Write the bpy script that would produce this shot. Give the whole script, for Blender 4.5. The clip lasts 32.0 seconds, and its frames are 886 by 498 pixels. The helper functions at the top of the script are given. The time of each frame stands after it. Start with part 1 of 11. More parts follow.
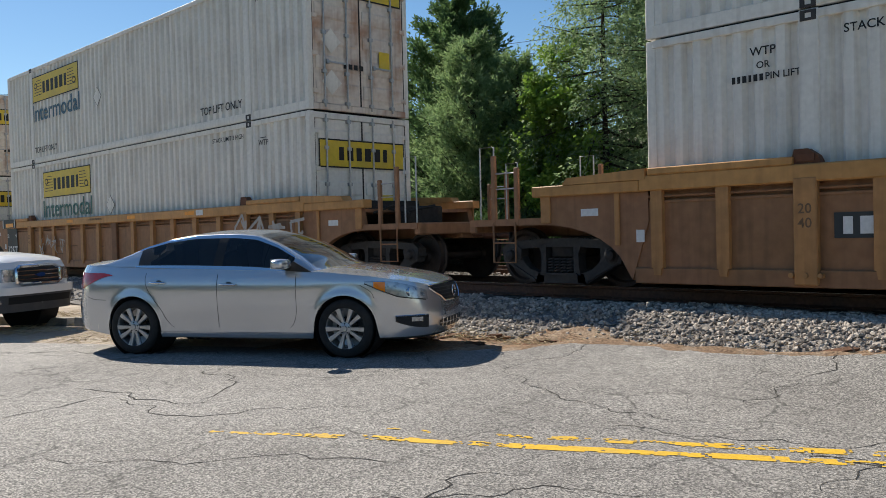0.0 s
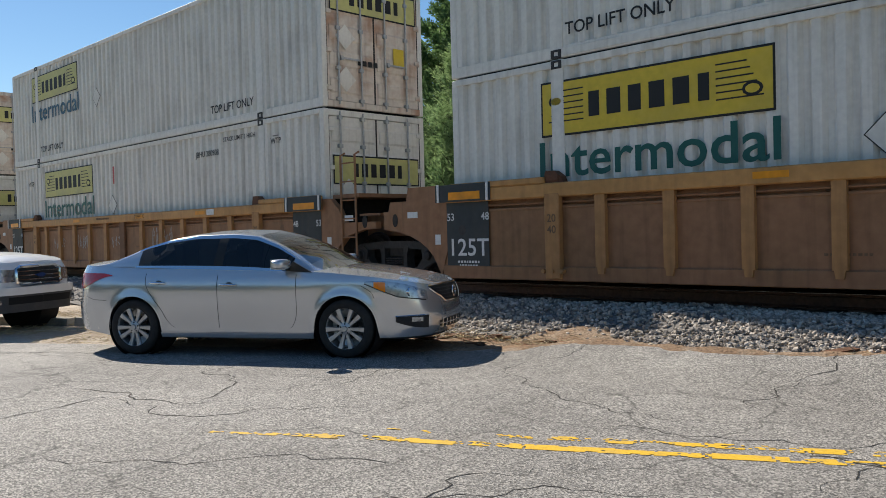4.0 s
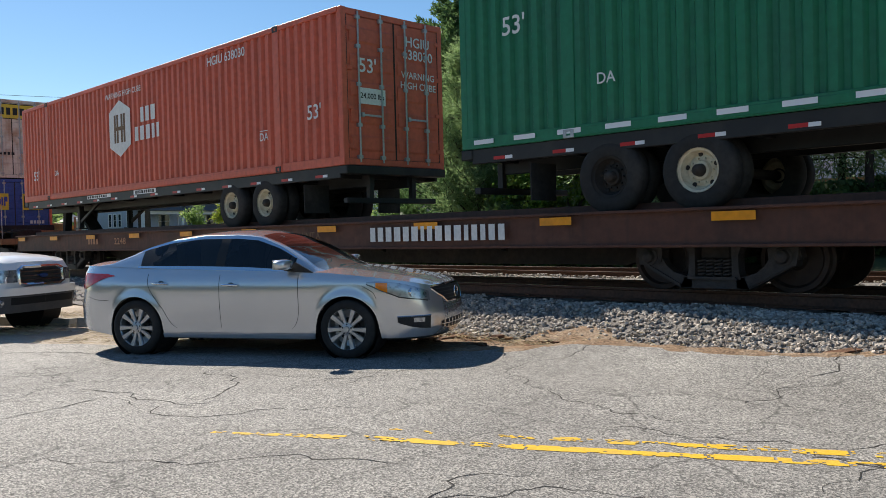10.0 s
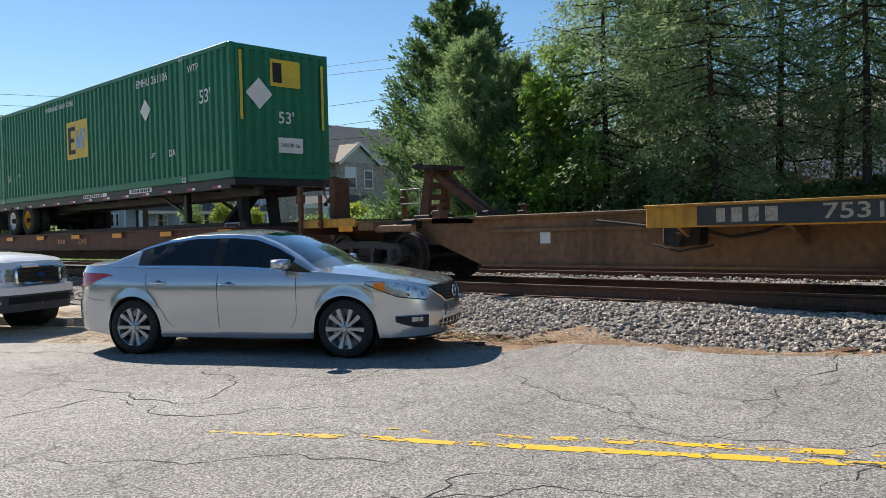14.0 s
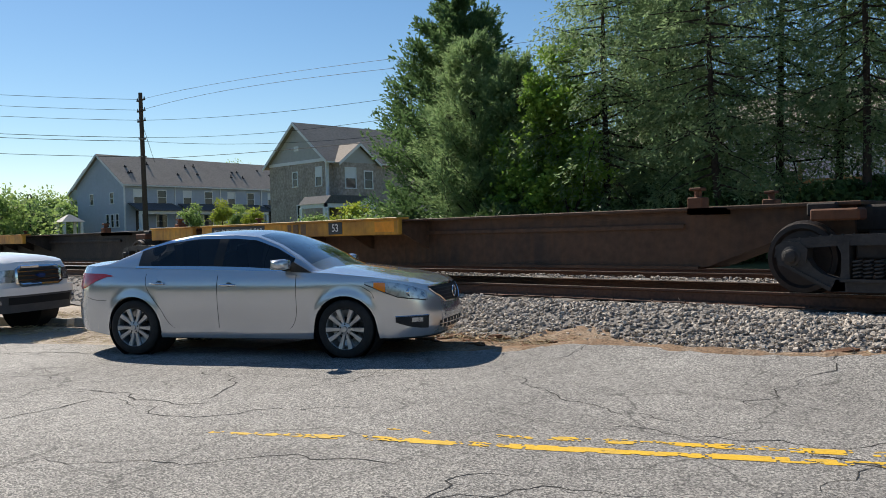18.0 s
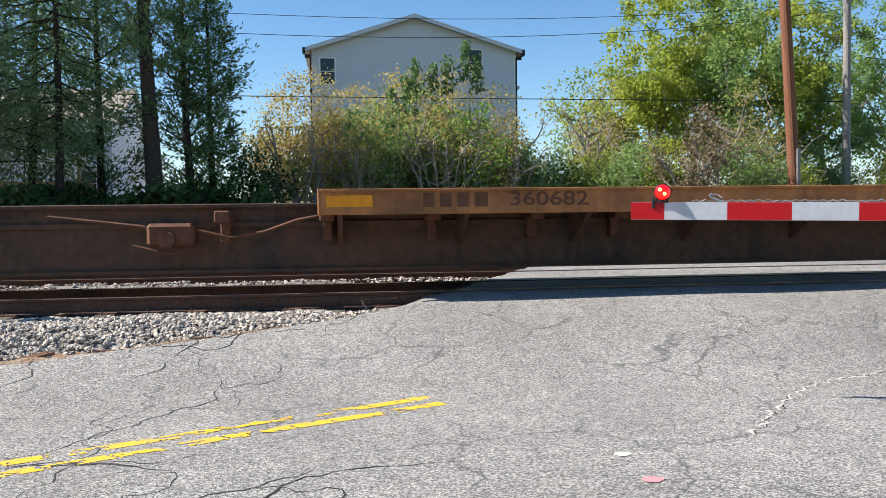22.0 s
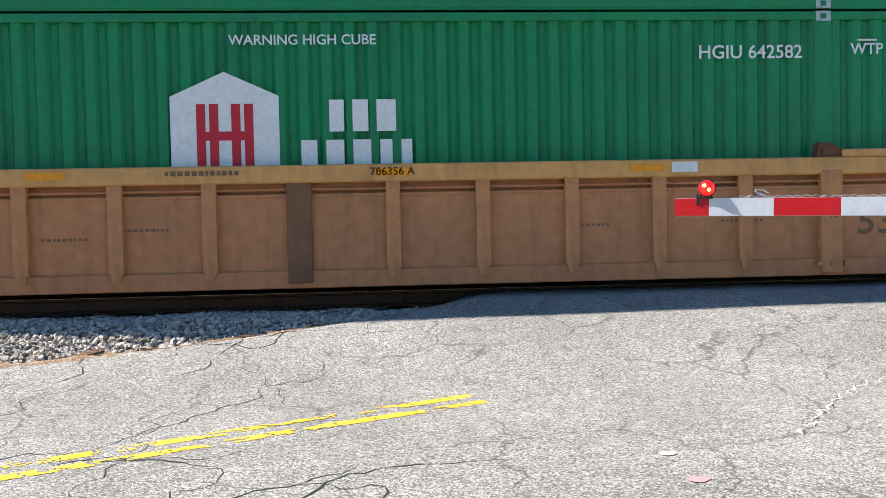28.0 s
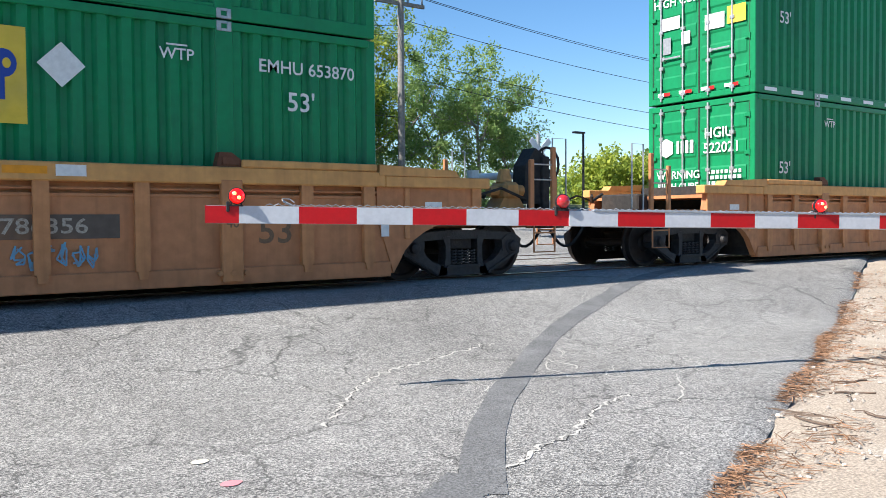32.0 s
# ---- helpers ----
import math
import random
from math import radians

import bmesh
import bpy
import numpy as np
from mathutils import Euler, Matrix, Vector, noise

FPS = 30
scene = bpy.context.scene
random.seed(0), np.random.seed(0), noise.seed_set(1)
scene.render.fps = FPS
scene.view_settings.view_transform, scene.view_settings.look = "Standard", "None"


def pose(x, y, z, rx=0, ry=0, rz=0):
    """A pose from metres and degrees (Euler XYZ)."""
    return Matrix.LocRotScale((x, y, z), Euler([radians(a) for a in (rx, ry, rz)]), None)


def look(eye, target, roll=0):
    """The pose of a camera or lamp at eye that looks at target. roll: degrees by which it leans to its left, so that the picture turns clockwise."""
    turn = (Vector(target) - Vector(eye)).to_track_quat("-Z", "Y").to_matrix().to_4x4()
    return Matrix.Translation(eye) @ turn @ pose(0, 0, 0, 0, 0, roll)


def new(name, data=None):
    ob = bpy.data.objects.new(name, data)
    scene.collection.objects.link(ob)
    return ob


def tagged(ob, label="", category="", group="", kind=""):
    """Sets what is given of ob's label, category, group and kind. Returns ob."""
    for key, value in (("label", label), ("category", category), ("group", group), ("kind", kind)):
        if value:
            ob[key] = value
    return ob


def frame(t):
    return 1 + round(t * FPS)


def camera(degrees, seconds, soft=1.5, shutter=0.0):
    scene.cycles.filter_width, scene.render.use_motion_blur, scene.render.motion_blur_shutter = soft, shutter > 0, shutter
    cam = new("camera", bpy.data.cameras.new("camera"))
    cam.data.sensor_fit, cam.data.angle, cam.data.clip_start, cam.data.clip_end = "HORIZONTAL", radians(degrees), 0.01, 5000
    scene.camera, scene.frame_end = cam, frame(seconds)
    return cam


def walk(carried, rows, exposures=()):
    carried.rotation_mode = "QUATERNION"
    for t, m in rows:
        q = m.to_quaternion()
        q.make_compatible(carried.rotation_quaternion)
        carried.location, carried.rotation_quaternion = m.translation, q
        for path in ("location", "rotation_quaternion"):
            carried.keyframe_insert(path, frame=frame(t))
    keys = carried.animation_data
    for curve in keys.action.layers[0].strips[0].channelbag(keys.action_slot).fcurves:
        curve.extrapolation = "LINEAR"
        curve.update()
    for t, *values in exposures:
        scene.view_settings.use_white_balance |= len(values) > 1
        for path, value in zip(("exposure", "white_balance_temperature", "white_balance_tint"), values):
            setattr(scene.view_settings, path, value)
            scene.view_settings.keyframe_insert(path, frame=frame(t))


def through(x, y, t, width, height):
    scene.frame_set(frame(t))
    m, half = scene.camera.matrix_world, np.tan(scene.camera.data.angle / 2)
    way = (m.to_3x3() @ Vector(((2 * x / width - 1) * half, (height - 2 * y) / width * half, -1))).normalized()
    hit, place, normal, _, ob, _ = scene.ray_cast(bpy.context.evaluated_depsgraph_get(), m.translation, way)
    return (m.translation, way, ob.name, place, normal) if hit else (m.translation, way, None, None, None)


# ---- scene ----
TRACK_Y0 = 10.95        # middle of the near track
EYE = (0.0, 0.0, 0.84)
cam = camera(55.66, 32.0, soft=0.8)
PATH = [
    (0, pose(*EYE, 88.818, 1.472, 44.535)),
    (1, pose(*EYE, 88.799, 1.486, 44.533)),
    (2, pose(*EYE, 88.814, 1.513, 44.528)),
    (3.5, pose(*EYE, 88.831, 1.473, 44.542)),
    (5.5, pose(*EYE, 88.842, 1.450, 44.545)),
    (6.5, pose(*EYE, 88.858, 1.485, 44.552)),
    (7.5, pose(*EYE, 88.867, 1.429, 44.586)),
    (8, pose(*EYE, 88.868, 1.435, 44.648)),
    (9, pose(*EYE, 88.868, 1.447, 44.677)),
    (10, pose(*EYE, 88.874, 1.447, 44.677)),
    (11, pose(*EYE, 88.844, 1.470, 44.634)),
    (12, pose(*EYE, 88.844, 1.469, 44.610)),
    (13, pose(*EYE, 88.843, 1.458, 44.574)),
    (14, pose(*EYE, 88.835, 1.442, 44.539)),
    (16.5, pose(*EYE, 88.833, 1.458, 44.534)),
    (18, pose(*EYE, 88.856, 1.477, 44.541)),
    (18.5, pose(*EYE, 88.842, 1.438, 44.536)),
    (19, pose(*EYE, 88.807, 1.278, 42.196)),
    (19.2, pose(*EYE, 88.780, 1.076, 38.527)),
    (19.5, pose(*EYE, 88.633, 0.725, 28.249)),
    (19.7, pose(*EYE, 88.550, 0.463, 18.760)),
    (19.8, pose(*EYE, 88.505, 0.312, 13.444)),
    (20, pose(*EYE, 88.466, 0.012, 4.611)),
    (20.2, pose(*EYE, 88.365, -0.007, -1.621)),
    (20.5, pose(*EYE, 88.309, 0.058, -5.452)),
    (21, pose(*EYE, 88.214, 0.526, -7.185)),
    (21.5, pose(*EYE, 88.170, 0.738, -7.046)),
    (22, pose(*EYE, 88.133, 0.713, -6.778)),
    (22.5, pose(*EYE, 88.105, 0.854, -5.585)),
    (23, pose(*EYE, 88.082, 0.972, -4.705)),
    (23.5, pose(*EYE, 88.053, 0.991, -4.357)),
    (24, pose(*EYE, 88.023, 0.997, -4.152)),
    (24.5, pose(*EYE, 88.019, 0.999, -4.047)),
    (26.5, pose(*EYE, 88.028, 1.048, -3.981)),
    (27, pose(*EYE, 88.022, 1.090, -3.985)),
    (28, pose(*EYE, 88.054, 1.144, -3.979)),
    (28.5, pose(*EYE, 88.031, 1.226, -3.995)),
    (28.7, pose(*EYE, 88.020, 1.212, -4.734)),
    (29, pose(*EYE, 87.920, 0.678, -11.791)),
    (29.1, pose(*EYE, 87.886, 0.664, -14.113)),
    (29.5, pose(*EYE, 87.834, 0.762, -16.056)),
    (30, pose(*EYE, 87.818, 0.970, -16.238)),
    (30.5, pose(*EYE, 87.987, 0.875, -17.171)),
    (31, pose(*EYE, 87.976, 0.671, -24.779)),
    (31.5, pose(*EYE, 88.011, 0.435, -31.190)),
    (31.7, pose(*EYE, 88.035, 0.433, -33.390)),
    (32, pose(*EYE, 88.079, 0.465, -35.204)),
]
walk(cam, PATH, exposures=[(0, 0.36, 7000, 10), (7, 0.4, 7000, 10), (8.5, 0.45, 7000, 10), (11, 0.55, 7000, 10), (13.8, 0.56, 7000, 10), (16.2, 0.37, 7000, 10), (18.3, 0.34, 7000, 10), (20.5, 0.85, 6700, 10), (23.5, 0.97, 6700, 10), (27, 1.04, 6700, 10), (28, 1.28, 6700, 10), (30, 1.25, 6600, 10), (31.2, 1.2, 6500, 10), (32, 1.03, 6400, 10)])

# ---- light ----
TO_SUN = Vector((-1.14, 0.15, 1.0)).normalized()
world = bpy.data.worlds.new("sky")
scene.world = world
world.use_nodes = True
wn = world.node_tree
sky = wn.nodes.new("ShaderNodeTexSky")
sky.sky_type = "NISHITA"
sky.sun_disc = False
sky.sun_elevation = math.asin(TO_SUN.z)
sky.sun_rotation = math.atan2(TO_SUN.x, TO_SUN.y)
sky.altitude = 300.0
sky.air_density = 1.0
sky.dust_density = 0.12
sky.ozone_density = 3.0
wn.nodes["Background"].inputs["Strength"].default_value = 0.088
clear = wn.nodes.new("ShaderNodeHueSaturation")          # a clear, deep blue autumn sky
clear.inputs["Saturation"].default_value = 1.2
wn.links.new(sky.outputs["Color"], clear.inputs["Color"])
wn.links.new(clear.outputs["Color"], wn.nodes["Background"].inputs["Color"])
sun = new("sun", bpy.data.lights.new("sun", "SUN"))
sun.data.energy = 5.0
sun.data.angle = radians(0.53)
sun.data.color = (1.0, 0.965, 0.91)
sun.matrix_world = look(TO_SUN * 60.0, (0, 0, 0))


# ---- materials ----
def mat(name, base, rough=0.6, metal=0.0, grain=None, blotch=None, bump=None, streak=None, rand=0.0,
        emit=None, coat=0.0, spec=0.3, island=0.0):
    """grain=(scale, amount); blotch=(scale, colour, amount); streak=(colour, amount); bump=(scale, strength)."""
    m = bpy.data.materials.new(name)
    m.use_nodes = True
    t = m.node_tree
    n, l = t.nodes, t.links
    b = n["Principled BSDF"]
    b.inputs["Roughness"].default_value = rough
    b.inputs["Metallic"].default_value = metal
    b.inputs["Specular IOR Level"].default_value = spec
    b.inputs["Coat Weight"].default_value = coat
    b.inputs["Coat Roughness"].default_value = 0.04
    base = (*base, 1.0)
    if emit:
        b.inputs["Emission Color"].default_value = (*emit[0], 1.0)
        b.inputs["Emission Strength"].default_value = emit[1]
    co = n.new("ShaderNodeTexCoord").outputs["Object"]

    def mix(kind, fac, a, bb):
        x = n.new("ShaderNodeMix")
        x.data_type, x.blend_type = "RGBA", kind
        for sock, val in ((x.inputs[0], fac), (x.inputs[6], a), (x.inputs[7], bb)):
            if hasattr(val, "is_linked"):
                l.new(val, sock)
            else:
                sock.default_value = val
        return x.outputs[2]

    def noise_fac(scale, lo, hi, vec=co, detail=4.0):
        x = n.new("ShaderNodeTexNoise")
        x.inputs["Scale"].default_value = scale
        x.inputs["Detail"].default_value = detail
        l.new(vec, x.inputs["Vector"])
        r = n.new("ShaderNodeMapRange")
        r.inputs["From Min"].default_value, r.inputs["From Max"].default_value = lo, hi
        l.new(x.outputs["Fac"], r.inputs["Value"])
        return r.outputs["Result"], x.outputs["Fac"]

    col = base
    if blotch:
        f, _ = noise_fac(blotch[0], 0.48, 0.72)
        k = n.new("ShaderNodeMath")
        k.operation = "MULTIPLY"
        l.new(f, k.inputs[0])
        k.inputs[1].default_value = blotch[2]
        col = mix("MIX", k.outputs[0], col, (*blotch[1], 1.0))
    if streak:
        mp = n.new("ShaderNodeMapping")
        mp.inputs["Scale"].default_value = (9.0, 9.0, 0.55)
        l.new(co, mp.inputs["Vector"])
        f, _ = noise_fac(1.0, 0.5, 0.8, mp.outputs["Vector"], 6.0)
        k = n.new("ShaderNodeMath")
        k.operation = "MULTIPLY"
        l.new(f, k.inputs[0])
        k.inputs[1].default_value = streak[1]
        col = mix("MIX", k.outputs[0], col, (*streak[0], 1.0))
    if grain:
        f, raw = noise_fac(grain[0], 0.3, 0.7, co, 3.0)
        v = n.new("ShaderNodeMapRange")
        v.inputs["To Min"].default_value, v.inputs["To Max"].default_value = 1.0 - grain[1], 1.0 + grain[1]
        l.new(f, v.inputs["Value"])
        cc = n.new("ShaderNodeCombineColor")
        for i in range(3):
            l.new(v.outputs["Result"], cc.inputs[i])
        col = mix("MULTIPLY", 1.0, col, cc.outputs[0])
    if rand or island:
        if rand:
            src = n.new("ShaderNodeObjectInfo").outputs["Random"]
        else:
            src = n.new("ShaderNodeNewGeometry").outputs["Random Per Island"]
        a = rand or island
        v = n.new("ShaderNodeMapRange")
        v.inputs["To Min"].default_value, v.inputs["To Max"].default_value = 1.0 - a, 1.0 + a
        l.new(src, v.inputs["Value"])
        cc = n.new("ShaderNodeCombineColor")
        for i in range(3):
            l.new(v.outputs["Result"], cc.inputs[i])
        col = mix("MULTIPLY", 1.0, col, cc.outputs[0])
    if hasattr(col, "is_linked"):
        l.new(col, b.inputs["Base Color"])
    else:
        b.inputs["Base Color"].default_value = col
    if bump:
        x = n.new("ShaderNodeTexNoise")
        x.inputs["Scale"].default_value = bump[0]
        x.inputs["Detail"].default_value = 5.0
        l.new(co, x.inputs["Vector"])
        u = n.new("ShaderNodeBump")
        u.inputs["Strength"].default_value = bump[1]
        u.inputs["Distance"].default_value = 0.02
        l.new(x.outputs["Fac"], u.inputs["Height"])
        l.new(u.outputs["Normal"], b.inputs["Normal"])
    return m


RUST = (0.16, 0.06, 0.025)
GRIME = (0.05, 0.042, 0.035)
M_WHITE = mat("white_container_paint", (0.73, 0.70, 0.64), 0.5, grain=(14, 0.06), blotch=(0.9, (0.52, 0.49, 0.44), 0.5), streak=((0.36, 0.31, 0.25), 0.5), bump=(30, 0.08))
M_CREAM = mat("cream_door_paint", (0.66, 0.58, 0.50), 0.55, grain=(12, 0.08), blotch=(1.3, (0.34, 0.13, 0.04), 0.95), streak=((0.22, 0.09, 0.04), 0.55), bump=(30, 0.08))
M_BLUE = mat("blue_container_paint", (0.035, 0.085, 0.30), 0.45, grain=(10, 0.12), blotch=(0.8, (0.06, 0.10, 0.24), 0.7), streak=((0.03, 0.05, 0.13), 0.5), bump=(30, 0.06))
M_RED = mat("red_container_paint", (0.60, 0.125, 0.072), 0.5, grain=(10, 0.1), blotch=(0.9, (0.48, 0.105, 0.065), 0.7), streak=((0.30, 0.085, 0.055), 0.4), bump=(30, 0.06))
M_GREEN = mat("green_container_paint", (0.005, 0.205, 0.074), 0.42, grain=(9, 0.08), blotch=(0.8, (0.012, 0.15, 0.066), 0.8), streak=((0.012, 0.09, 0.045), 0.45), bump=(30, 0.05))
M_DGREEN = mat("dark_green_container_paint", (0.012, 0.165, 0.08), 0.45, grain=(9, 0.1), blotch=(0.9, (0.022, 0.14, 0.08), 0.8), streak=((0.015, 0.10, 0.055), 0.4), bump=(30, 0.05))
M_MIDPOST = mat("dark_brown_post_paint", (0.19, 0.09, 0.045), 0.65, grain=(8, 0.15), blotch=(2, (0.12, 0.06, 0.03), 0.7))
# well car ochres: sheets darkest, ribs lighter, sills lightest
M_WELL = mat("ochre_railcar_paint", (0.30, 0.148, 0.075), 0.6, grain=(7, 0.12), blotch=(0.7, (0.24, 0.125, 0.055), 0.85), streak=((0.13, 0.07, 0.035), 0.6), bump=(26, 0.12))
M_RIB = mat("lighter_ochre_rib", (0.45, 0.225, 0.085), 0.6, grain=(7, 0.12), blotch=(0.9, (0.30, 0.16, 0.07), 0.8), streak=((0.16, 0.08, 0.04), 0.5), bump=(26, 0.12))
# a brighter set of the same ochres for the cars under the green stacks
M_CWELL = mat("bright_ochre_railcar_paint", (0.46, 0.195, 0.082), 0.6, grain=(7, 0.12), blotch=(0.8, (0.36, 0.165, 0.075), 0.7), streak=((0.22, 0.10, 0.045), 0.5), bump=(26, 0.12))
M_CRIB = mat("bright_ochre_rib", (0.51, 0.225, 0.088), 0.6, grain=(7, 0.12), blotch=(0.9, (0.40, 0.18, 0.075), 0.7), streak=((0.26, 0.11, 0.05), 0.5), bump=(26, 0.12))
M_CSILL = mat("bright_yellow_ochre_sill", (0.60, 0.305, 0.10), 0.55, grain=(8, 0.1), blotch=(1.5, (0.44, 0.21, 0.07), 0.6), streak=((0.26, 0.12, 0.05), 0.4), bump=(26, 0.1))
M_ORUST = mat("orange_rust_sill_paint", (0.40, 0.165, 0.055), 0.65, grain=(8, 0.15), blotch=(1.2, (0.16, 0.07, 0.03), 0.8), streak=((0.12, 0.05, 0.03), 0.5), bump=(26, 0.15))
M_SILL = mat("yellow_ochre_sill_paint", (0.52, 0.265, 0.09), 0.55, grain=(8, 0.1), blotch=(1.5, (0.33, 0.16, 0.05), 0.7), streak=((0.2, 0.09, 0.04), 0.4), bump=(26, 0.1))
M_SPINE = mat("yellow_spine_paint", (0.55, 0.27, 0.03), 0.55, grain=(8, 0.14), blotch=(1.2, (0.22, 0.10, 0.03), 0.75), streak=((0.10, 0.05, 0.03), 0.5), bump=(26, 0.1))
M_RUSTY = mat("rusty_brown_steel", (0.13, 0.055, 0.03), 0.75, grain=(9, 0.2), blotch=(1.4, (0.06, 0.035, 0.025), 0.85), streak=((0.18, 0.07, 0.03), 0.5), bump=(30, 0.25))
M_BROWN = mat("brown_flatcar_paint", (0.10, 0.042, 0.028), 0.65, grain=(9, 0.15), blotch=(0.8, (0.06, 0.032, 0.025), 0.8), streak=((0.04, 0.025, 0.02), 0.5), bump=(26, 0.12))
M_DARK = mat("grimy_black_steel", (0.028, 0.025, 0.023), 0.75, grain=(12, 0.25), blotch=(2.0, (0.06, 0.045, 0.035), 0.7), bump=(35, 0.3))
M_FRAME = mat("grey_truck_casting", (0.045, 0.042, 0.041), 0.6, grain=(14, 0.2), blotch=(2.5, (0.033, 0.028, 0.026), 0.8), bump=(40, 0.3))
M_WHEEL = mat("dark_wheel_steel", (0.042, 0.032, 0.028), 0.55, 0.3, grain=(9, 0.25), blotch=(2.0, (0.06, 0.035, 0.025), 0.6), bump=(30, 0.15))
M_PANEL = mat("slate_grey_panel_paint", (0.035, 0.042, 0.045), 0.6, grain=(9, 0.1), blotch=(1.2, (0.06, 0.06, 0.055), 0.6), streak=((0.08, 0.065, 0.05), 0.3))
M_LETTER = mat("white_lettering", (0.68, 0.68, 0.66), 0.6, grain=(18, 0.08))
M_BLACKL = mat("black_lettering", (0.02, 0.02, 0.02), 0.6)
M_FADED = mat("faded_dark_lettering", (0.17, 0.105, 0.06), 0.7, grain=(20, 0.2))
M_YELLOWP = mat("yellow_logo_panel", (0.66, 0.47, 0.05), 0.5, grain=(10, 0.08), blotch=(2.5, (0.45, 0.34, 0.08), 0.6))
M_DULLY = mat("faded_yellow_logo_panel", (0.56, 0.52, 0.20), 0.55, grain=(10, 0.08), blotch=(2.5, (0.4, 0.36, 0.2), 0.6))
M_GREENL = mat("teal_lettering", (0.012, 0.10, 0.085), 0.5)
M_BLUEL = mat("blue_lettering", (0.02, 0.06, 0.30), 0.5)
M_SLATEL = mat("slate_blue_lettering", (0.03, 0.10, 0.15), 0.55, blotch=(4, (0.12, 0.2, 0.25), 0.6))
M_SKYL = mat("faded_blue_lettering", (0.20, 0.38, 0.55), 0.6, blotch=(6, (0.5, 0.45, 0.2), 0.7))
M_REDL = mat("red_lettering", (0.50, 0.02, 0.035), 0.5)
M_ORANGE = mat("orange_reflector", (0.80, 0.30, 0.01), 0.4, grain=(10, 0.1), blotch=(3, (0.5, 0.2, 0.03), 0.4))
M_REFR = mat("red_reflective_tape", (0.45, 0.02, 0.02), 0.35)
M_REFW = mat("white_reflective_tape", (0.75, 0.75, 0.76), 0.35)
M_STEEL = mat("galvanised_steel", (0.40, 0.40, 0.40), 0.42, 0.6, grain=(16, 0.15))
M_BLACK = mat("black_chassis_paint", (0.018, 0.018, 0.019), 0.5, blotch=(2.0, (0.05, 0.045, 0.04), 0.6))
M_RUBBER = mat("dusty_black_rubber", (0.026, 0.025, 0.024), 0.85, grain=(14, 0.2), blotch=(3, (0.06, 0.055, 0.05), 0.5))
M_FADEDB = mat("faded_grey_brown_board", (0.11, 0.085, 0.065), 0.7, grain=(9, 0.15), blotch=(2.5, (0.2, 0.11, 0.06), 0.7))
M_FADEDW = mat("worn_pale_lettering", (0.40, 0.35, 0.28), 0.7, grain=(30, 0.2), blotch=(12, (0.2, 0.13, 0.08), 0.8))
M_BEAM = mat("rust_brown_beam_paint", (0.105, 0.058, 0.036), 0.75, grain=(9, 0.2), blotch=(0.9, (0.04, 0.032, 0.027), 0.9), streak=((0.16, 0.075, 0.035), 0.45), bump=(30, 0.25))
M_UMBER = mat("dusty_umber_beam_paint", (0.23, 0.125, 0.065), 0.75, grain=(9, 0.2), blotch=(0.7, (0.09, 0.05, 0.03), 0.9), streak=((0.30, 0.16, 0.07), 0.5), bump=(30, 0.25))
M_SPRAYW = mat("white_spray_paint", (0.42, 0.40, 0.37), 0.7, blotch=(9, (0.25, 0.17, 0.1), 0.6))
M_SPRAYB = mat("light_blue_spray_paint", (0.14, 0.33, 0.46), 0.7, blotch=(9, (0.25, 0.16, 0.09), 0.6))
M_SPRAYD = mat("dark_green_spray_paint", (0.004, 0.03, 0.02), 0.6)
M_CRIM = mat("cream_wheel_paint", (0.62, 0.56, 0.42), 0.5, grain=(20, 0.1), blotch=(9, (0.38, 0.28, 0.16), 0.6))
M_AIR = mat("yellow_wheel_paint", (0.6, 0.33, 0.02), 0.5, blotch=(6, (0.2, 0.1, 0.03), 0.7))


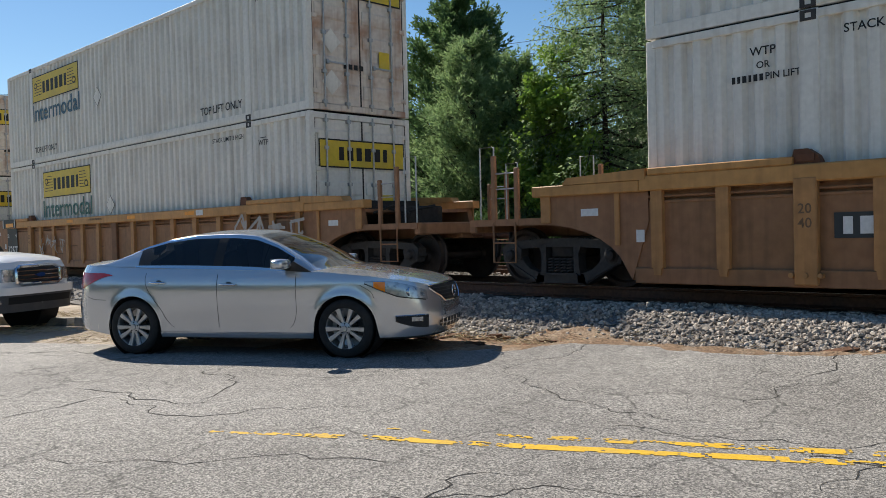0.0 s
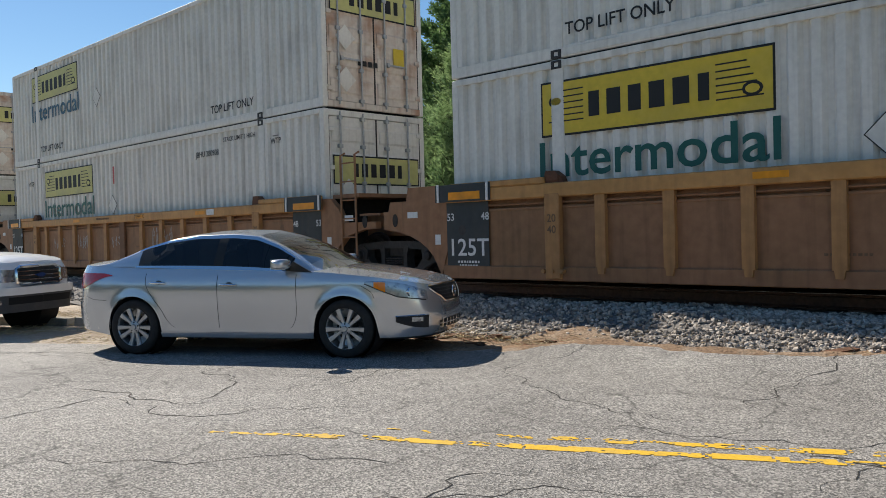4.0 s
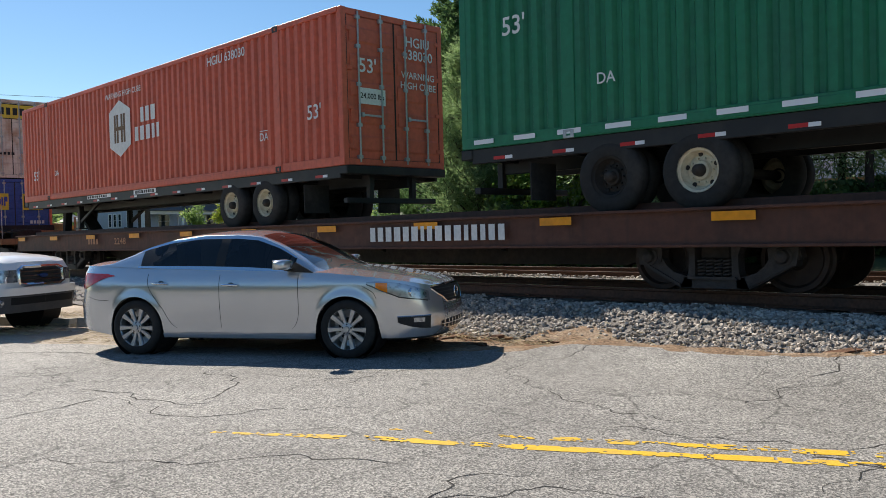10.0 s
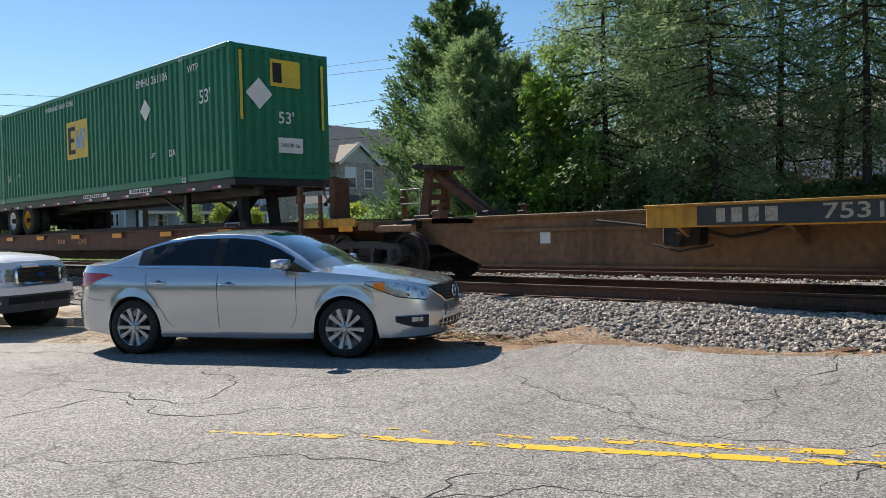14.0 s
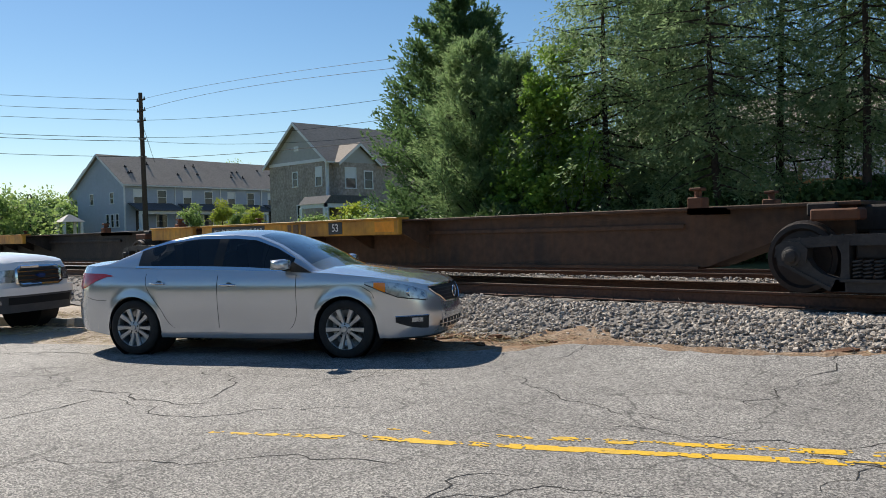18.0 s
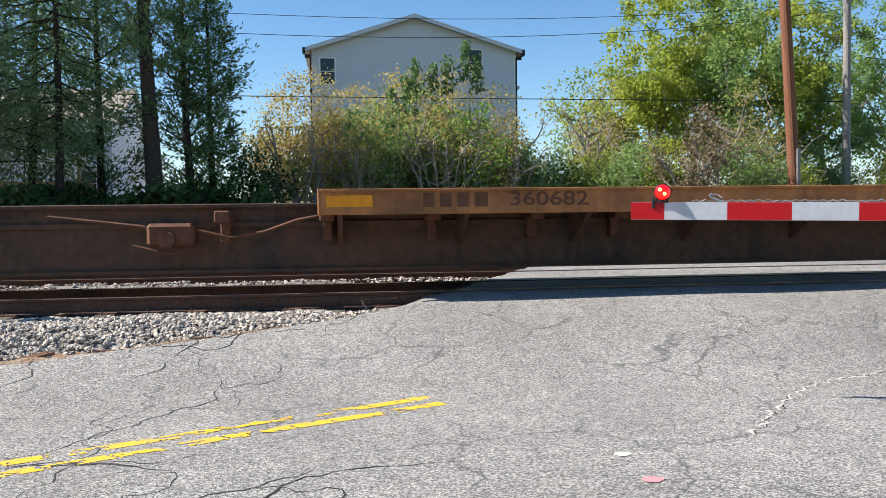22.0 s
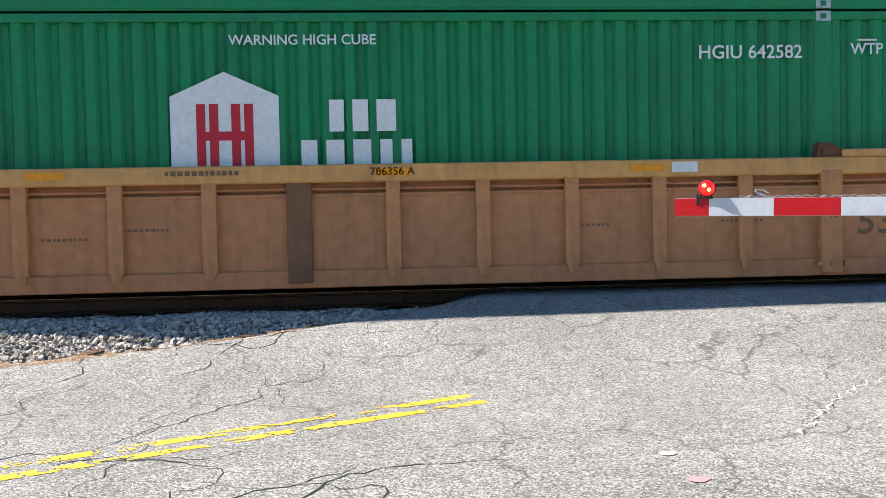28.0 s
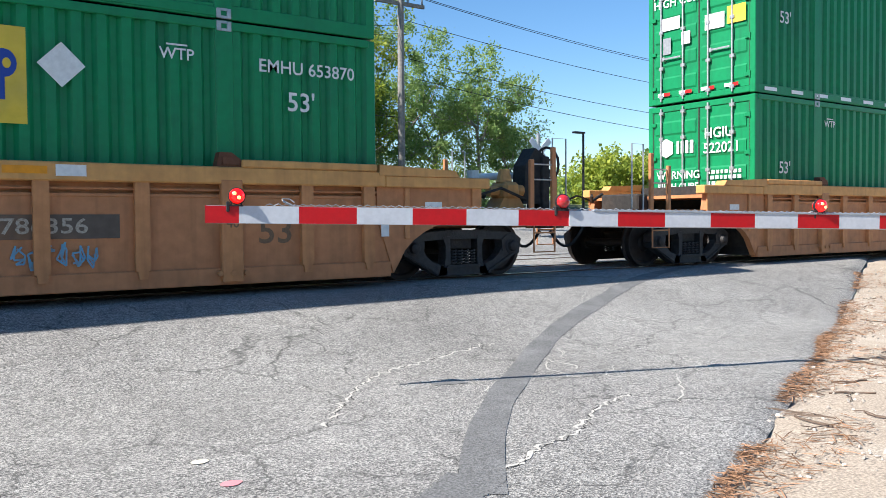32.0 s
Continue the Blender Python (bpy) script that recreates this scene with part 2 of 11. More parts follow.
# ---- building helpers ----
class Geo:
    """Collects corners and faces of one mesh."""

    def __init__(self):
        self.v, self.f = [], []

    def add(self, verts, faces):
        o = len(self.v)
        self.v.extend(verts)
        self.f.extend([tuple(i + o for i in q) for q in faces])
        return self

    def box(self, x0, x1, y0, y1, z0, z1, c=0.0):
        if c <= 0:
            v = [(x, y, z) for z in (z0, z1) for y in (y0, y1) for x in (x0, x1)]
            return self.add(v, [(0, 2, 3, 1), (4, 5, 7, 6), (0, 1, 5, 4), (2, 6, 7, 3), (0, 4, 6, 2), (1, 3, 7, 5)])
        lo, hi = (x0, y0, z0), (x1, y1, z1)
        idx, v = {}, []
        for sx in (0, 1):
            for sy in (0, 1):
                for sz in (0, 1):
                    s = (sx, sy, sz)
                    for ax in range(3):
                        p = []
                        for k in range(3):
                            e = hi[k] if s[k] else lo[k]
                            p.append(e if k == ax else e + (-c if s[k] else c))
                        idx[(s, ax)] = len(v)
                        v.append(tuple(p))
        fs = []
        for ax in range(3):
            a, b = [k for k in range(3) if k != ax]
            for side in (0, 1):
                q = []
                for ca, cb in ((0, 0), (1, 0), (1, 1), (0, 1)):
                    s = [0, 0, 0]
                    s[ax], s[a], s[b] = side, ca, cb
                    q.append(idx[(tuple(s), ax)])
                flip = (side == 0) != (ax == 1)
                fs.append(tuple(q[::-1]) if flip else tuple(q))
        for ax in range(3):
            a, b = [k for k in range(3) if k != ax]
            for ca in (0, 1):
                for cb in (0, 1):
                    s0, s1 = [0, 0, 0], [0, 0, 0]
                    s0[a] = s1[a] = ca
                    s0[b] = s1[b] = cb
                    s1[ax] = 1
                    fs.append((idx[(tuple(s0), a)], idx[(tuple(s1), a)], idx[(tuple(s1), b)], idx[(tuple(s0), b)]))
        for sx in (0, 1):
            for sy in (0, 1):
                for sz in (0, 1):
                    fs.append(tuple(idx[((sx, sy, sz), ax)] for ax in range(3)))
        return self.add(v, fs)

    def cyl(self, p0, p1, r, seg=12, r2=None, caps=True):
        p0, p1 = Vector(p0), Vector(p1)
        r2 = r if r2 is None else r2
        w = (p1 - p0).normalized()
        a = w.orthogonal().normalized()
        b = w.cross(a)
        v = []
        for p, q in ((p0, r), (p1, r2)):
            for i in range(seg):
                t = 2 * math.pi * i / seg
                v.append(tuple(p + q * (math.cos(t) * a + math.sin(t) * b)))
        f = [(i, (i + 1) % seg, seg + (i + 1) % seg, seg + i) for i in range(seg)]
        if caps:
            f += [tuple(range(seg))[::-1], tuple(range(seg, 2 * seg))]
        return self.add(v, f)

    def tube(self, pts, r, seg=6):
        return self.pipe(pts, [r] * len(pts), seg)

    def pipe(self, pts, rads, seg=6):
        """One bent, tapered tube through pts."""
        P = [Vector(p) for p in pts]
        v, a = [], None
        for i, p in enumerate(P):
            w = P[min(i + 1, len(P) - 1)] - P[max(i - 1, 0)]
            w = w.normalized() if w.length > 1e-9 else Vector((0, 0, 1))
            a = w.orthogonal() if a is None else a - w * a.dot(w)
            if a.length < 1e-6:
                a = w.orthogonal()
            a.normalize()
            b = w.cross(a)
            for k in range(seg):
                t = 2 * math.pi * k / seg
                v.append(tuple(p + rads[i] * (math.cos(t) * a + math.sin(t) * b)))
        f = [(i * seg + k, i * seg + (k + 1) % seg, (i + 1) * seg + (k + 1) % seg, (i + 1) * seg + k) for i in range(len(P) - 1) for k in range(seg)]
        f += [tuple(range(seg))[::-1], tuple(range(len(v) - seg, len(v)))]
        return self.add(v, f)

    def lathe(self, prof, seg=24, axis="y"):
        """prof: (radius, along) pairs, turned about the axis."""
        v = []
        for r, h in prof:
            for i in range(seg):
                t = 2 * math.pi * i / seg
                c, s = r * math.cos(t), r * math.sin(t)
                v.append((c, h, s) if axis == "y" else ((c, s, h) if axis == "z" else (h, c, s)))
        f = []
        for k in range(len(prof) - 1):
            for i in range(seg):
                j = (i + 1) % seg
                f.append((k * seg + i, k * seg + j, (k + 1) * seg + j, (k + 1) * seg + i))
        return self.add(v, f)

    def slab(self, prof, y0, y1):
        """prof: (x, z) outline, pushed from y0 to y1."""
        k = len(prof)
        v = [(x, y0, z) for x, z in prof] + [(x, y1, z) for x, z in prof]
        f = [(i, (i + 1) % k, k + (i + 1) % k, k + i) for i in range(k)]
        f += [tuple(range(k))[::-1], tuple(range(k, 2 * k))]
        return self.add(v, f)

    def plate(self, prof, x0, x1):
        """prof: (y, z) outline, pushed from x0 to x1."""
        k = len(prof)
        v = [(x0, y, z) for y, z in prof] + [(x1, y, z) for y, z in prof]
        f = [(i, (i + 1) % k, k + (i + 1) % k, k + i) for i in range(k)]
        f += [tuple(range(k))[::-1], tuple(range(k, 2 * k))]
        return self.add(v, f)

    def turned(self, m):
        self.v = [tuple(m @ Vector(p)) for p in self.v]
        return self

    def mesh(self, name, material, smooth=0.0):
        me = bpy.data.meshes.new(name)
        me.from_pydata(self.v, [], self.f)
        bm = bmesh.new()
        bm.from_mesh(me)
        bmesh.ops.recalc_face_normals(bm, faces=bm.faces)
        bm.to_mesh(me)
        bm.free()
        me.materials.append(material)
        if smooth:
            me.polygons.foreach_set("use_smooth", [True] * len(me.polygons))
            me.set_sharp_from_angle(angle=radians(smooth))
        return me


MESHES = {}


def put(name, geo, material, parent=None, label="", at=None, smooth=0.0):
    """Links one mesh object, under a thing if given. geo: a Geo or a ready mesh."""
    me = geo.mesh(name, material, smooth) if isinstance(geo, Geo) else geo
    ob = new(name, me)
    if parent:
        ob.parent = parent
    if at is not None:
        ob.matrix_basis = at
    if label:
        ob["label"] = label
    return ob


def shared(key, make, material, smooth=0.0):
    """A mesh that is built once for each key and material."""
    k = (key, material.name)
    if k not in MESHES:
        MESHES[k] = make().mesh(key, material, smooth)
    return MESHES[k]


def thing(name, label, category, group="", at=None):
    ob = new(name)
    ob.empty_display_size = 0.2
    if at is not None:
        ob.matrix_basis = at
    return tagged(ob, label, category, group)


# lettering: all texts are turned into meshes in one go
WORDS = {}


def set_words(words):
    made = {}
    for w in words:
        cu = bpy.data.curves.new("lettering", "FONT")
        cu.body, cu.size, cu.align_x, cu.align_y = w, 1.0, "CENTER", "CENTER"
        cu.offset, cu.resolution_u = 0.012, 3
        made[w] = new("lettering", cu)
    bpy.context.view_layer.update()
    dg = bpy.context.evaluated_depsgraph_get()
    for w, ob in made.items():
        WORDS[w] = bpy.data.meshes.new_from_object(ob.evaluated_get(dg))
    for ob in made.values():
        cu = ob.data
        bpy.data.objects.remove(ob)
        bpy.data.curves.remove(cu)


FACE = {"side": (90, 0, 0), "right": (90, 0, 90), "left": (90, 0, -90)}


def write(word, parent, x, y, z, height, material, face="side", wide=1.0, label=""):
    """Puts a word, its capitals about height metres tall, centred at x, y, z of its thing."""
    me = WORDS[word].copy()
    me.materials.clear()
    me.materials.append(material)
    s = height / 0.70
    ob = put("lettering", me, material, parent, label)
    ob.matrix_basis = pose(x, y, z, *FACE[face]) @ Matrix.Diagonal((s * wide, s, s, 1))
    return ob


def bars(parent, x, y, z, width, height, count, material, face="side", seed=1, name="marking"):
    """Unreadable or brand writing: a row of plain bars of its size and colour."""
    rnd = random.Random(seed)
    g = Geo()
    ws = [rnd.uniform(0.5, 1.0) for _ in range(count)]
    k = width / (sum(ws) + 0.42 * (count - 1))
    a = -width / 2
    for w in ws:
        g.box(a, a + w * k, -height / 2, height / 2, -0.0015, 0.0015)
        a += (w + 0.42) * k
    ob = put(name, g, material, parent)
    ob.matrix_basis = pose(x, y, z, *FACE[face])
    return ob


def flat(name, parent, pts, y, material, label="", thick=0.003):
    """A thin painted or stuck-on shape on a side that looks to -y; pts: (x, z)."""
    return put(name, Geo().slab(pts, y - thick, y), material, parent, label)


def rect(x0, x1, z0, z1):
    return [(x0, z0), (x1, z0), (x1, z1), (x0, z1)]


def curve_through(pts, n):
    """Points evenly spaced along a smooth curve through pts."""
    fine, k = [], 24
    P = [Vector(p) for p in pts]
    P = [2 * P[0] - P[1]] + P + [2 * P[-1] - P[-2]]
    for i in range(1, len(P) - 2):
        for j in range(k):
            u = j / k
            a, b, c, d = P[i - 1:i + 3]
            fine.append(0.5 * (2 * b + (c - a) * u + (2 * a - 5 * b + 4 * c - d) * u * u + (3 * b - a - 3 * c + d) * u ** 3))
    fine.append(P[-2])
    acc = [0.0]
    for a, b in zip(fine[:-1], fine[1:]):
        acc.append(acc[-1] + (b - a).length)
    out = []
    j = 0
    for i in range(n + 1):
        s = acc[-1] * i / n
        while j < len(acc) - 2 and acc[j + 1] < s:
            j += 1
        u = (s - acc[j]) / max(1e-9, acc[j + 1] - acc[j])
        out.append(fine[j].lerp(fine[j + 1], u))
    return out


# ---- ground, road and track ----
RD = radians(27.7)                       # the road runs at this angle to the track
RC, RS = math.cos(RD), math.sin(RD)


def ease(a, b, x):
    k = min(1.0, max(0.0, (x - a) / (b - a)))
    return k * k * (3 - 2 * k)


def ramp(x, y):
    """The road's height: level, then up to the rails at the crossing."""
    return -0.56 + 0.54 * ease(6.2, 9.9, y + 0.05 * (x - 4))


def left_edge(y):
    if y < 7.9:
        return (y * RC - 9.62) / RS + 0.12 * noise.noise(Vector((y * 0.9, 0, 3)))
    k = min(1.0, (y - 7.9) / 2.2)
    return -3.65 + 4.6 * (1 - (1 - k) ** 2.2) + 0.07 * noise.noise(Vector((y * 2.5, 1, 3)))


def right_edge(y):
    return (y * math.cos(radians(25.6)) - 0.82) / math.sin(radians(25.6)) + 0.16 * noise.noise(Vector((y * 1.4, 7, 3)))


def land(x, y):
    """The ground's height anywhere."""
    z = -0.575 + 0.50 * ease(6.4, 9.9, y + 0.05 * (x - 4)) * ease(-6.0, -1.0, x)
    if y > 16.2:
        z = max(z, -0.5)
        z += 1.9 * ease(16.5, 40, y) + 1.6 * ease(45, 90, y)
    if 7.95 < y < 16.2 and x < left_edge(min(y, 10.1)) or 10.2 < y < 16.2:
        z = -0.8
    # cut away under the road and the crossing
    if y < 10.4:
        e = min(x - left_edge(y), right_edge(y) - x)
        z -= 0.16 * ease(0.15, 0.7, e)
    elif 1.0 + 0.42 * (y - 10.2) < x < 20 + 1.6 * (y - 10.2) and y < 18.6:
        z -= 0.45
    return z + 0.05 * noise.noise(Vector((x * 0.35, y * 0.35, 0))) * (1 if abs(y - 12) > 5 else 0.3)


def grid(xs, ys, height):
    v = [(x, y, height(x, y)) for y in ys for x in xs]
    n = len(xs)
    f = [(j * n + i, j * n + i + 1, (j + 1) * n + i + 1, (j + 1) * n + i) for j in range(len(ys) - 1) for i in range(n - 1)]
    return Geo().add(v, f)


def steps(*spans):
    out = []
    for a, b, d in spans:
        k = max(1, round((b - a) / d))
        out += [a + (b - a) * i / k for i in range(k)]
    return out + [spans[-1][1]]


M_DIRT = mat("sandy_dirt", (0.375, 0.305, 0.235), 0.95, grain=(60, 0.4), blotch=(1.3, (0.49, 0.42, 0.34), 0.8), bump=(40, 0.5))


def grow(m, first, last, colour):
    """Beyond the tracks the dirt gives way to grass and leaf litter."""
    t = m.node_tree
    n, l = t.nodes, t.links
    base = n["Principled BSDF"].inputs["Base Color"]
    old = base.links[0].from_socket
    sep = n.new("ShaderNodeSeparateXYZ")
    l.new(n.new("ShaderNodeTexCoord").outputs["Object"], sep.inputs[0])
    r = n.new("ShaderNodeMapRange")
    r.inputs["From Min"].default_value, r.inputs["From Max"].default_value = first, last
    l.new(sep.outputs["Y"], r.inputs["Value"])
    x = n.new("ShaderNodeMix")
    x.data_type = "RGBA"
    l.new(r.outputs["Result"], x.inputs[0])
    l.new(old, x.inputs[6])
    x.inputs[7].default_value = (*colour, 1)
    l.new(x.outputs[2], base)


grow(M_DIRT, 17.5, 21.0, (0.085, 0.095, 0.035))
grow(M_DIRT, -5.0, -9.0, (0.085, 0.095, 0.035))


def make_asphalt():
    m = mat("worn_asphalt", (0.155, 0.15, 0.145), 0.85, spec=0.4)
    t = m.node_tree
    n, l = t.nodes, t.links
    b = n["Principled BSDF"]
    co = n.new("ShaderNodeTexCoord").outputs["Object"]

    def tex(scale, detail=4.0, rough=0.6):
        x = n.new("ShaderNodeTexNoise")
        x.inputs["Scale"].default_value, x.inputs["Detail"].default_value, x.inputs["Roughness"].default_value = scale, detail, rough
        l.new(co, x.inputs["Vector"])
        return x

    def ramp_of(sock, *stops):
        r = n.new("ShaderNodeValToRGB")
        e = r.color_ramp.elements
        while len(e) < len(stops):
            e.new(0.5)
        for k, (p, c) in zip(e, stops):
            k.position, k.color = p, (*c, 1)
        l.new(sock, r.inputs["Fac"])
        return r.outputs["Color"]

    def mix(kind, fac, a, bb):
        x = n.new("ShaderNodeMix")
        x.data_type, x.blend_type = "RGBA", kind
        for sock, val in ((x.inputs[0], fac), (x.inputs[6], a), (x.inputs[7], bb)):
            if hasattr(val, "is_linked"):
                l.new(val, sock)
            else:
                sock.default_value = val
        return x.outputs[2]
    big = ramp_of(tex(0.45, 5).outputs["Fac"], (0.3, (0.180, 0.172, 0.162)), (0.7, (0.262, 0.252, 0.237)))
    mid = ramp_of(tex(5.0, 6, 0.7).outputs["Fac"], (0.3, (0.86, 0.86, 0.86)), (0.7, (1.12, 1.12, 1.12)))
    v = n.new("ShaderNodeTexVoronoi")
    v.inputs["Scale"].default_value = 105.0
    l.new(co, v.inputs["Vector"])
    sepc = n.new("ShaderNodeSeparateColor")
    l.new(v.outputs["Color"], sepc.inputs[0])
    fine = ramp_of(sepc.outputs[0], (0.0, (0.30, 0.295, 0.29)), (0.5, (0.96, 0.96, 0.95)), (1.0, (2.2, 2.15, 2.07)))
    col = mix("MULTIPLY", 1.0, mix("MULTIPLY", 1.0, big, mid), fine)
    # fine alligator cracks, only in worn patches
    wv = n.new("ShaderNodeVectorMath")
    wv.operation = "MULTIPLY_ADD"
    l.new(tex(2.2, 3).outputs["Color"], wv.inputs[0])
    wv.inputs[1].default_value = (0.55, 0.55, 0.0)
    l.new(co, wv.inputs[2])
    cr = n.new("ShaderNodeTexVoronoi")
    cr.feature = "DISTANCE_TO_EDGE"
    cr.inputs["Scale"].default_value = 0.85
    l.new(wv.outputs[0], cr.inputs["Vector"])
    line = ramp_of(cr.outputs["Distance"], (0.0, (1, 1, 1)), (0.014, (0, 0, 0)))
    patch = ramp_of(tex(0.6, 2).outputs["Fac"], (0.40, (0, 0, 0)), (0.52, (1, 1, 1)))
    both = mix("MULTIPLY", 1.0, line, patch)
    sep = n.new("ShaderNodeSeparateColor")
    l.new(both, sep.inputs[0])
    k = n.new("ShaderNodeMath")
    k.operation = "MULTIPLY"
    l.new(sep.outputs[0], k.inputs[0])
    k.inputs[1].default_value = 0.75
    col = mix("MIX", k.outputs[0], col, (0.045, 0.043, 0.04, 1))
    l.new(col, b.inputs["Base Color"])
    u = n.new("ShaderNodeBump")
    u.inputs["Strength"].default_value, u.inputs["Distance"].default_value = 0.6, 0.006
    l.new(v.outputs["Distance"], u.inputs["Height"])
    l.new(u.outputs["Normal"], b.inputs["Normal"])
    return m


M_ASPHALT = make_asphalt()
M_SEAL = mat("crack_sealer_asphalt", (0.145, 0.142, 0.138), 0.85, grain=(70, 0.45), blotch=(3, (0.21, 0.205, 0.20), 0.8), bump=(80, 0.3))
M_CRACK = mat("dark_crack", (0.035, 0.033, 0.03), 0.95)
M_PALEC = mat("sand_filled_crack", (0.50, 0.47, 0.42), 0.95, grain=(60, 0.2))
M_LINE = mat("worn_yellow_road_paint", (0.72, 0.43, 0.035), 0.7, grain=(40, 0.14), blotch=(5, (0.45, 0.32, 0.1), 0.6), bump=(60, 0.3))
M_WASH = mat("washed_brown_sand", (0.235, 0.15, 0.092), 0.95, grain=(45, 0.5), blotch=(3.5, (0.31, 0.245, 0.18), 0.9), bump=(30, 0.8))
M_STONE = mat("grey_ballast_stone", (0.40, 0.352, 0.30), 0.9, grain=(30, 0.2), island=0.45, bump=(50, 0.3))
M_BED = mat("ballast_bed", (0.20, 0.185, 0.17), 0.95, grain=(45, 0.5), blotch=(2.2, (0.12, 0.10, 0.09), 0.8), bump=(30, 0.9))
M_RAIL = mat("rusty_rail_web", (0.11, 0.055, 0.035), 0.75, grain=(25, 0.25), blotch=(3, (0.07, 0.045, 0.035), 0.8), bump=(40, 0.2))
M_RAILTOP = mat("bright_rail_head", (0.55, 0.53, 0.51), 0.22, 0.95, grain=(30, 0.1))
M_TIE = mat("weathered_oak_tie", (0.085, 0.07, 0.058), 0.9, grain=(18, 0.3), blotch=(4, (0.14, 0.11, 0.09), 0.7), bump=(40, 0.5), rand=0.25)

xs = steps((-600, -120, 40), (-120, -30, 5), (-30, 40, 0.5), (40, 120, 5), (120, 600, 40))
ys = steps((-600, -40, 40), (-40, -4, 3), (-4, 18, 0.5), (18, 60, 2), (60, 120, 6), (120, 900, 60))
tagged(put("ground", grid(xs, ys, land), M_DIRT, smooth=60), "sandy dirt ground along the track and road", "ground", kind="structure")


def road_strip(y0, y1, lo, hi, height, dy=0.22, nx=90):
    k = max(1, round((y1 - y0) / dy))
    v = []
    for j in range(k + 1):
        y = y0 + (y1 - y0) * j / k
        a, b = lo(y), hi(y)
        for i in range(nx + 1):
            x = a + (b - a) * i / nx
            v.append((x, y, height(x, y)))
    f = [(j * (nx + 1) + i, j * (nx + 1) + i + 1, (j + 1) * (nx + 1) + i + 1, (j + 1) * (nx + 1) + i) for j in range(k) for i in range(nx)]
    return Geo().add(v, f)


def surf(x, y):
    z = ramp(x, y) + 0.012 * noise.noise(Vector((x * 0.8, y * 0.8, 1)))
    e = min(x - left_edge(y), right_edge(y) - x)
    return z + 0.004 - 0.05 * (1 - ease(0.0, 0.35, e))


road = tagged(put("road", road_strip(-3.0, 10.14, left_edge, right_edge, surf), M_ASPHALT, smooth=60), "cracked pale grey asphalt road rising to a level crossing", "road", kind="structure")
put("road_stretch", road_strip(-45, -3.0, lambda y: (y * RC - 9.62) / RS, lambda y: (y * RC - 0.75) / RS, lambda x, y: -0.556, 2.0, 12), M_ASPHALT, road)
for y0, y1 in ((10.29, 11.61), (11.77, 13.76), (13.91, 15.23), (15.38, 18.0)):
    put("crossing_panel", road_strip(y0, y1, lambda y: 1.3 + 0.42 * (y - 10.2) + 0.15 * noise.noise(Vector((y * 3, 0, 0))), lambda y: 19.5 + 1.6 * (y - 10.2), lambda x, y: -0.012 - 0.35 * ease(16.5, 18.5, y), 0.3, 40), M_ASPHALT, road)
put("road_stretch", road_strip(18.0, 70.0, lambda y: 4.6 + 1.9 * (y - 18), lambda y: 32.0 + 1.9 * (y - 18), lambda x, y: land(x, y) + 0.03, 2.0, 20), M_ASPHALT, road)


# cracks wander over the road
def crack(x, y, ang, length, seed, width=0.008):
    rnd = random.Random(seed)
    g = Geo()
    pts, a = [(x, y)], ang
    k = int(length / 0.09)
    for i in range(k):
        a += rnd.gauss(0, 0.5) + (ang - a) * 0.4
        x += 0.09 * math.cos(a)
        y += 0.09 * math.sin(a)
        pts.append((x, y))
    v = []
    for i, (px, py) in enumerate(pts):
        qx, qy = pts[min(i + 1, k)]
        ox, oy = pts[max(i - 1, 0)]
        d = Vector((qx - ox, qy - oy)).normalized()
        w = width * rnd.uniform(0.4, 1.5) * (1 - abs(2 * i / max(1, k) - 1) ** 4)
        for s in (-1, 1):
            v.append((px - s * d.y * w, py + s * d.x * w, surf(px, py) + 0.0025))
    return g.add(v, [(2 * i, 2 * i + 2, 2 * i + 3, 2 * i + 1) for i in range(k)])


def long_crack(pts, seed, width):
    """A crack that wanders through the given places."""
    rnd = random.Random(seed)
    line = curve_through(pts, 60)
    v = []
    for i, p in enumerate(line):
        d = (line[min(i + 1, 60)] - line[max(i - 1, 0)]).normalized()
        q = 0.022 * rnd.gauss(0, 1)
        w = width * rnd.uniform(0.3, 1.7)
        for s in (-1, 1):
            x, y = p[0] - d.y * (q + s * w), p[1] + d.x * (q + s * w)
            v.append((x, y, surf(x, y) + 0.003))
    return Geo().add(v, [(2 * i, 2 * i + 2, 2 * i + 3, 2 * i + 1) for i in range(60)])


for k, pts in enumerate((((2.3, 3.36), (2.87, 3.55), (3.46, 3.84), (3.8, 3.94), (4.22, 4.21), (4.55, 4.42), (5.03, 4.58)), ((2.6, 5.1), (3.02, 5.62), (3.7, 6.4), (4.47, 6.75), (5.6, 7.0)))):
    put("pale_crack", long_crack(pts, 70 + k, 0.011), M_PALEC, road)
    put("crack", long_crack(pts, 80 + k, 0.004), M_CRACK, road)
rnd = random.Random(11)
for i in range(9):
    x, y = rnd.uniform(3.2, 7.5), rnd.uniform(3.6, 6.8)
    if x < right_edge(y) - 0.4:
        put("pale_crack", crack(x, y, rnd.uniform(0.2, 1.4), rnd.uniform(0.5, 1.6), 300 + i, rnd.choice((0.006, 0.01))), M_PALEC, road)
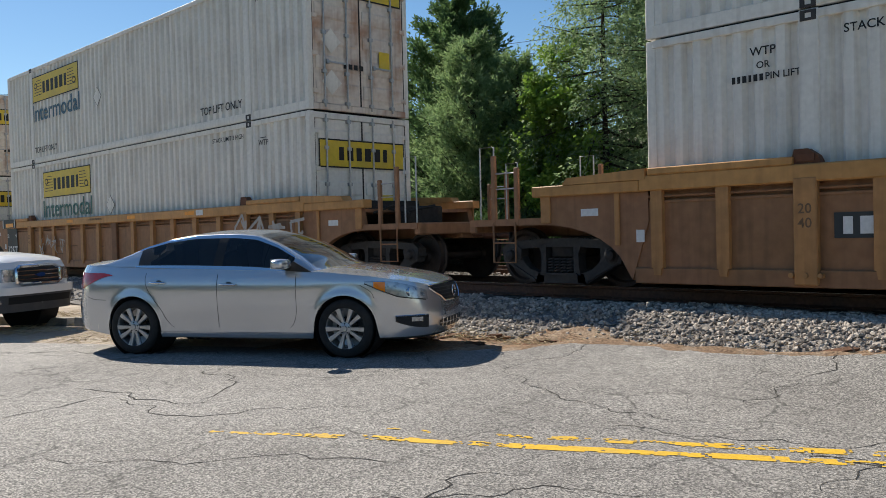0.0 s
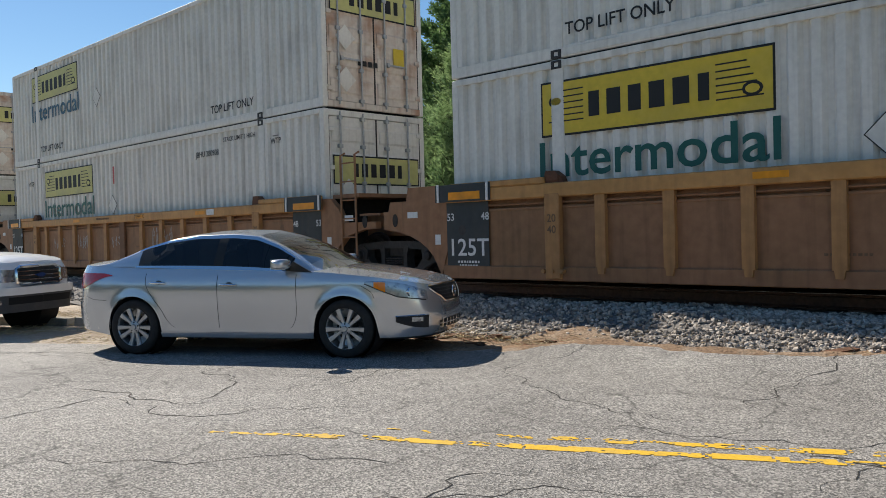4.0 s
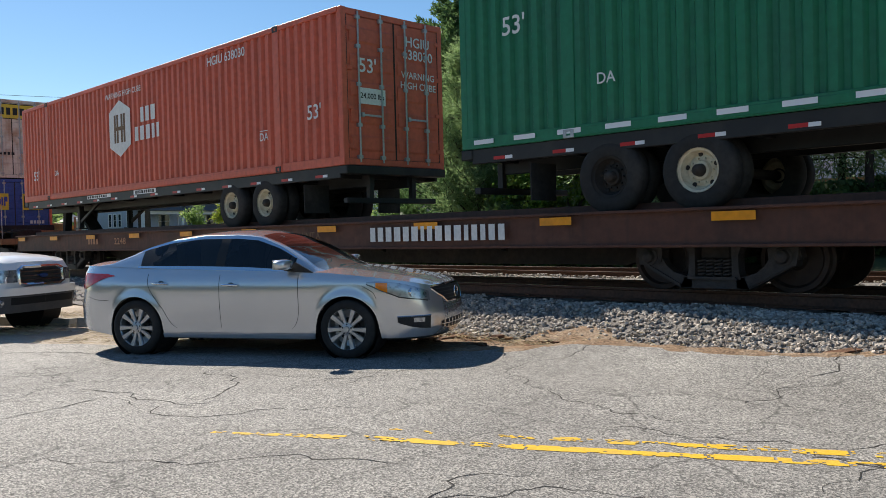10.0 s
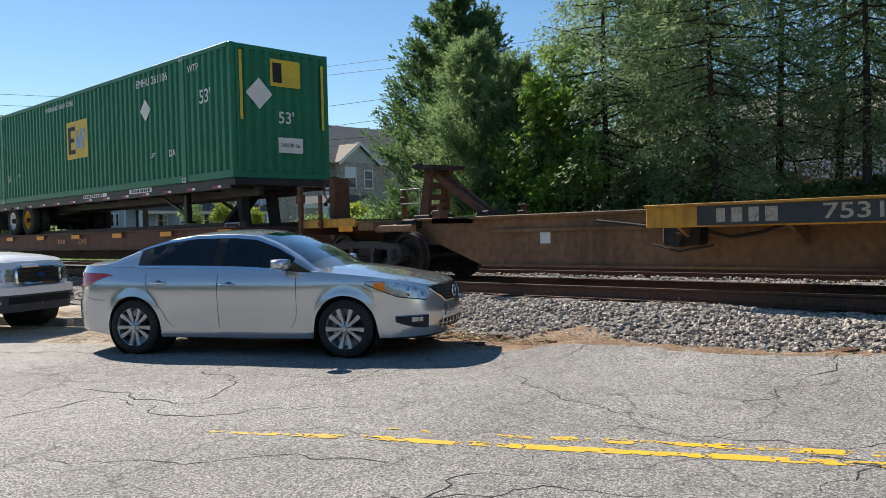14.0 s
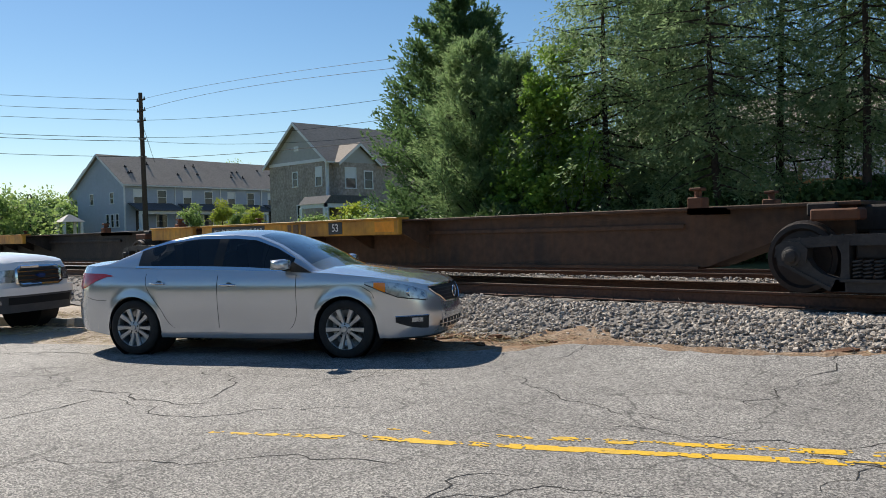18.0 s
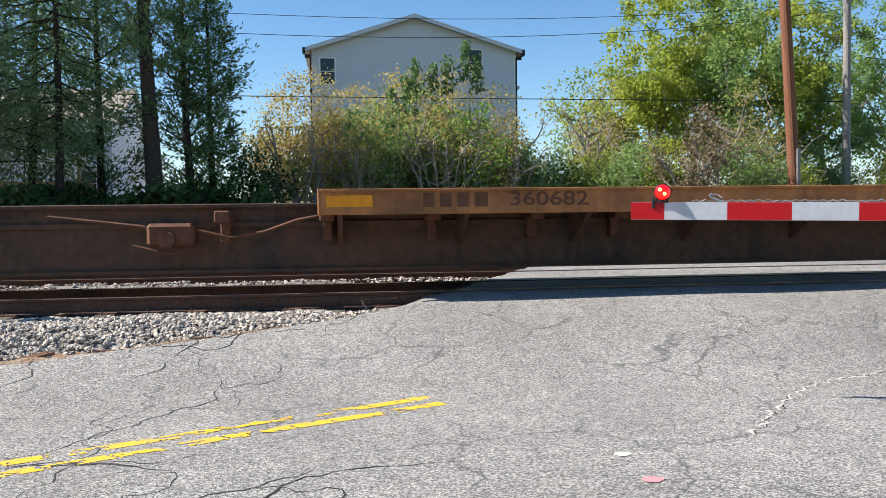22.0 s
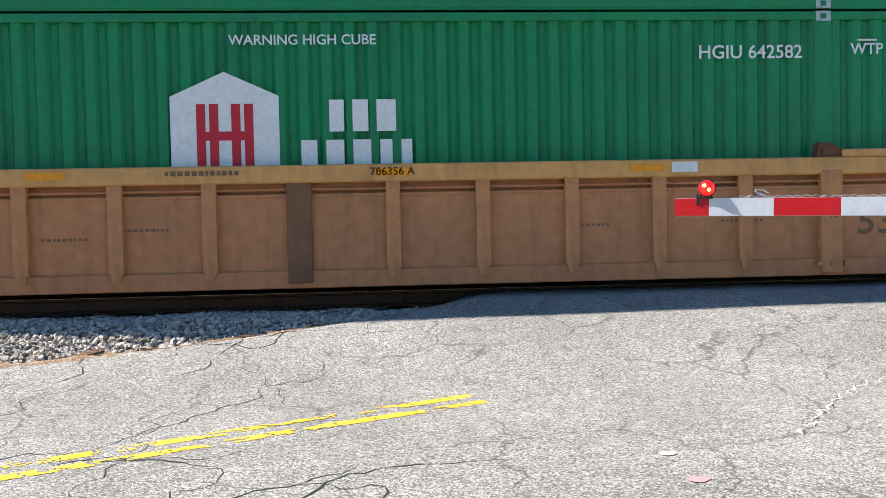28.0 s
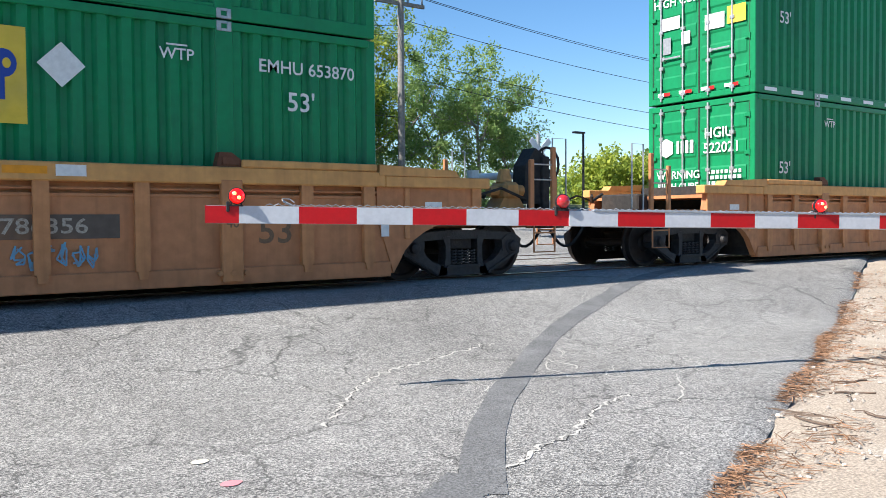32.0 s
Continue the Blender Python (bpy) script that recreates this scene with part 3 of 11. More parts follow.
for i in range(118):
    a = rnd.uniform(-13, 1) if i % 3 else rnd.uniform(0, 16)
    b = rnd.uniform(1.2, 9.2)
    x, y = a * RC - b * RS, a * RS + b * RC
    if y > 9.3 or not (left_edge(y) + 0.4 < x < right_edge(y) - 0.3):
        continue
    ang = RD + (rnd.gauss(0, 0.25) if i % 2 else rnd.choice((1, -1)) * rnd.uniform(0.7, 1.5))
    wide = rnd.choice((0.0035, 0.005, 0.0075)) * (0.6 if x > 0.5 else 1.0)
    put("crack", crack(x, y, ang, rnd.uniform(0.9, 3.8) * (0.6 if x > 0.5 else 1.0), 100 + i, wide), M_CRACK, road)


# two worn yellow centre lines
def worn_line(b, a0, a1, wear, seed, fade, width=0.12):
    """fade: where along the line the paint begins to go, and over what length it is lost."""
    g = Geo()
    rnd = random.Random(seed)
    d, nb = 0.02, 6
    for i in range(int((a1 - a0) / d)):
        a = a0 + i * d
        far = max(0.0, min(1.0, (fade[0] - a) / fade[1]))
        chunk = noise.noise(Vector((a * 1.7, seed, 0)))
        for j in range(nb):
            bb = b - width / 2 + width * (j + 0.5) / nb
            s = 0.6 * noise.noise(Vector((a * 5, bb * 12, seed))) + 0.55 * chunk + 0.35 * noise.noise(Vector((a * 24, bb * 55, seed)))
            cut = a + 0.35 * (bb - b) + 0.12 * noise.noise(Vector((a * 2.0, seed, 7)))
            if (cut * 2.6) % 1.0 < 0.05 and noise.noise(Vector((math.floor(cut * 2.6) * 1.7, seed, 2))) > -0.25:
                continue
            if s < wear + 0.85 * far - (0.12 if 0 < j < nb - 1 else 0):
                continue
            q = []
            h = width / nb / 2
            for ca, cb in ((a, bb - h), (a + d, bb - h), (a + d, bb + h), (a, bb + h)):
                x, y = ca * RC - cb * RS, ca * RS + cb * RC
                q.append((x, y, surf(x, y) + 0.003))
            g.add(q, [(0, 1, 2, 3)])
    return g


lines = tagged(put("yellow_centre_line", worn_line(5.30, -24.0, 3.62, -0.07, 5, (-2.0, 2.3)), M_LINE), "worn double yellow centre line on the asphalt", "road marking", kind="structure")
tagged(put("yellow_centre_line", worn_line(5.54, -24.0, 3.64, 0.03, 9, (-0.6, 2.6)), M_LINE), "badly worn yellow centre line on the asphalt", "road marking", kind="structure")


# a dark band of sealer that bends up the road, and the odd patch
def band(pts, w0, w1, name, material, lift=0.004):
    g, v, k = Geo(), [], 40
    line = curve_through(pts, k)
    for i in range(k + 1):
        u = i / k
        p = line[i]
        t = (line[min(i + 1, k)] - line[max(i - 1, 0)]).normalized()
        w = (w0 + (w1 - w0) * u) * (1 + 0.22 * noise.noise(Vector((u * 14, 0, 2))))
        for s in (-1, -0.33, 0.33, 1):
            q = s * w / 2 * (1 + 0.15 * noise.noise(Vector((u * 40, s, 5))))
            x, y = p[0] - t.y * q, p[1] + t.x * q
            v.append((x, y, surf(x, y) + lift))
    return put(name, g.add(v, [(4 * i + c, 4 * i + 4 + c, 4 * i + 5 + c, 4 * i + 1 + c) for i in range(k) for c in range(3)]), material, road)


band([(2.6, 3.36), (3.1, 3.99), (3.68, 4.64), (4.58, 5.5), (6.1, 6.79), (7.35, 7.56), (8.51, 8.14), (9.8, 8.75), (12.0, 9.6)], 0.27, 0.22, "sealer_band", M_SEAL)
band([(2.3, 3.35), (2.5, 3.45), (2.75, 3.6)], 0.3, 0.35, "sealer_patch", M_SEAL, 0.006)
band([(4.0, 5.85), (4.15, 5.82), (4.3, 5.8)], 0.12, 0.16, "sealer_patch", M_SEAL)
M_PINK = mat("pink_marking_paint", (0.75, 0.25, 0.27), 0.8, blotch=(30, (0.3, 0.2, 0.2), 0.5))
M_CHIP = mat("cream_chip", (0.72, 0.66, 0.5), 0.8, grain=(30, 0.1))


def blob(x, y, r, name, material, label):
    g = Geo()
    g.add([(x, y, surf(x, y) + 0.006)] + [(x + r * 1.2 * math.cos(a) * (1 + 0.3 * noise.noise(Vector((a, x, 0)))), y + r * math.sin(a), surf(x, y) + 0.005) for a in [i * math.pi / 6 for i in range(12)]], [(0, i + 1, (i + 1) % 12 + 1) for i in range(12)])
    return put(name, g, material, road, label)


blob(1.62, 4.28, 0.05, "paint_spot", M_PINK, "faded pink utility paint spot")
blob(1.62, 4.77, 0.045, "chip", M_CHIP, "flattened cream-coloured chip")

# ballast under both tracks
bed_prof = [(7.75, -0.62), (8.2, -0.55), (9.15, -0.24), (9.6, -0.20), (12.2, -0.20), (12.6, -0.14), (13.1, -0.065), (13.5, -0.09), (13.75, -0.20), (15.9, -0.20), (16.4, -0.26), (17.6, -0.62)]


def bed_at(y):
    for (a, p), (b, q) in zip(bed_prof[:-1], bed_prof[1:]):
        if a <= y <= b:
            return p + (q - p) * (y - a) / (b - a)
    return -0.62


g = Geo()
bx = steps((-260, -30, 10), (-30, 24, 0.3), (24, 260, 10))
by = steps((7.75, 9.6, 0.12), (9.6, 17.6, 0.4))
for x in bx:
    for y in by:
        z = bed_at(y) + 0.03 * noise.noise(Vector((x * 2.2, y * 2.2, 4))) + 0.04 * noise.noise(Vector((x * 0.5, y * 0.7, 9)))
        if 0.2 < x < 22:
            z -= 0.08
        g.v.append((x, y, z))
n = len(by)
g.f = [(i * n + j, (i + 1) * n + j, (i + 1) * n + j + 1, i * n + j + 1) for i in range(len(bx) - 1) for j in range(n - 1)]
tagged(put("ballast_bed", g, M_BED, smooth=60), "grey crushed-stone ballast bed under two tracks", "ballast", kind="structure")


def edge_y(x):
    """Where the asphalt ends towards the track."""
    y = 5.0
    while y < 10.0 and left_edge(y) <= x:
        y += 0.03
    return y


def apron_w(x):
    return (1.15 - 0.7 * ease(-6.6, -5.0, x)) * (1 - 0.6 * ease(-3.0, -0.5, x)) * (1 + 0.25 * noise.noise(Vector((x * 1.7, 3, 6))))


# washed-out sand between the asphalt and the toe of the ballast
ax = [-9.0 + 0.1 * i for i in range(86)]
av = []
for x in ax:
    e, w = edge_y(x), apron_w(x)
    for j in range(15):
        u = -0.42 + 1.52 * j / 14
        y = e + u * w
        b = max(land(x, y), bed_at(y) if y > 7.75 else -9, surf(x, y) if x > left_edge(y) else -9)
        lift = 0.05 * (1 - abs(2 * (u + 0.42) / 1.52 - 1) ** 2.5) - 0.016
        av.append((x, y, b + lift + 0.03 * noise.noise(Vector((x * 4, y * 4, 8))) + 0.012 * noise.noise(Vector((x * 11, y * 11, 8)))))
tagged(put("sand_apron", Geo().add(av, [(i * 15 + j, i * 15 + 15 + j, i * 15 + 16 + j, i * 15 + j + 1) for i in range(len(ax) - 1) for j in range(14)]), M_WASH, smooth=60), "brown washed-out sand along the asphalt edge", "ground", kind="structure")


def stones(count, place, size, seed, name, material, label, category):
    """Many small angular stones in one mesh."""
    rng = np.random.default_rng(seed)
    base = np.array([(1, 0, 0), (-1, 0, 0), (0, 1, 0), (0, -1, 0), (0, 0, 1), (0, 0, -1), (0.6, 0.6, 0.6), (-0.6, 0.6, 0.5), (0.6, -0.6, 0.5), (-0.6, -0.6, 0.6)])
    fc = [(4, 6, 7), (4, 7, 9), (4, 9, 8), (4, 8, 6), (6, 0, 2), (6, 2, 7), (7, 2, 1), (7, 1, 9), (9, 1, 3), (9, 3, 8), (8, 3, 0), (8, 0, 6), (5, 2, 0), (5, 1, 2), (5, 3, 1), (5, 0, 3)]
    verts, faces = [], []
    for i in range(count):
        x, y, z = place(rng)
        s = size * rng.uniform(0.5, 1.5)
        p = base * (1 + rng.uniform(-0.3, 0.3, (10, 1))) * np.array([s, s * rng.uniform(0.6, 1), s * rng.uniform(0.5, 0.9)])
        t = rng.uniform(0, 6.28, 2)
        ca, sa, cb, sb = math.cos(t[0]), math.sin(t[0]), math.cos(t[1] * 0.2), math.sin(t[1] * 0.2)
        r = np.array([[ca, -sa, 0], [sa, ca, 0], [0, 0, 1]]) @ np.array([[1, 0, 0], [0, cb, -sb], [0, sb, cb]])
        q = p @ r.T + (x, y, z)
        o = len(verts)
        verts.extend(map(tuple, q))
        faces.extend([(a + o, b + o, c + o) for a, b, c in fc])
    me = bpy.data.meshes.new(name)
    me.from_pydata(verts, [], faces)
    me.materials.append(material)
    return tagged(new(name, me), label, category, kind="stuff")


def on_bed(rng):
    while True:
        u = rng.random()
        if u < 0.72:
            x, y = (rng.uniform(-16, 1.2) if rng.random() < 0.75 else rng.uniform(-4.5, 1.2)), rng.uniform(7.9, 9.85)
        elif u < 0.84:
            x, y = rng.uniform(-45, -16), rng.uniform(7.9, 9.8)
        else:
            x, y = rng.uniform(-26, 2.5), rng.uniform(12.3, 13.65)
        if y < 10 and x > left_edge(min(y, 10.1)) + 0.06:
            continue
        if -9 < x < -0.5 and y < 9.2 and y < edge_y(x) + apron_w(x) * rng.uniform(0.8, 1.05) and rng.random() < 0.93:
            continue
        return x, y, bed_at(y) + 0.03 * noise.noise(Vector((x * 2.2, y * 2.2, 4))) + 0.04 * noise.noise(Vector((x * 0.5, y * 0.7, 9))) + 0.012


stones(18500, on_bed, 0.029, 3, "ballast_stones", M_STONE, "loose grey angular ballast stones on the track shoulder", "ballast")


def rail(y):
    prof = [(-0.07, -0.18), (0.07, -0.18), (0.07, -0.168), (0.012, -0.145), (0.010, -0.045), (0.034, -0.03), (0.036, -0.004), (0.03, 0.0), (-0.03, 0.0), (-0.036, -0.004), (-0.034, -0.03), (-0.010, -0.045), (-0.012, -0.145), (-0.07, -0.168)]
    ob = tagged(put("rail", Geo().plate([(y + a, b) for a, b in prof], -260, 260), M_RAIL), "rusty steel rail with a polished head", "rail", "rails", "structure")
    put("rail_head", Geo().box(-260, 260, y - 0.028, y + 0.028, -0.001, 0.0015), M_RAILTOP, ob, "polished running surface")
    return ob


for y in (TRACK_Y0 - 0.75, TRACK_Y0 + 0.75, 13.83, 15.31):
    rail(y)
ties = tagged(new("ties"), "dark weathered wooden ties in the ballast", "railway tie", kind="structure")
tie_g = Geo().box(-0.115, 0.115, -1.3, 1.3, -0.36, -0.182, 0.012).mesh("tie", M_TIE)
plate_g = Geo().box(-0.10, 0.10, -0.17, 0.17, -0.182, -0.168).cyl((-0.06, -0.11, -0.17), (-0.06, -0.11, -0.145), 0.013, 6).cyl((0.06, 0.11, -0.17), (0.06, 0.11, -0.145), 0.013, 6).mesh("tie_plate", M_RAIL)
rnd = random.Random(5)
for i in range(150):
    x = -60 + i * 0.535
    if x > 20:
        break
    for yc in (TRACK_Y0, 14.57):
        if x > 0.9 and x < 19:
            continue
        if yc > 12 and x < -35:
            continue
        t = put("tie", tie_g, M_TIE, ties, at=pose(x + rnd.uniform(-0.03, 0.03), yc + rnd.uniform(-0.06, 0.06), 0, 0, 0, rnd.uniform(-0.8, 0.8)))
        if yc < 12 and x > -18:
            for q in (-0.75, 0.75):
                put("tie_plate", plate_g, M_RAIL, t, at=pose(0, q, 0))


# ---- the train ----
TRACK_Y = TRACK_Y0
MOVERS = []              # (thing, place along the train at 0 s, y, z)
WHEELS = []              # (wheelset, its place along the train)


def run_of(t):
    """How far the train has gone by t seconds."""
    if t <= 20:
        return 10.5 * t
    if t <= 27:
        return 10.5 * t - 0.4 * (t - 20) ** 2 / 14
    return 10.5 * 27 - 1.4 + 10.1 * (t - 27)


def rides(ob, s, z=0.0):
    MOVERS.append((ob, s, TRACK_Y, z))
    ob.matrix_basis = pose(s, TRACK_Y, z)
    return ob


BOX_L, BOX_W, BOX_H = 16.154, 2.59, 2.896
HL, HW = BOX_L / 2, BOX_W / 2
POST = HL - 2.07


def ribbed(x0, x1, z0, z1, pitch=0.265, deep=0.058):
    """A corrugated wall between x0 and x1, its outer face at y = 0, looking to -y."""
    g = Geo()
    n = max(1, round((x1 - x0) / pitch))
    p = (x1 - x0) / n
    xs = [(x0, 0.0)]
    for i in range(n):
        a = x0 + i * p
        xs += [(a + 0.38 * p, 0.0), (a + 0.56 * p, deep), (a + 0.82 * p, deep), (a + p, 0.0)]
    v = []
    for x, y in xs:
        v += [(x, y, z0), (x, y, z1)]
    f = [(2 * i, 2 * i + 2, 2 * i + 3, 2 * i + 1) for i in range(len(xs) - 1)]
    return g.add(v, f)


def side_wall(style):
    g = Geo()
    if style == "flat":
        g.box(-HL + 0.1, HL - 0.1, 0.012, 0.03, 0.15, BOX_H - 0.09)
        n = 13
        for i in range(n + 1):
            x = -POST + 2 * POST * i / n
            g.box(x - 0.02, x + 0.02, 0.004, 0.03, 0.15, BOX_H - 0.09)
        return g
    for a, b in ((-HL + 0.14, -POST - 0.11), (-POST + 0.11, POST - 0.11), (POST + 0.11, HL - 0.14)):
        r = ribbed(a, b, 0.17, BOX_H - 0.09)
        g.add(r.v, r.f)
    g.box(-HL + 0.1, HL - 0.1, 0.064, 0.074, 0.15, BOX_H - 0.08)
    return g


def end_wall(kind):
    """An end wall in its own space: x across (-HW..HW), outer face at y = 0."""
    g = Geo()
    if kind == "rows":
        g.box(-HW + 0.12, HW - 0.12, 0.03, 0.05, 0.14, BOX_H - 0.1)
        for i in range(9):
            z = 0.34 + i * 0.27
            g.plate([(0.03, z - 0.07), (0.0, z - 0.035), (0.0, z + 0.035), (0.03, z + 0.07)], -HW + 0.16, HW - 0.16)
        return g
    return ribbed(-HW + 0.12, HW - 0.12, 0.14, BOX_H - 0.1, 0.26)


def container(s, z, paint, label, group, style="rib", left="rows", right="door", door_paint=None, name="shipping_container", y_off=0.0):
    """A 53-foot container whose floor lies z above the rails; left and right name its end walls."""
    ob = thing(name, label, "shipping container", group)
    cst = M_STEEL if paint in (M_GREEN, M_DGREEN) else M_FRAME
    for sgn in (-1, 1):
        o = put("side_panel", shared("side_panel_" + style, lambda: side_wall(style), paint), paint, ob)
        o.matrix_basis = pose(0, -HW, 0) if sgn < 0 else pose(0, HW, 0, 0, 0, 180)
        put("top_rail", shared("top_rail", lambda: Geo().box(-HL + 0.1, HL - 0.1, -0.02, 0.05, BOX_H - 0.1, BOX_H, 0.008), paint), paint, ob).matrix_basis = pose(0, -HW, 0) if sgn < 0 else pose(0, HW, 0, 0, 0, 180)

        def low():
            g = Geo().box(-HL + 0.1, HL - 0.1, -0.005, 0.06, 0.0, 0.17, 0.008)
            return g.box(-POST + 0.1, POST - 0.1, -0.016, 0.0, 0.02, 0.13, 0.006)
        put("bottom_rail", shared("bottom_rail", low, paint), paint, ob).matrix_basis = pose(0, -HW, 0) if sgn < 0 else pose(0, HW, 0, 0, 0, 180)
        for px in (-POST, POST):
            def post():
                g = Geo().box(-0.11, 0.11, -0.022, 0.06, 0.0, BOX_H + 0.012, 0.01)
                return g
            put("lifting_post", shared("lifting_post", post, paint), paint, ob).matrix_basis = pose(px, -HW, 0) if sgn < 0 else pose(px, HW, 0, 0, 0, 180)

            def cast():
                g = Geo()
                for zz in (0.0,):
                    g.box(-0.09, -0.035, -0.034, 0.03, zz + 0.0, zz + 0.118, 0.006).box(0.035, 0.09, -0.034, 0.03, zz, zz + 0.118, 0.006)
                    g.box(-0.035, 0.035, -0.034, 0.03, zz, zz + 0.03).box(-0.035, 0.035, -0.034, 0.03, zz + 0.088, zz + 0.118)
                return g
            for zz in (0.0, BOX_H - 0.118):
                put("corner_casting", shared("corner_casting", cast, cst), cst, ob).matrix_basis = pose(px, -HW, zz) if sgn < 0 else pose(px, HW, zz, 0, 0, 180)
        for px in (-HL + 0.07, HL - 0.07):
            put("corner_post", shared("corner_post", lambda: Geo().box(-0.07, 0.07, -0.004, 0.12, 0.0, BOX_H, 0.012), paint), paint, ob).matrix_basis = pose(px, -HW, 0) if sgn < 0 else pose(px, HW, 0, 0, 0, 180)

    def roof():
        g = Geo().box(-HL + 0.05, HL - 0.05, -HW + 0.05, HW - 0.05, BOX_H - 0.05, BOX_H - 0.02)
        for i in range(26):
            x = -HL + 0.4 + i * 0.612
            g.box(x - 0.12, x + 0.12, -HW + 0.2, HW - 0.2, BOX_H - 0.02, BOX_H - 0.004)
        return g
    put("roof", shared("roof", roof, paint), paint, ob)
    put("floor", shared("floor", lambda: Geo().box(-HL + 0.05, HL - 0.05, -HW + 0.05, HW - 0.05, 0.03, 0.15), M_DARK), M_DARK, ob)
    dp = door_paint or paint
    for side, kind in ((-1, left), (1, right)):
        base = pose(side * HL, 0, 0, 0, 0, 90 * side)
        if kind == "door":
            put("door_header", shared("door_header", lambda: Geo().box(-HW + 0.1, HW - 0.1, 0.0, 0.08, BOX_H - 0.13, BOX_H - 0.01, 0.01), dp), dp, ob, at=base)
            put("door_sill", shared("door_sill", lambda: Geo().box(-HW + 0.1, HW - 0.1, -0.01, 0.08, 0.01, 0.13, 0.01), dp), dp, ob, at=base)
            for k in (-1, 1):
                def leaf():
                    g = Geo().box(-0.575, 0.575, 0.02, 0.05, 0.14, BOX_H - 0.14)
                    for i in range(5):
                        zz = 0.42 + i * 0.5
                        g.plate([(0.02, zz - 0.15), (0.0, zz - 0.11), (0.0, zz + 0.11), (0.02, zz + 0.15)], -0.52, 0.52)
                    return g
                d = put("door", shared("door", leaf, dp), dp, ob, at=base @ pose(k * 0.59, 0, 0))
                put("door_gasket", shared("door_gasket", lambda: Geo().box(-0.59, -0.575, 0.01, 0.05, 0.13, BOX_H - 0.13).box(0.575, 0.59, 0.01, 0.05, 0.13, BOX_H - 0.13), M_DARK), M_DARK, d)
                for rx in (-0.34, 0.22):
                    def rod():
                        g = Geo().cyl((0, -0.035, 0.06), (0, -0.035, BOX_H - 0.05), 0.019, 8)
                        for zz in (0.16, 0.75, 1.5, 2.2, BOX_H - 0.16):
                            g.box(-0.05, 0.05, -0.05, 0.02, zz - 0.035, zz + 0.035, 0.006)
                        return g
                    put("locking_rod", shared("locking_rod", rod, M_STEEL), M_STEEL, d, at=pose(rx, 0, 0))
                put("door_handle", shared("door_handle", lambda: Geo().box(-0.30, 0.18, -0.062, -0.045, 0.92, 0.955).box(-0.30, -0.24, -0.06, 0.02, 0.90, 0.98), M_STEEL), M_STEEL, d)
                for i in range(4):
                    put("hinge", shared("hinge", lambda: Geo().box(-0.06, 0.05, -0.02, 0.03, -0.04, 0.04, 0.008).cyl((0.05, -0.012, -0.06), (0.05, -0.012, 0.06), 0.014, 8), dp), dp, d, at=pose(k * 0.55, 0, 0.35 + i * 0.72, 0, 0, 0 if k > 0 else 180) @ pose(0, 0.0, 0))
        else:
            put("end_wall", shared("end_wall_" + kind, lambda: end_wall(kind).box(-HW + 0.1, HW - 0.1, 0.0, 0.1, 0, 0.14, 0.01).box(-HW + 0.1, HW - 0.1, 0.0, 0.1, BOX_H - 0.11, BOX_H - 0.01, 0.01), paint), paint, ob, at=base)
    rides(ob, s, z)
    return ob


FY = -HW - 0.006         # just proud of a container's near face
PY = -HW - 0.026         # just proud of its posts


def hunt_panel(ob, x, z, w=3.6, paint=None, mark="green"):
    """A yellow logo panel with black bars, over bars in teal."""
    paint = paint or M_YELLOWP
    flat("logo_panel", ob, rect(x - w / 2, x + w / 2, z - 0.39, z + 0.39), FY, M_BLACKL)
    flat("logo_panel", ob, rect(x - w / 2 + 0.03, x + w / 2 - 0.03, z - 0.36, z + 0.36), FY - 0.004, paint)
    bars(ob, x, FY - 0.009, z, w * 0.52, 0.34, 6, M_BLACKL, seed=3)
    for k in (-1, 1):
        for j in range(6):
            zz = z + 0.24 - j * 0.085
            a, b = x + k * w * 0.285, x + k * w * (0.40 + 0.012 * j)
            flat("logo_line", ob, rect(min(a, b), max(a, b), zz - 0.009, zz + 0.009), FY - 0.008, M_BLACKL)
        cx = x + k * w * 0.42
        flat("logo_ring", ob, [(cx + 0.13 * math.cos(t), z - 0.1 * k + 0.09 * math.sin(t)) for t in [i * math.pi / 6 for i in range(12)]], FY - 0.009, M_BLACKL)
        flat("logo_ring", ob, [(cx + 0.09 * math.cos(t), z - 0.1 * k + 0.055 * math.sin(t)) for t in [i * math.pi / 6 for i in range(12)]], FY - 0.013, paint)
    if mark:
        write("Intermodal", ob, x, FY - 0.004, z - 0.74, 0.50, M_GREENL if mark == "green" else M_SLATEL, wide=w / 3.0)


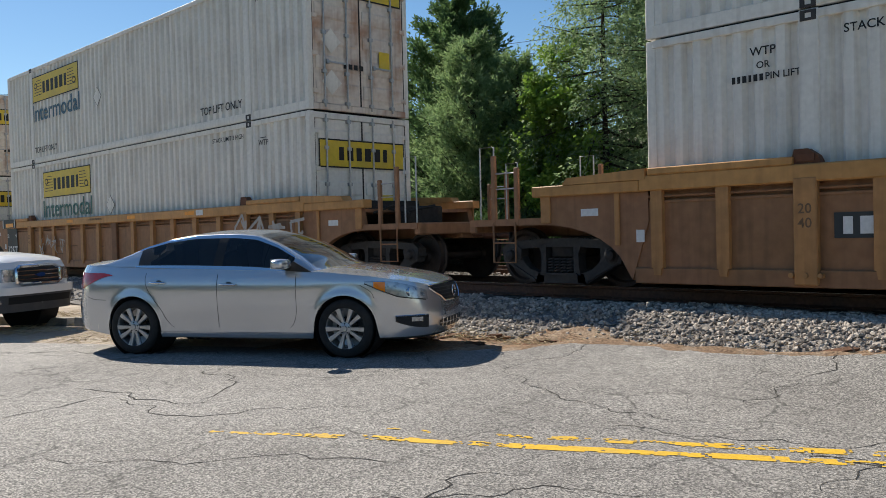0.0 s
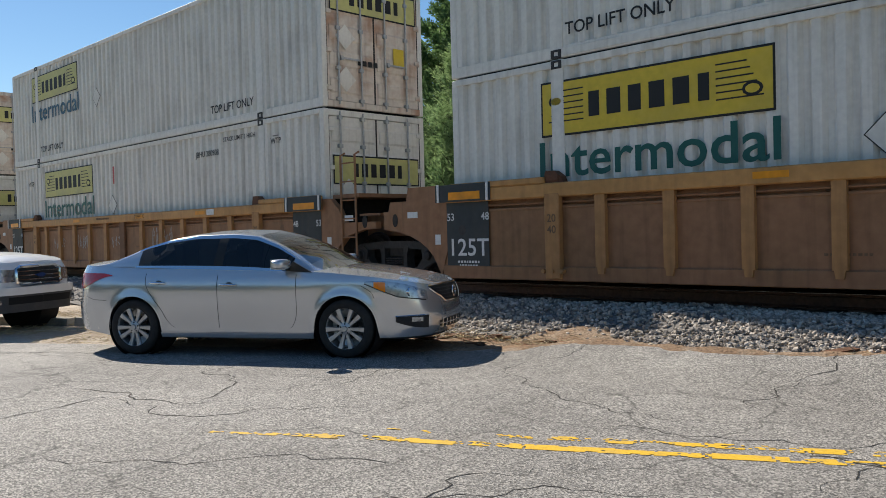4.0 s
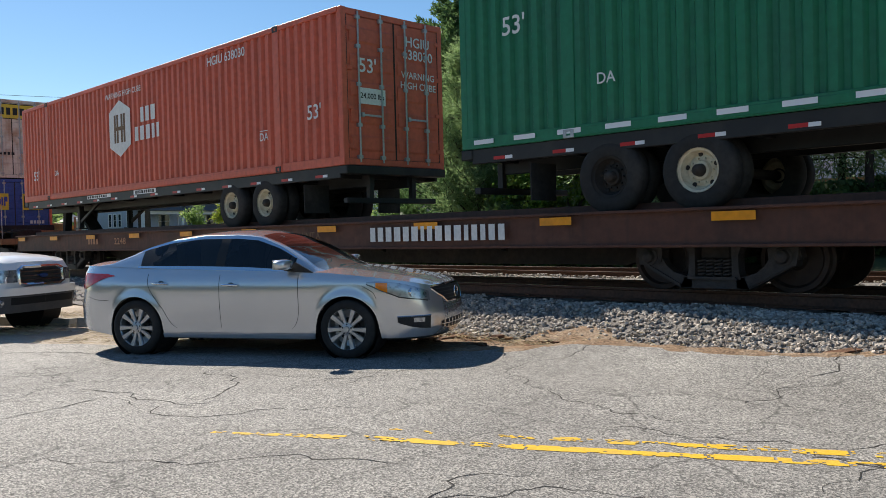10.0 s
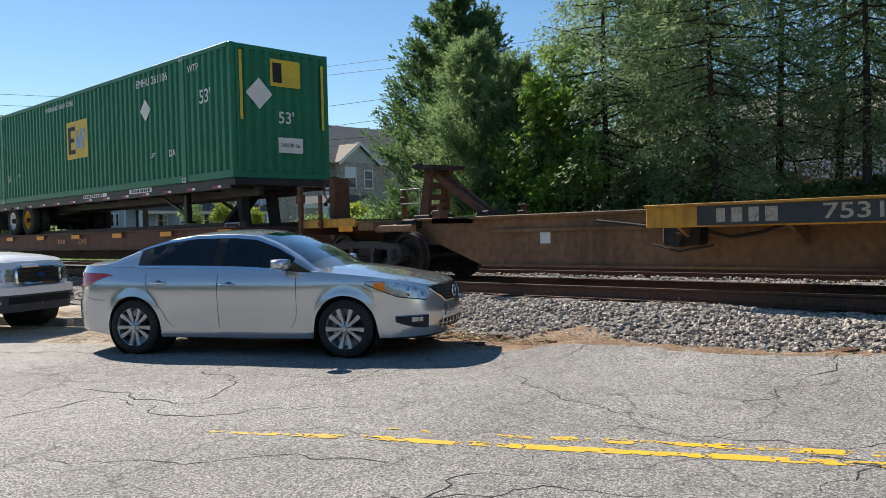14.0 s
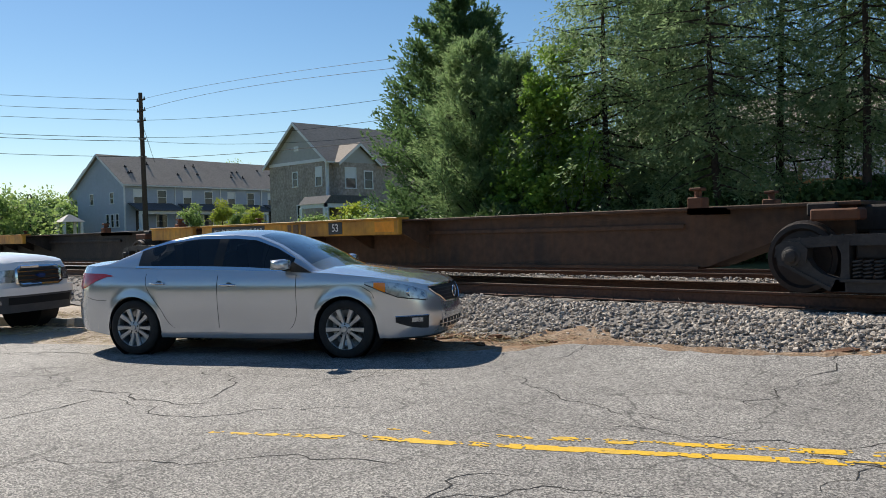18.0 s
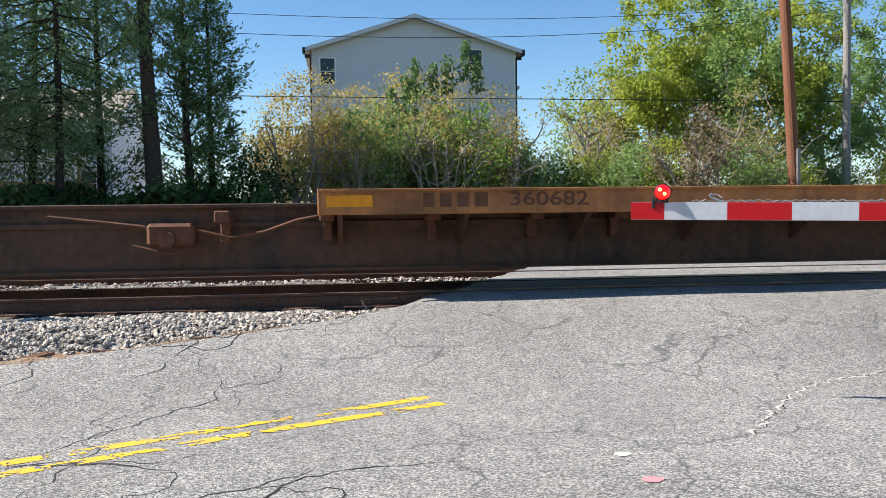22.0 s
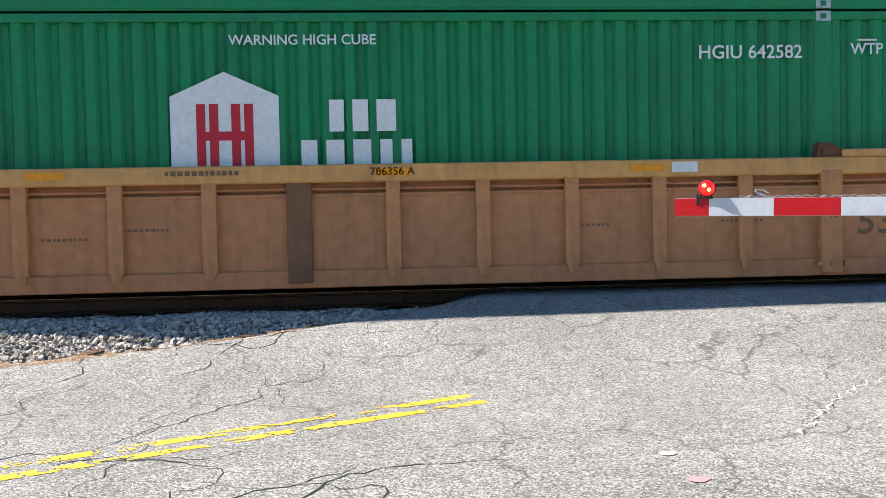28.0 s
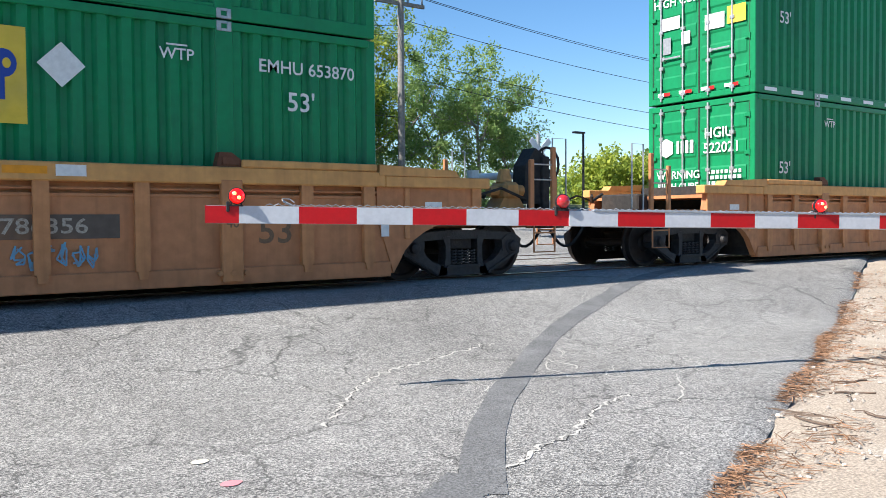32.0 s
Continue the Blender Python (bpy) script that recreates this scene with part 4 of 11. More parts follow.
def hunt_door(ob, z=2.1, paint=None, face="right", at_z=None):
    """The yellow strip with black bars across the doors."""
    paint = paint or M_YELLOWP
    k = 1 if face == "right" else -1
    rot = FACE[face]
    for w, h, off, m in ((2.22, 0.56, 0.012, M_BLACKL), (2.16, 0.50, 0.016, paint)):
        o = put("logo_panel", Geo().box(-w / 2, w / 2, -h / 2, h / 2, -0.001, 0.001), m, ob)
        o.matrix_basis = pose(k * (HL + off), 0, z, *rot)
    bars(ob, k * (HL + 0.021), 0, z, 1.25, 0.26, 6, M_BLACKL, face, seed=3)
    bars(ob, k * (HL + 0.021), -0.2 * k, 0.9, 0.5, 0.1, 4, M_BLACKL, face, seed=5)
    for yy, zz in ((-0.75, 0.55), (-0.75, 1.35)):
        o = put("placard", Geo().slab([(-0.24, 0), (0, -0.24), (0.24, 0), (0, 0.24)], -0.002, 0.002), M_WHITE, ob)
        o.matrix_basis = pose(k * (HL + 0.02), yy * k, zz, 0, 0, 90 * k)
    o = put("caution_label", Geo().box(-0.14, 0.14, -0.003, 0.003, -0.18, 0.18), M_YELLOWP, ob)
    o.matrix_basis = pose(k * (HL + 0.02), 0.62 * k, 1.12, 0, 0, 90 * k)


def emp_panel(ob, x, z, w=1.5, h=1.25, letters=None, y=None):
    letters = letters or M_BLUEL
    y = FY if y is None else y
    flat("logo_panel", ob, rect(x - w / 2, x + w / 2, z - h / 2, z + h / 2), y, M_YELLOWP)
    q = y - 0.005
    a, b = x - w * 0.42, x - w * 0.08
    flat("logo_bar", ob, rect(a, a + w * 0.12, z - h * 0.36, z + h * 0.36), q, M_BLACKL)
    for zz in (-0.31, 0.0, 0.31):
        flat("logo_bar", ob, rect(a + w * 0.12, b - (0.05 * w if zz == 0 else 0), z + h * zz - h * 0.055, z + h * zz + h * 0.055), q, M_BLACKL)
    c = x - w * 0.04
    flat("logo_bar", ob, rect(c, c + w * 0.075, z - h * 0.26, z + h * 0.26), q, letters)
    flat("logo_bar", ob, [(c + w * 0.075, z + h * 0.26), (c + w * 0.03, z + h * 0.26), (c + w * 0.12, z - h * 0.24), (c + w * 0.165, z - h * 0.24)], q - 0.001, letters)
    flat("logo_bar", ob, [(c + w * 0.12, z - h * 0.24), (c + w * 0.165, z - h * 0.24), (c + w * 0.25, z + h * 0.26), (c + w * 0.205, z + h * 0.26)], q - 0.002, letters)
    flat("logo_bar", ob, rect(c + w * 0.21, c + w * 0.285, z - h * 0.26, z + h * 0.26), q, letters)
    e = c + w * 0.32
    flat("logo_bar", ob, rect(e, e + w * 0.07, z - h * 0.26, z + h * 0.26), q, letters)
    flat("logo_bar", ob, [(e + w * 0.07, z + h * 0.26), (e + w * 0.07, z - h * 0.03)] + [(e + w * (0.07 + 0.085 * math.sin(t)), z + h * (0.115 - 0.145 * math.cos(t))) for t in [i * math.pi / 8 for i in range(9)]], q - 0.001, letters)
    flat("logo_bar", ob, [(e + w * (0.085 + 0.03 * math.cos(t)), z + h * (0.115 + 0.055 * math.sin(t))) for t in [i * math.pi / 5 for i in range(10)]], q - 0.005, M_YELLOWP)


def hub_panel(ob, x, z, r=0.95, marks=None):
    """A white six-sided shield with bars, beside white bars."""
    marks = marks or M_REDL
    hexa = [(x, z + r), (x + r * 0.84, z + r * 0.62), (x + r * 0.84, z - r * 0.62), (x, z - r), (x - r * 0.84, z - r * 0.62), (x - r * 0.84, z + r * 0.62)]
    flat("logo_shield", ob, hexa, FY, M_LETTER)
    for k in (-1, 1):
        for a in (0.10, 0.30):
            flat("logo_bar", ob, rect(min(x + k * a * r, x + k * (a + 0.14) * r), max(x + k * a * r, x + k * (a + 0.14) * r), z - r * 0.5, z + r * 0.5), FY - 0.005, marks)
    flat("logo_bar", ob, rect(x - r * 0.42, x + r * 0.42, z - r * 0.07, z + r * 0.07), FY - 0.009, marks)
    bars(ob, x + r * 2.15, FY - 0.004, z + r * 0.30, r * 1.05, r * 0.5, 3, M_LETTER, seed=11)
    bars(ob, x + r * 2.05, FY - 0.004, z - r * 0.32, r * 1.75, r * 0.48, 5, M_LETTER, seed=12)


def diamond(ob, x, z, r=0.26):
    flat("placard", ob, [(x - r, z), (x, z - r), (x + r, z), (x, z + r)], FY - 0.004, M_LETTER, "scuffed white diamond placard holder")


# trucks under the cars
def wheelset_mesh():
    g = Geo()
    for k in (-1, 1):
        y = k * 0.72
        o = [(0.06, y - 0.09 * k), (0.10, y - 0.09 * k), (0.13, y - 0.03 * k), (0.33, y - 0.045 * k), (0.37, y - 0.075 * k), (0.455, y - 0.075 * k), (0.455, y - 0.045 * k), (0.42, y - 0.03 * k), (0.415, y + 0.06 * k), (0.36, y + 0.065 * k), (0.33, y + 0.02 * k), (0.15, y + 0.03 * k), (0.12, y + 0.09 * k), (0.06, y + 0.09 * k)]
        g.lathe(o, 28, "y")
    g.cyl((0, -1.1, 0), (0, 1.1, 0), 0.075, 10)
    return g


def side_frame_mesh():
    """A cast side frame in the x-z plane with its two windows, 0.16 deep."""
    g = Geo()
    y0, y1 = -0.08, 0.08
    g.slab([(-1.10, 0.44), (-1.07, 0.58), (-0.94, 0.655), (-0.3, 0.70), (0.3, 0.70), (0.94, 0.655), (1.07, 0.58), (1.10, 0.44), (0.9, 0.54), (0.3, 0.575), (-0.3, 0.575), (-0.9, 0.54)], y0, y1)
    g.slab([(-0.46, 0.05), (0.46, 0.05), (0.40, 0.19), (-0.40, 0.19)], y0, y1)
    g.slab([(-0.34, 0.165), (0.34, 0.165), (0.30, 0.20), (-0.30, 0.20)], y0 - 0.05, y1)
    for k in (-1, 1):
        g.slab([(k * 0.30, 0.06), (k * 0.46, 0.05), (k * 0.62, 0.13), (k * 1.0, 0.34), (k * 1.09, 0.46), (k * 0.92, 0.58), (k * 0.76, 0.57), (k * 0.73, 0.46), (k * 0.66, 0.34), (k * 0.55, 0.25), (k * 0.40, 0.205), (k * 0.30, 0.19)], y0, y1)
        g.slab([(k * 0.245, 0.17), (k * 0.36, 0.17), (k * 0.335, 0.28), (k * 0.33, 0.48), (k * 0.38, 0.60), (k * 0.245, 0.62)], y0 - 0.012, y1 + 0.01)
        g.slab([(k * 0.72, 0.38), (k * 1.04, 0.34), (k * 1.08, 0.56), (k * 0.98, 0.63), (k * 0.80, 0.62), (k * 0.70, 0.54)], y0 - 0.02, y1)
        g.slab([(k * 0.46, 0.07), (k * 0.98, 0.345), (k * 0.97, 0.375), (k * 0.45, 0.10)], y0 - 0.022, y0)
        for j in range(7):
            g.cyl((k * (0.2 + j * 0.12), y0 - 0.004, 0.695 - 0.004 * j * j * 0.4), (k * (0.2 + j * 0.12), y0 + 0.02, 0.695 - 0.004 * j * j * 0.4), 0.016, 6)
    return g


def spring_mesh():
    g = Geo()
    for sx in (0.0,):
        pts = [(sx + 0.045 * math.cos(a), -0.03 + 0.045 * math.sin(a), 0.20 + 0.21 * i / 40) for i, a in enumerate([j * math.pi / 4 for j in range(41)])]
        g.tube(pts, 0.014, 5)
    return g


def bogie(parent, x, s):
    """A two-axle truck under a car at x of its space; s: its place along the train."""
    b = put("truck", shared("truck_bolster", lambda: Geo().box(-0.2, 0.2, -1.02, 1.02, 0.42, 0.60, 0.02).box(-0.28, 0.28, -0.35, 0.35, 0.55, 0.76, 0.03).box(-0.5, 0.5, -0.05, 0.05, 0.2, 0.32), M_DARK), M_DARK, parent, at=pose(x, 0, 0))
    for k in (-1, 1):
        put("side_frame", shared("side_frame", side_frame_mesh, M_FRAME), M_FRAME, b, at=pose(0, -1.0, 0) if k < 0 else pose(0, 1.0, 0, 0, 0, 180))
        for sx in (-0.17, -0.057, 0.057, 0.17):
            put("spring", shared("spring", spring_mesh, M_FRAME, 40), M_FRAME, b, at=pose(sx, -1.02, 0) if k < 0 else pose(sx, 1.02, 0, 0, 0, 180))
        for ax in (-0.89, 0.89):
            put("bearing_cap", shared("bearing_cap", lambda: Geo().lathe([(0.0, -0.13), (0.05, -0.13), (0.075, -0.115), (0.085, -0.06), (0.115, -0.05), (0.115, 0.05)], 14, "y"), M_FRAME, 40), M_FRAME, b, at=pose(ax, -1.06, 0.455) if k < 0 else pose(ax, 1.06, 0.455, 0, 0, 180))
    for ax in (-0.89, 0.89):
        w = put("wheelset", shared("wheelset", wheelset_mesh, M_WHEEL, 40), M_WHEEL, b, at=pose(ax, 0, 0.418))
        WHEELS.append((w, s + ax, ax))
    return b


def squiggle(parent, x, y, z, w, h, material, seed, n=5, r=0.012):
    """Spray-painted scrawl that spells nothing."""
    rnd = random.Random(seed)
    g = Geo()
    for i in range(n):
        cx = x - w / 2 + w * (i + 0.5) / n
        pts, a = [], rnd.uniform(0, 6)
        for j in range(9):
            pts.append((cx + w / n * 0.55 * math.cos(a) * rnd.uniform(0.2, 1), y, z + h * 0.5 * math.sin(a) * rnd.uniform(0.3, 1)))
            a += rnd.choice((1, 1, -1)) * rnd.uniform(0.8, 2.6)
        for p, q in zip(pts[:-1], pts[1:]):
            d = Vector((q[0] - p[0], 0, q[2] - p[2]))
            if d.length < 0.01:
                continue
            t = Vector((-d.z, 0, d.x)).normalized() * r
            yy = y - 0.0007 * len(g.f)
            g.add([(p[0] - t.x, yy, p[2] - t.z), (q[0] - t.x, yy, q[2] - t.z), (q[0] + t.x, yy, q[2] + t.z), (p[0] + t.x, yy, p[2] + t.z)], [(0, 1, 2, 3)])
    return put("graffiti", g, material, parent)


WY = 1.42                # half the width over the well's side sheets
TC = 9.68                # from a unit's middle to its truck centres


def well_unit(s, label, ends=("joint", "joint"), panels=True, seed=0, truck=(True, True), marks=None, number=None, ext=0.0, paint=None):
    """One unit of a well car. s: its middle along the train. ends: joint (shared truck) or end (own platform and coupler)."""
    p_well, p_rib, p_sill = paint or (M_WELL, M_RIB, M_SILL)
    ob = thing("well_car", label, "rail car", "well cars of the train")
    rnd = random.Random(seed)
    for k in (-1, 1):
        m = pose(0, 0, 0) if k < 0 else pose(0, 0, 0, 0, 0, 180)

        def sheet():
            g = Geo().slab([(-8.25, 0.15), (8.25, 0.15), (8.05, 0.75), (8.0, 1.16), (-8.0, 1.16), (-8.05, 0.75)], -WY, -WY + 0.03)
            g.box(-8.0, 8.0, -WY - 0.012, -WY + 0.03, 1.13, 1.17, 0.006)
            g.box(-8.2, 8.2, -WY - 0.04, -WY + 0.12, 0.11, 0.31, 0.01)
            return g
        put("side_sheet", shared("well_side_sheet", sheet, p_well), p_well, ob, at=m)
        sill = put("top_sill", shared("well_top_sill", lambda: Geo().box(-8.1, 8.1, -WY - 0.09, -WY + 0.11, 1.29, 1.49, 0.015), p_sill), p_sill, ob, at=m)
        put("inner_rail", shared("well_inner_rail", lambda: Geo().box(-8.05, 8.05, -WY + 0.07, -WY + 0.10, 1.05, 1.32), p_well), p_well, ob, at=m)
        put("sill_pipe", shared("sill_pipe", lambda: Geo().cyl((-8.0, -WY - 0.01, 1.22), (8.0, -WY - 0.01, 1.22), 0.016, 6), p_well), p_well, ob, at=m)
        put("middle_post", shared("well_middle_post", lambda: Geo().box(-0.14, 0.14, -WY - 0.07, -WY, 0.17, 1.30, 0.01).cyl((-0.1, -WY - 0.085, 0.26), (-0.1, -WY, 0.26), 0.02, 6).cyl((0.1, -WY - 0.085, 0.26), (0.1, -WY, 0.26), 0.02, 6), M_MIDPOST), M_MIDPOST, ob, at=m @ pose(-0.15, 0, 0))
        for i in range(11):
            x = (i - 5) * 1.02 - 0.12
            if i == 5:
                continue
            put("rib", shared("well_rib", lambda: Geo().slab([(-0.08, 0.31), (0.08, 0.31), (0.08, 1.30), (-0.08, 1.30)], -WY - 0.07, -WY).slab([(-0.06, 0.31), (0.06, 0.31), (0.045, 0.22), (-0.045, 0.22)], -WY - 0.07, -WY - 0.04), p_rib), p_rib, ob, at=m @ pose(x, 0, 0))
        for x in (-6.0, 6.0):
            put("lift_post", shared("well_lift_post", lambda: Geo().box(-0.13, 0.13, -WY - 0.1, -WY, 0.14, 1.34, 0.012).cyl((-0.16, -WY - 0.12, 0.25), (-0.16, -WY, 0.25), 0.03, 8).cyl((0.16, -WY - 0.12, 0.25), (0.16, -WY, 0.25), 0.03, 8).cyl((0.0, -WY - 0.12, 0.25), (0.0, -WY, 0.25), 0.03, 8), p_rib), p_rib, ob, at=m @ pose(x, 0, 0))
            put("container_guide", shared("container_guide", lambda: Geo().slab([(-0.17, 1.49), (0.17, 1.49), (0.13, 1.58), (0.02, 1.66), (-0.13, 1.66)], -WY - 0.05, -WY + 0.08).box(-0.1, 0.1, -WY - 0.07, -WY - 0.05, 1.52, 1.60), M_RUSTY), M_RUSTY, ob, at=m @ pose(x, 0, 0, 0, 0, 0))
        for x in (-7.05, 7.05):
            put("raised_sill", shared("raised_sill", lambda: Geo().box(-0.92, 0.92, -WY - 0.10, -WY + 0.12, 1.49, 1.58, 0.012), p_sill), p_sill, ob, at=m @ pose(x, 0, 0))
    put("well_floor", shared("well_floor", lambda: Geo().box(-8.2, 8.2, -WY + 0.03, WY - 0.03, 0.14, 0.30), M_DARK), M_DARK, ob)
    for k, kind in zip((-1, 1), ends):
        m = pose(0, 0, 0) if k > 0 else pose(0, 0, 0, 0, 0, 180)
        if kind == "joint":
            for q in (-1, 1):
                def body():
                    if k > 0:
                        return Geo().slab([(8.0, 0.15), (8.25, 0.15), (8.45, 0.5), (8.8, 0.80), (9.3, 0.92), (9.62, 0.93), (9.62, 1.05), (8.75, 1.05), (8.6, 1.30), (8.35, 1.50), (8.0, 1.50)], -WY - 0.02, -WY + 0.10)
                    arch = [(8.25 + 0.0, 0.15)] + [(9.75 - 1.42 * math.cos(a), 0.18 + 0.72 * math.sin(a)) for a in [i * math.pi / 16 for i in range(1, 8)]] + [(9.62, 0.90)]
                    top = [(9.62, 1.20), (9.5, 1.20), (9.45, 1.36), (9.05, 1.36), (9.0, 1.58), (8.3, 1.58), (8.25, 1.50), (8.0, 1.50), (8.0, 0.9)]
                    return Geo().slab(arch + top, -WY - 0.02, -WY + 0.10)
                put("end_side", shared("joint_end_side_low" if k > 0 else "joint_end_side", body, p_well), p_well, ob, at=m @ (pose(0, 0, 0) if q < 0 else Matrix.Diagonal((1, -1, 1, 1))))
            if k > 0:
                lad = Geo()
                for lx in (8.72, 9.12):
                    lad.tube([(lx, -WY - 0.04, 0.42), (lx, -WY - 0.04, 2.25), (lx, -WY + 0.06, 2.3)], 0.021, 6)
                ladder = put("ladder", lad, p_well, ob, "ochre-painted steel ladder")
                for i in range(6):
                    put("rung", Geo().cyl((8.72, -WY - 0.04, 0.46 + 0.33 * i), (9.12, -WY - 0.04, 0.46 + 0.33 * i), 0.013, 6), p_well, ladder)
            put("end_deck", shared("joint_end_deck", lambda: Geo().box(8.3, 9.05, -WY + 0.1, WY - 0.1, 1.50, 1.57).box(8.2, 9.6, -0.5, 0.5, 0.78, 1.2, 0.02).box(9.05, 9.6, -WY + 0.1, WY - 0.1, 1.16, 1.20), p_well), p_well, ob, at=m)
            put("cross_bearer", shared("joint_cross_bearer", lambda: Geo().box(8.05, 8.3, -WY + 0.1, WY - 0.1, 0.3, 1.5), M_DARK), M_DARK, ob, at=m)
            for q in (-1, 1):
                put("slot", shared("end_slot", lambda: Geo().slab([(9.33 + 0.065 * math.cos(a), 1.05 + 0.11 * math.sin(a)) for a in [i * math.pi / 6 for i in range(12)]], -WY - 0.026, -WY - 0.02), M_DARK), M_DARK, ob, at=m @ (pose(0, 0, 0) if q < 0 else Matrix.Diagonal((1, -1, 1, 1))))
        else:
            tag, out = "%.2f" % ext, pose(ext, 0, 0)
            for q in (-1, 1):
                def body():
                    arch = [(8.25, 0.15)] + [(9.75 - 1.42 * math.cos(a), 0.18 + 0.72 * math.sin(a)) for a in [i * math.pi / 16 for i in range(1, 9)]]
                    top = [(10.9 + ext, 0.90), (10.9 + ext, 1.0), (9.72, 1.0), (9.66, 1.29), (8.0, 1.29), (8.0, 0.9)]
                    return Geo().slab(arch + top, -WY - 0.02, -WY + 0.10)

                def tail():
                    return Geo().box(8.1, 9.84, -WY - 0.09, -WY + 0.11, 1.29, 1.44, 0.012).slab([(8.0, 1.44), (9.3, 1.44), (9.22, 1.53), (8.0, 1.58)], -WY - 0.1, -WY + 0.12)
                mq = m @ (pose(0, 0, 0) if q < 0 else Matrix.Diagonal((1, -1, 1, 1)))
                put("end_side", shared("platform_end_side" + tag, body, p_well), p_well, ob, at=mq)
                put("end_sill_top", shared("platform_end_sill", tail, p_sill), p_sill, ob, at=mq)
                put("end_bracket", shared("platform_end_bracket", lambda: Geo().box(9.55, 9.72, -WY - 0.05, -WY - 0.02, 0.92, 1.3, 0.01).box(8.42, 8.5, -WY - 0.05, -WY - 0.02, 0.6, 1.3, 0.01), p_rib), p_rib, ob, at=mq)
            put("end_deck", shared("platform_end_deck" + tag, lambda: Geo().box(8.3, 9.66, -WY + 0.1, WY - 0.1, 1.22, 1.28).box(8.2, 10.9 + ext, -0.4, 0.4, 0.72, 1.0, 0.02).box(9.7, 10.9 + ext, -WY + 0.1, WY - 0.1, 0.95, 1.0).box(10.8 + ext, 10.95 + ext, -WY, WY, 0.80, 1.0, 0.02), p_well), p_well, ob, at=m)
            for q in (-1, 1):
                for rx in (6.98, 7.86):
                    put("rib", shared("well_rib", None, p_rib), p_rib, ob, at=m @ (pose(0, 0, 0) if q < 0 else Matrix.Diagonal((1, -1, 1, 1))) @ pose(rx, 0, 0))
            put("brake_beam", shared("platform_brake_beam", lambda: Geo().box(9.8, 10.1, -0.75, 0.2, 1.0, 1.32, 0.03).tube([(9.7, -1.1, 1.35), (10.2, -0.9, 1.2), (10.6, -0.5, 1.3)], 0.03, 6).tube([(9.8, -1.25, 1.2), (10.3, -1.2, 1.32), (10.75, -1.25, 1.15)], 0.022, 6), M_DARK), M_DARK, ob, at=m)
            put("cross_bearer", shared("joint_cross_bearer", lambda: Geo().box(8.05, 8.3, -WY + 0.1, WY - 0.1, 0.3, 1.5), M_DARK), M_DARK, ob, at=m)
            put("coupler", shared("coupler", lambda: Geo().box(10.8, 11.25, -0.11, 0.11, 0.74, 0.96, 0.03).box(11.15, 11.5, -0.17, 0.17, 0.7, 1.0, 0.05), M_RUSTY), M_RUSTY, ob, at=m @ out)
            put("air_hose", shared("air_hose", lambda: Geo().tube([(10.95 + 0.06 * i, 0.42 - 0.05 * i, 0.8 - 0.42 * math.sin(i * math.pi / 9)) for i in range(9)], 0.028, 6), M_RUBBER), M_RUBBER, ob, at=m @ out)
            for q in (-1, 1):
                for px, zt in ((9.98, 1.75), (10.42, 1.95)):
                    put("grab_post", shared("grab_post_%d" % (zt * 100), lambda: Geo().box(-0.04, 0.04, -0.03, 0.03, 0.9, zt, 0.01), p_well), p_well, ob, at=m @ out @ pose(px, q * WY, 0))
                put("handrail", shared("handrail", lambda: Geo().tube([(9.98, -WY, 1.45), (10.42, -WY, 1.45)], 0.012, 6).tube([(9.98, -WY, 1.68), (10.42, -WY, 1.68)], 0.012, 6).tube([(10.5, -WY + 0.1, 1.0), (10.5, -WY + 0.1, 2.1), (10.78, -WY + 0.1, 2.1), (10.78, -WY + 0.1, 1.0)], 0.014, 6), M_STEEL), M_STEEL, ob, at=m @ out @ (pose(0, 0, 0) if q < 0 else Matrix.Diagonal((1, -1, 1, 1))))
                put("step", shared("platform_step", lambda: Geo().tube([(10.0, -WY - 0.03, 0.95), (10.0, -WY - 0.03, 0.36), (10.42, -WY - 0.03, 0.36), (10.42, -WY - 0.03, 0.95)], 0.016, 6).tube([(10.0, -WY - 0.03, 0.65), (10.42, -WY - 0.03, 0.65)], 0.014, 6), p_well), p_well, ob, at=m @ out @ (pose(0, 0, 0) if q < 0 else Matrix.Diagonal((1, -1, 1, 1))))
        if kind == "joint":
            x = 7.66 * k
            flat("data_panel", ob, rect(x - 0.45, x + 0.43, 0.17, 1.29), -WY - 0.026, M_PANEL, "slate-grey stencil panel")
            flat("data_panel", ob, rect(x - 0.62, x + 0.9 * 0.6, 1.30, 1.57), -WY - 0.105, M_PANEL)
            flat("reflector", ob, rect(x - 0.33, x + 0.33, 1.33, 1.45), -WY - 0.11, M_ORANGE)
            for d in (-0.55, 0.48):
                put("tie_strap", Geo().box(x + d - 0.02, x + d + 0.02, -WY - 0.125, -WY - 0.105, 1.3, 1.58), M_LETTER, ob)
            left_first = ("48", "53") if k > 0 else ("53", "48")
            write(left_first[0], ob, x - 0.36, -WY - 0.033, 1.06, 0.115, M_LETTER)
            write(left_first[1], ob, x + 0.36, -WY - 0.033, 1.06, 0.115, M_LETTER)
            flat("emblem", ob, [(x - 0.12 + 0.08 * math.cos(a), 0.86 + 0.08 * math.sin(a)) for a in [i * math.pi / 6 for i in range(12)]], -WY - 0.032, M_FRAME)
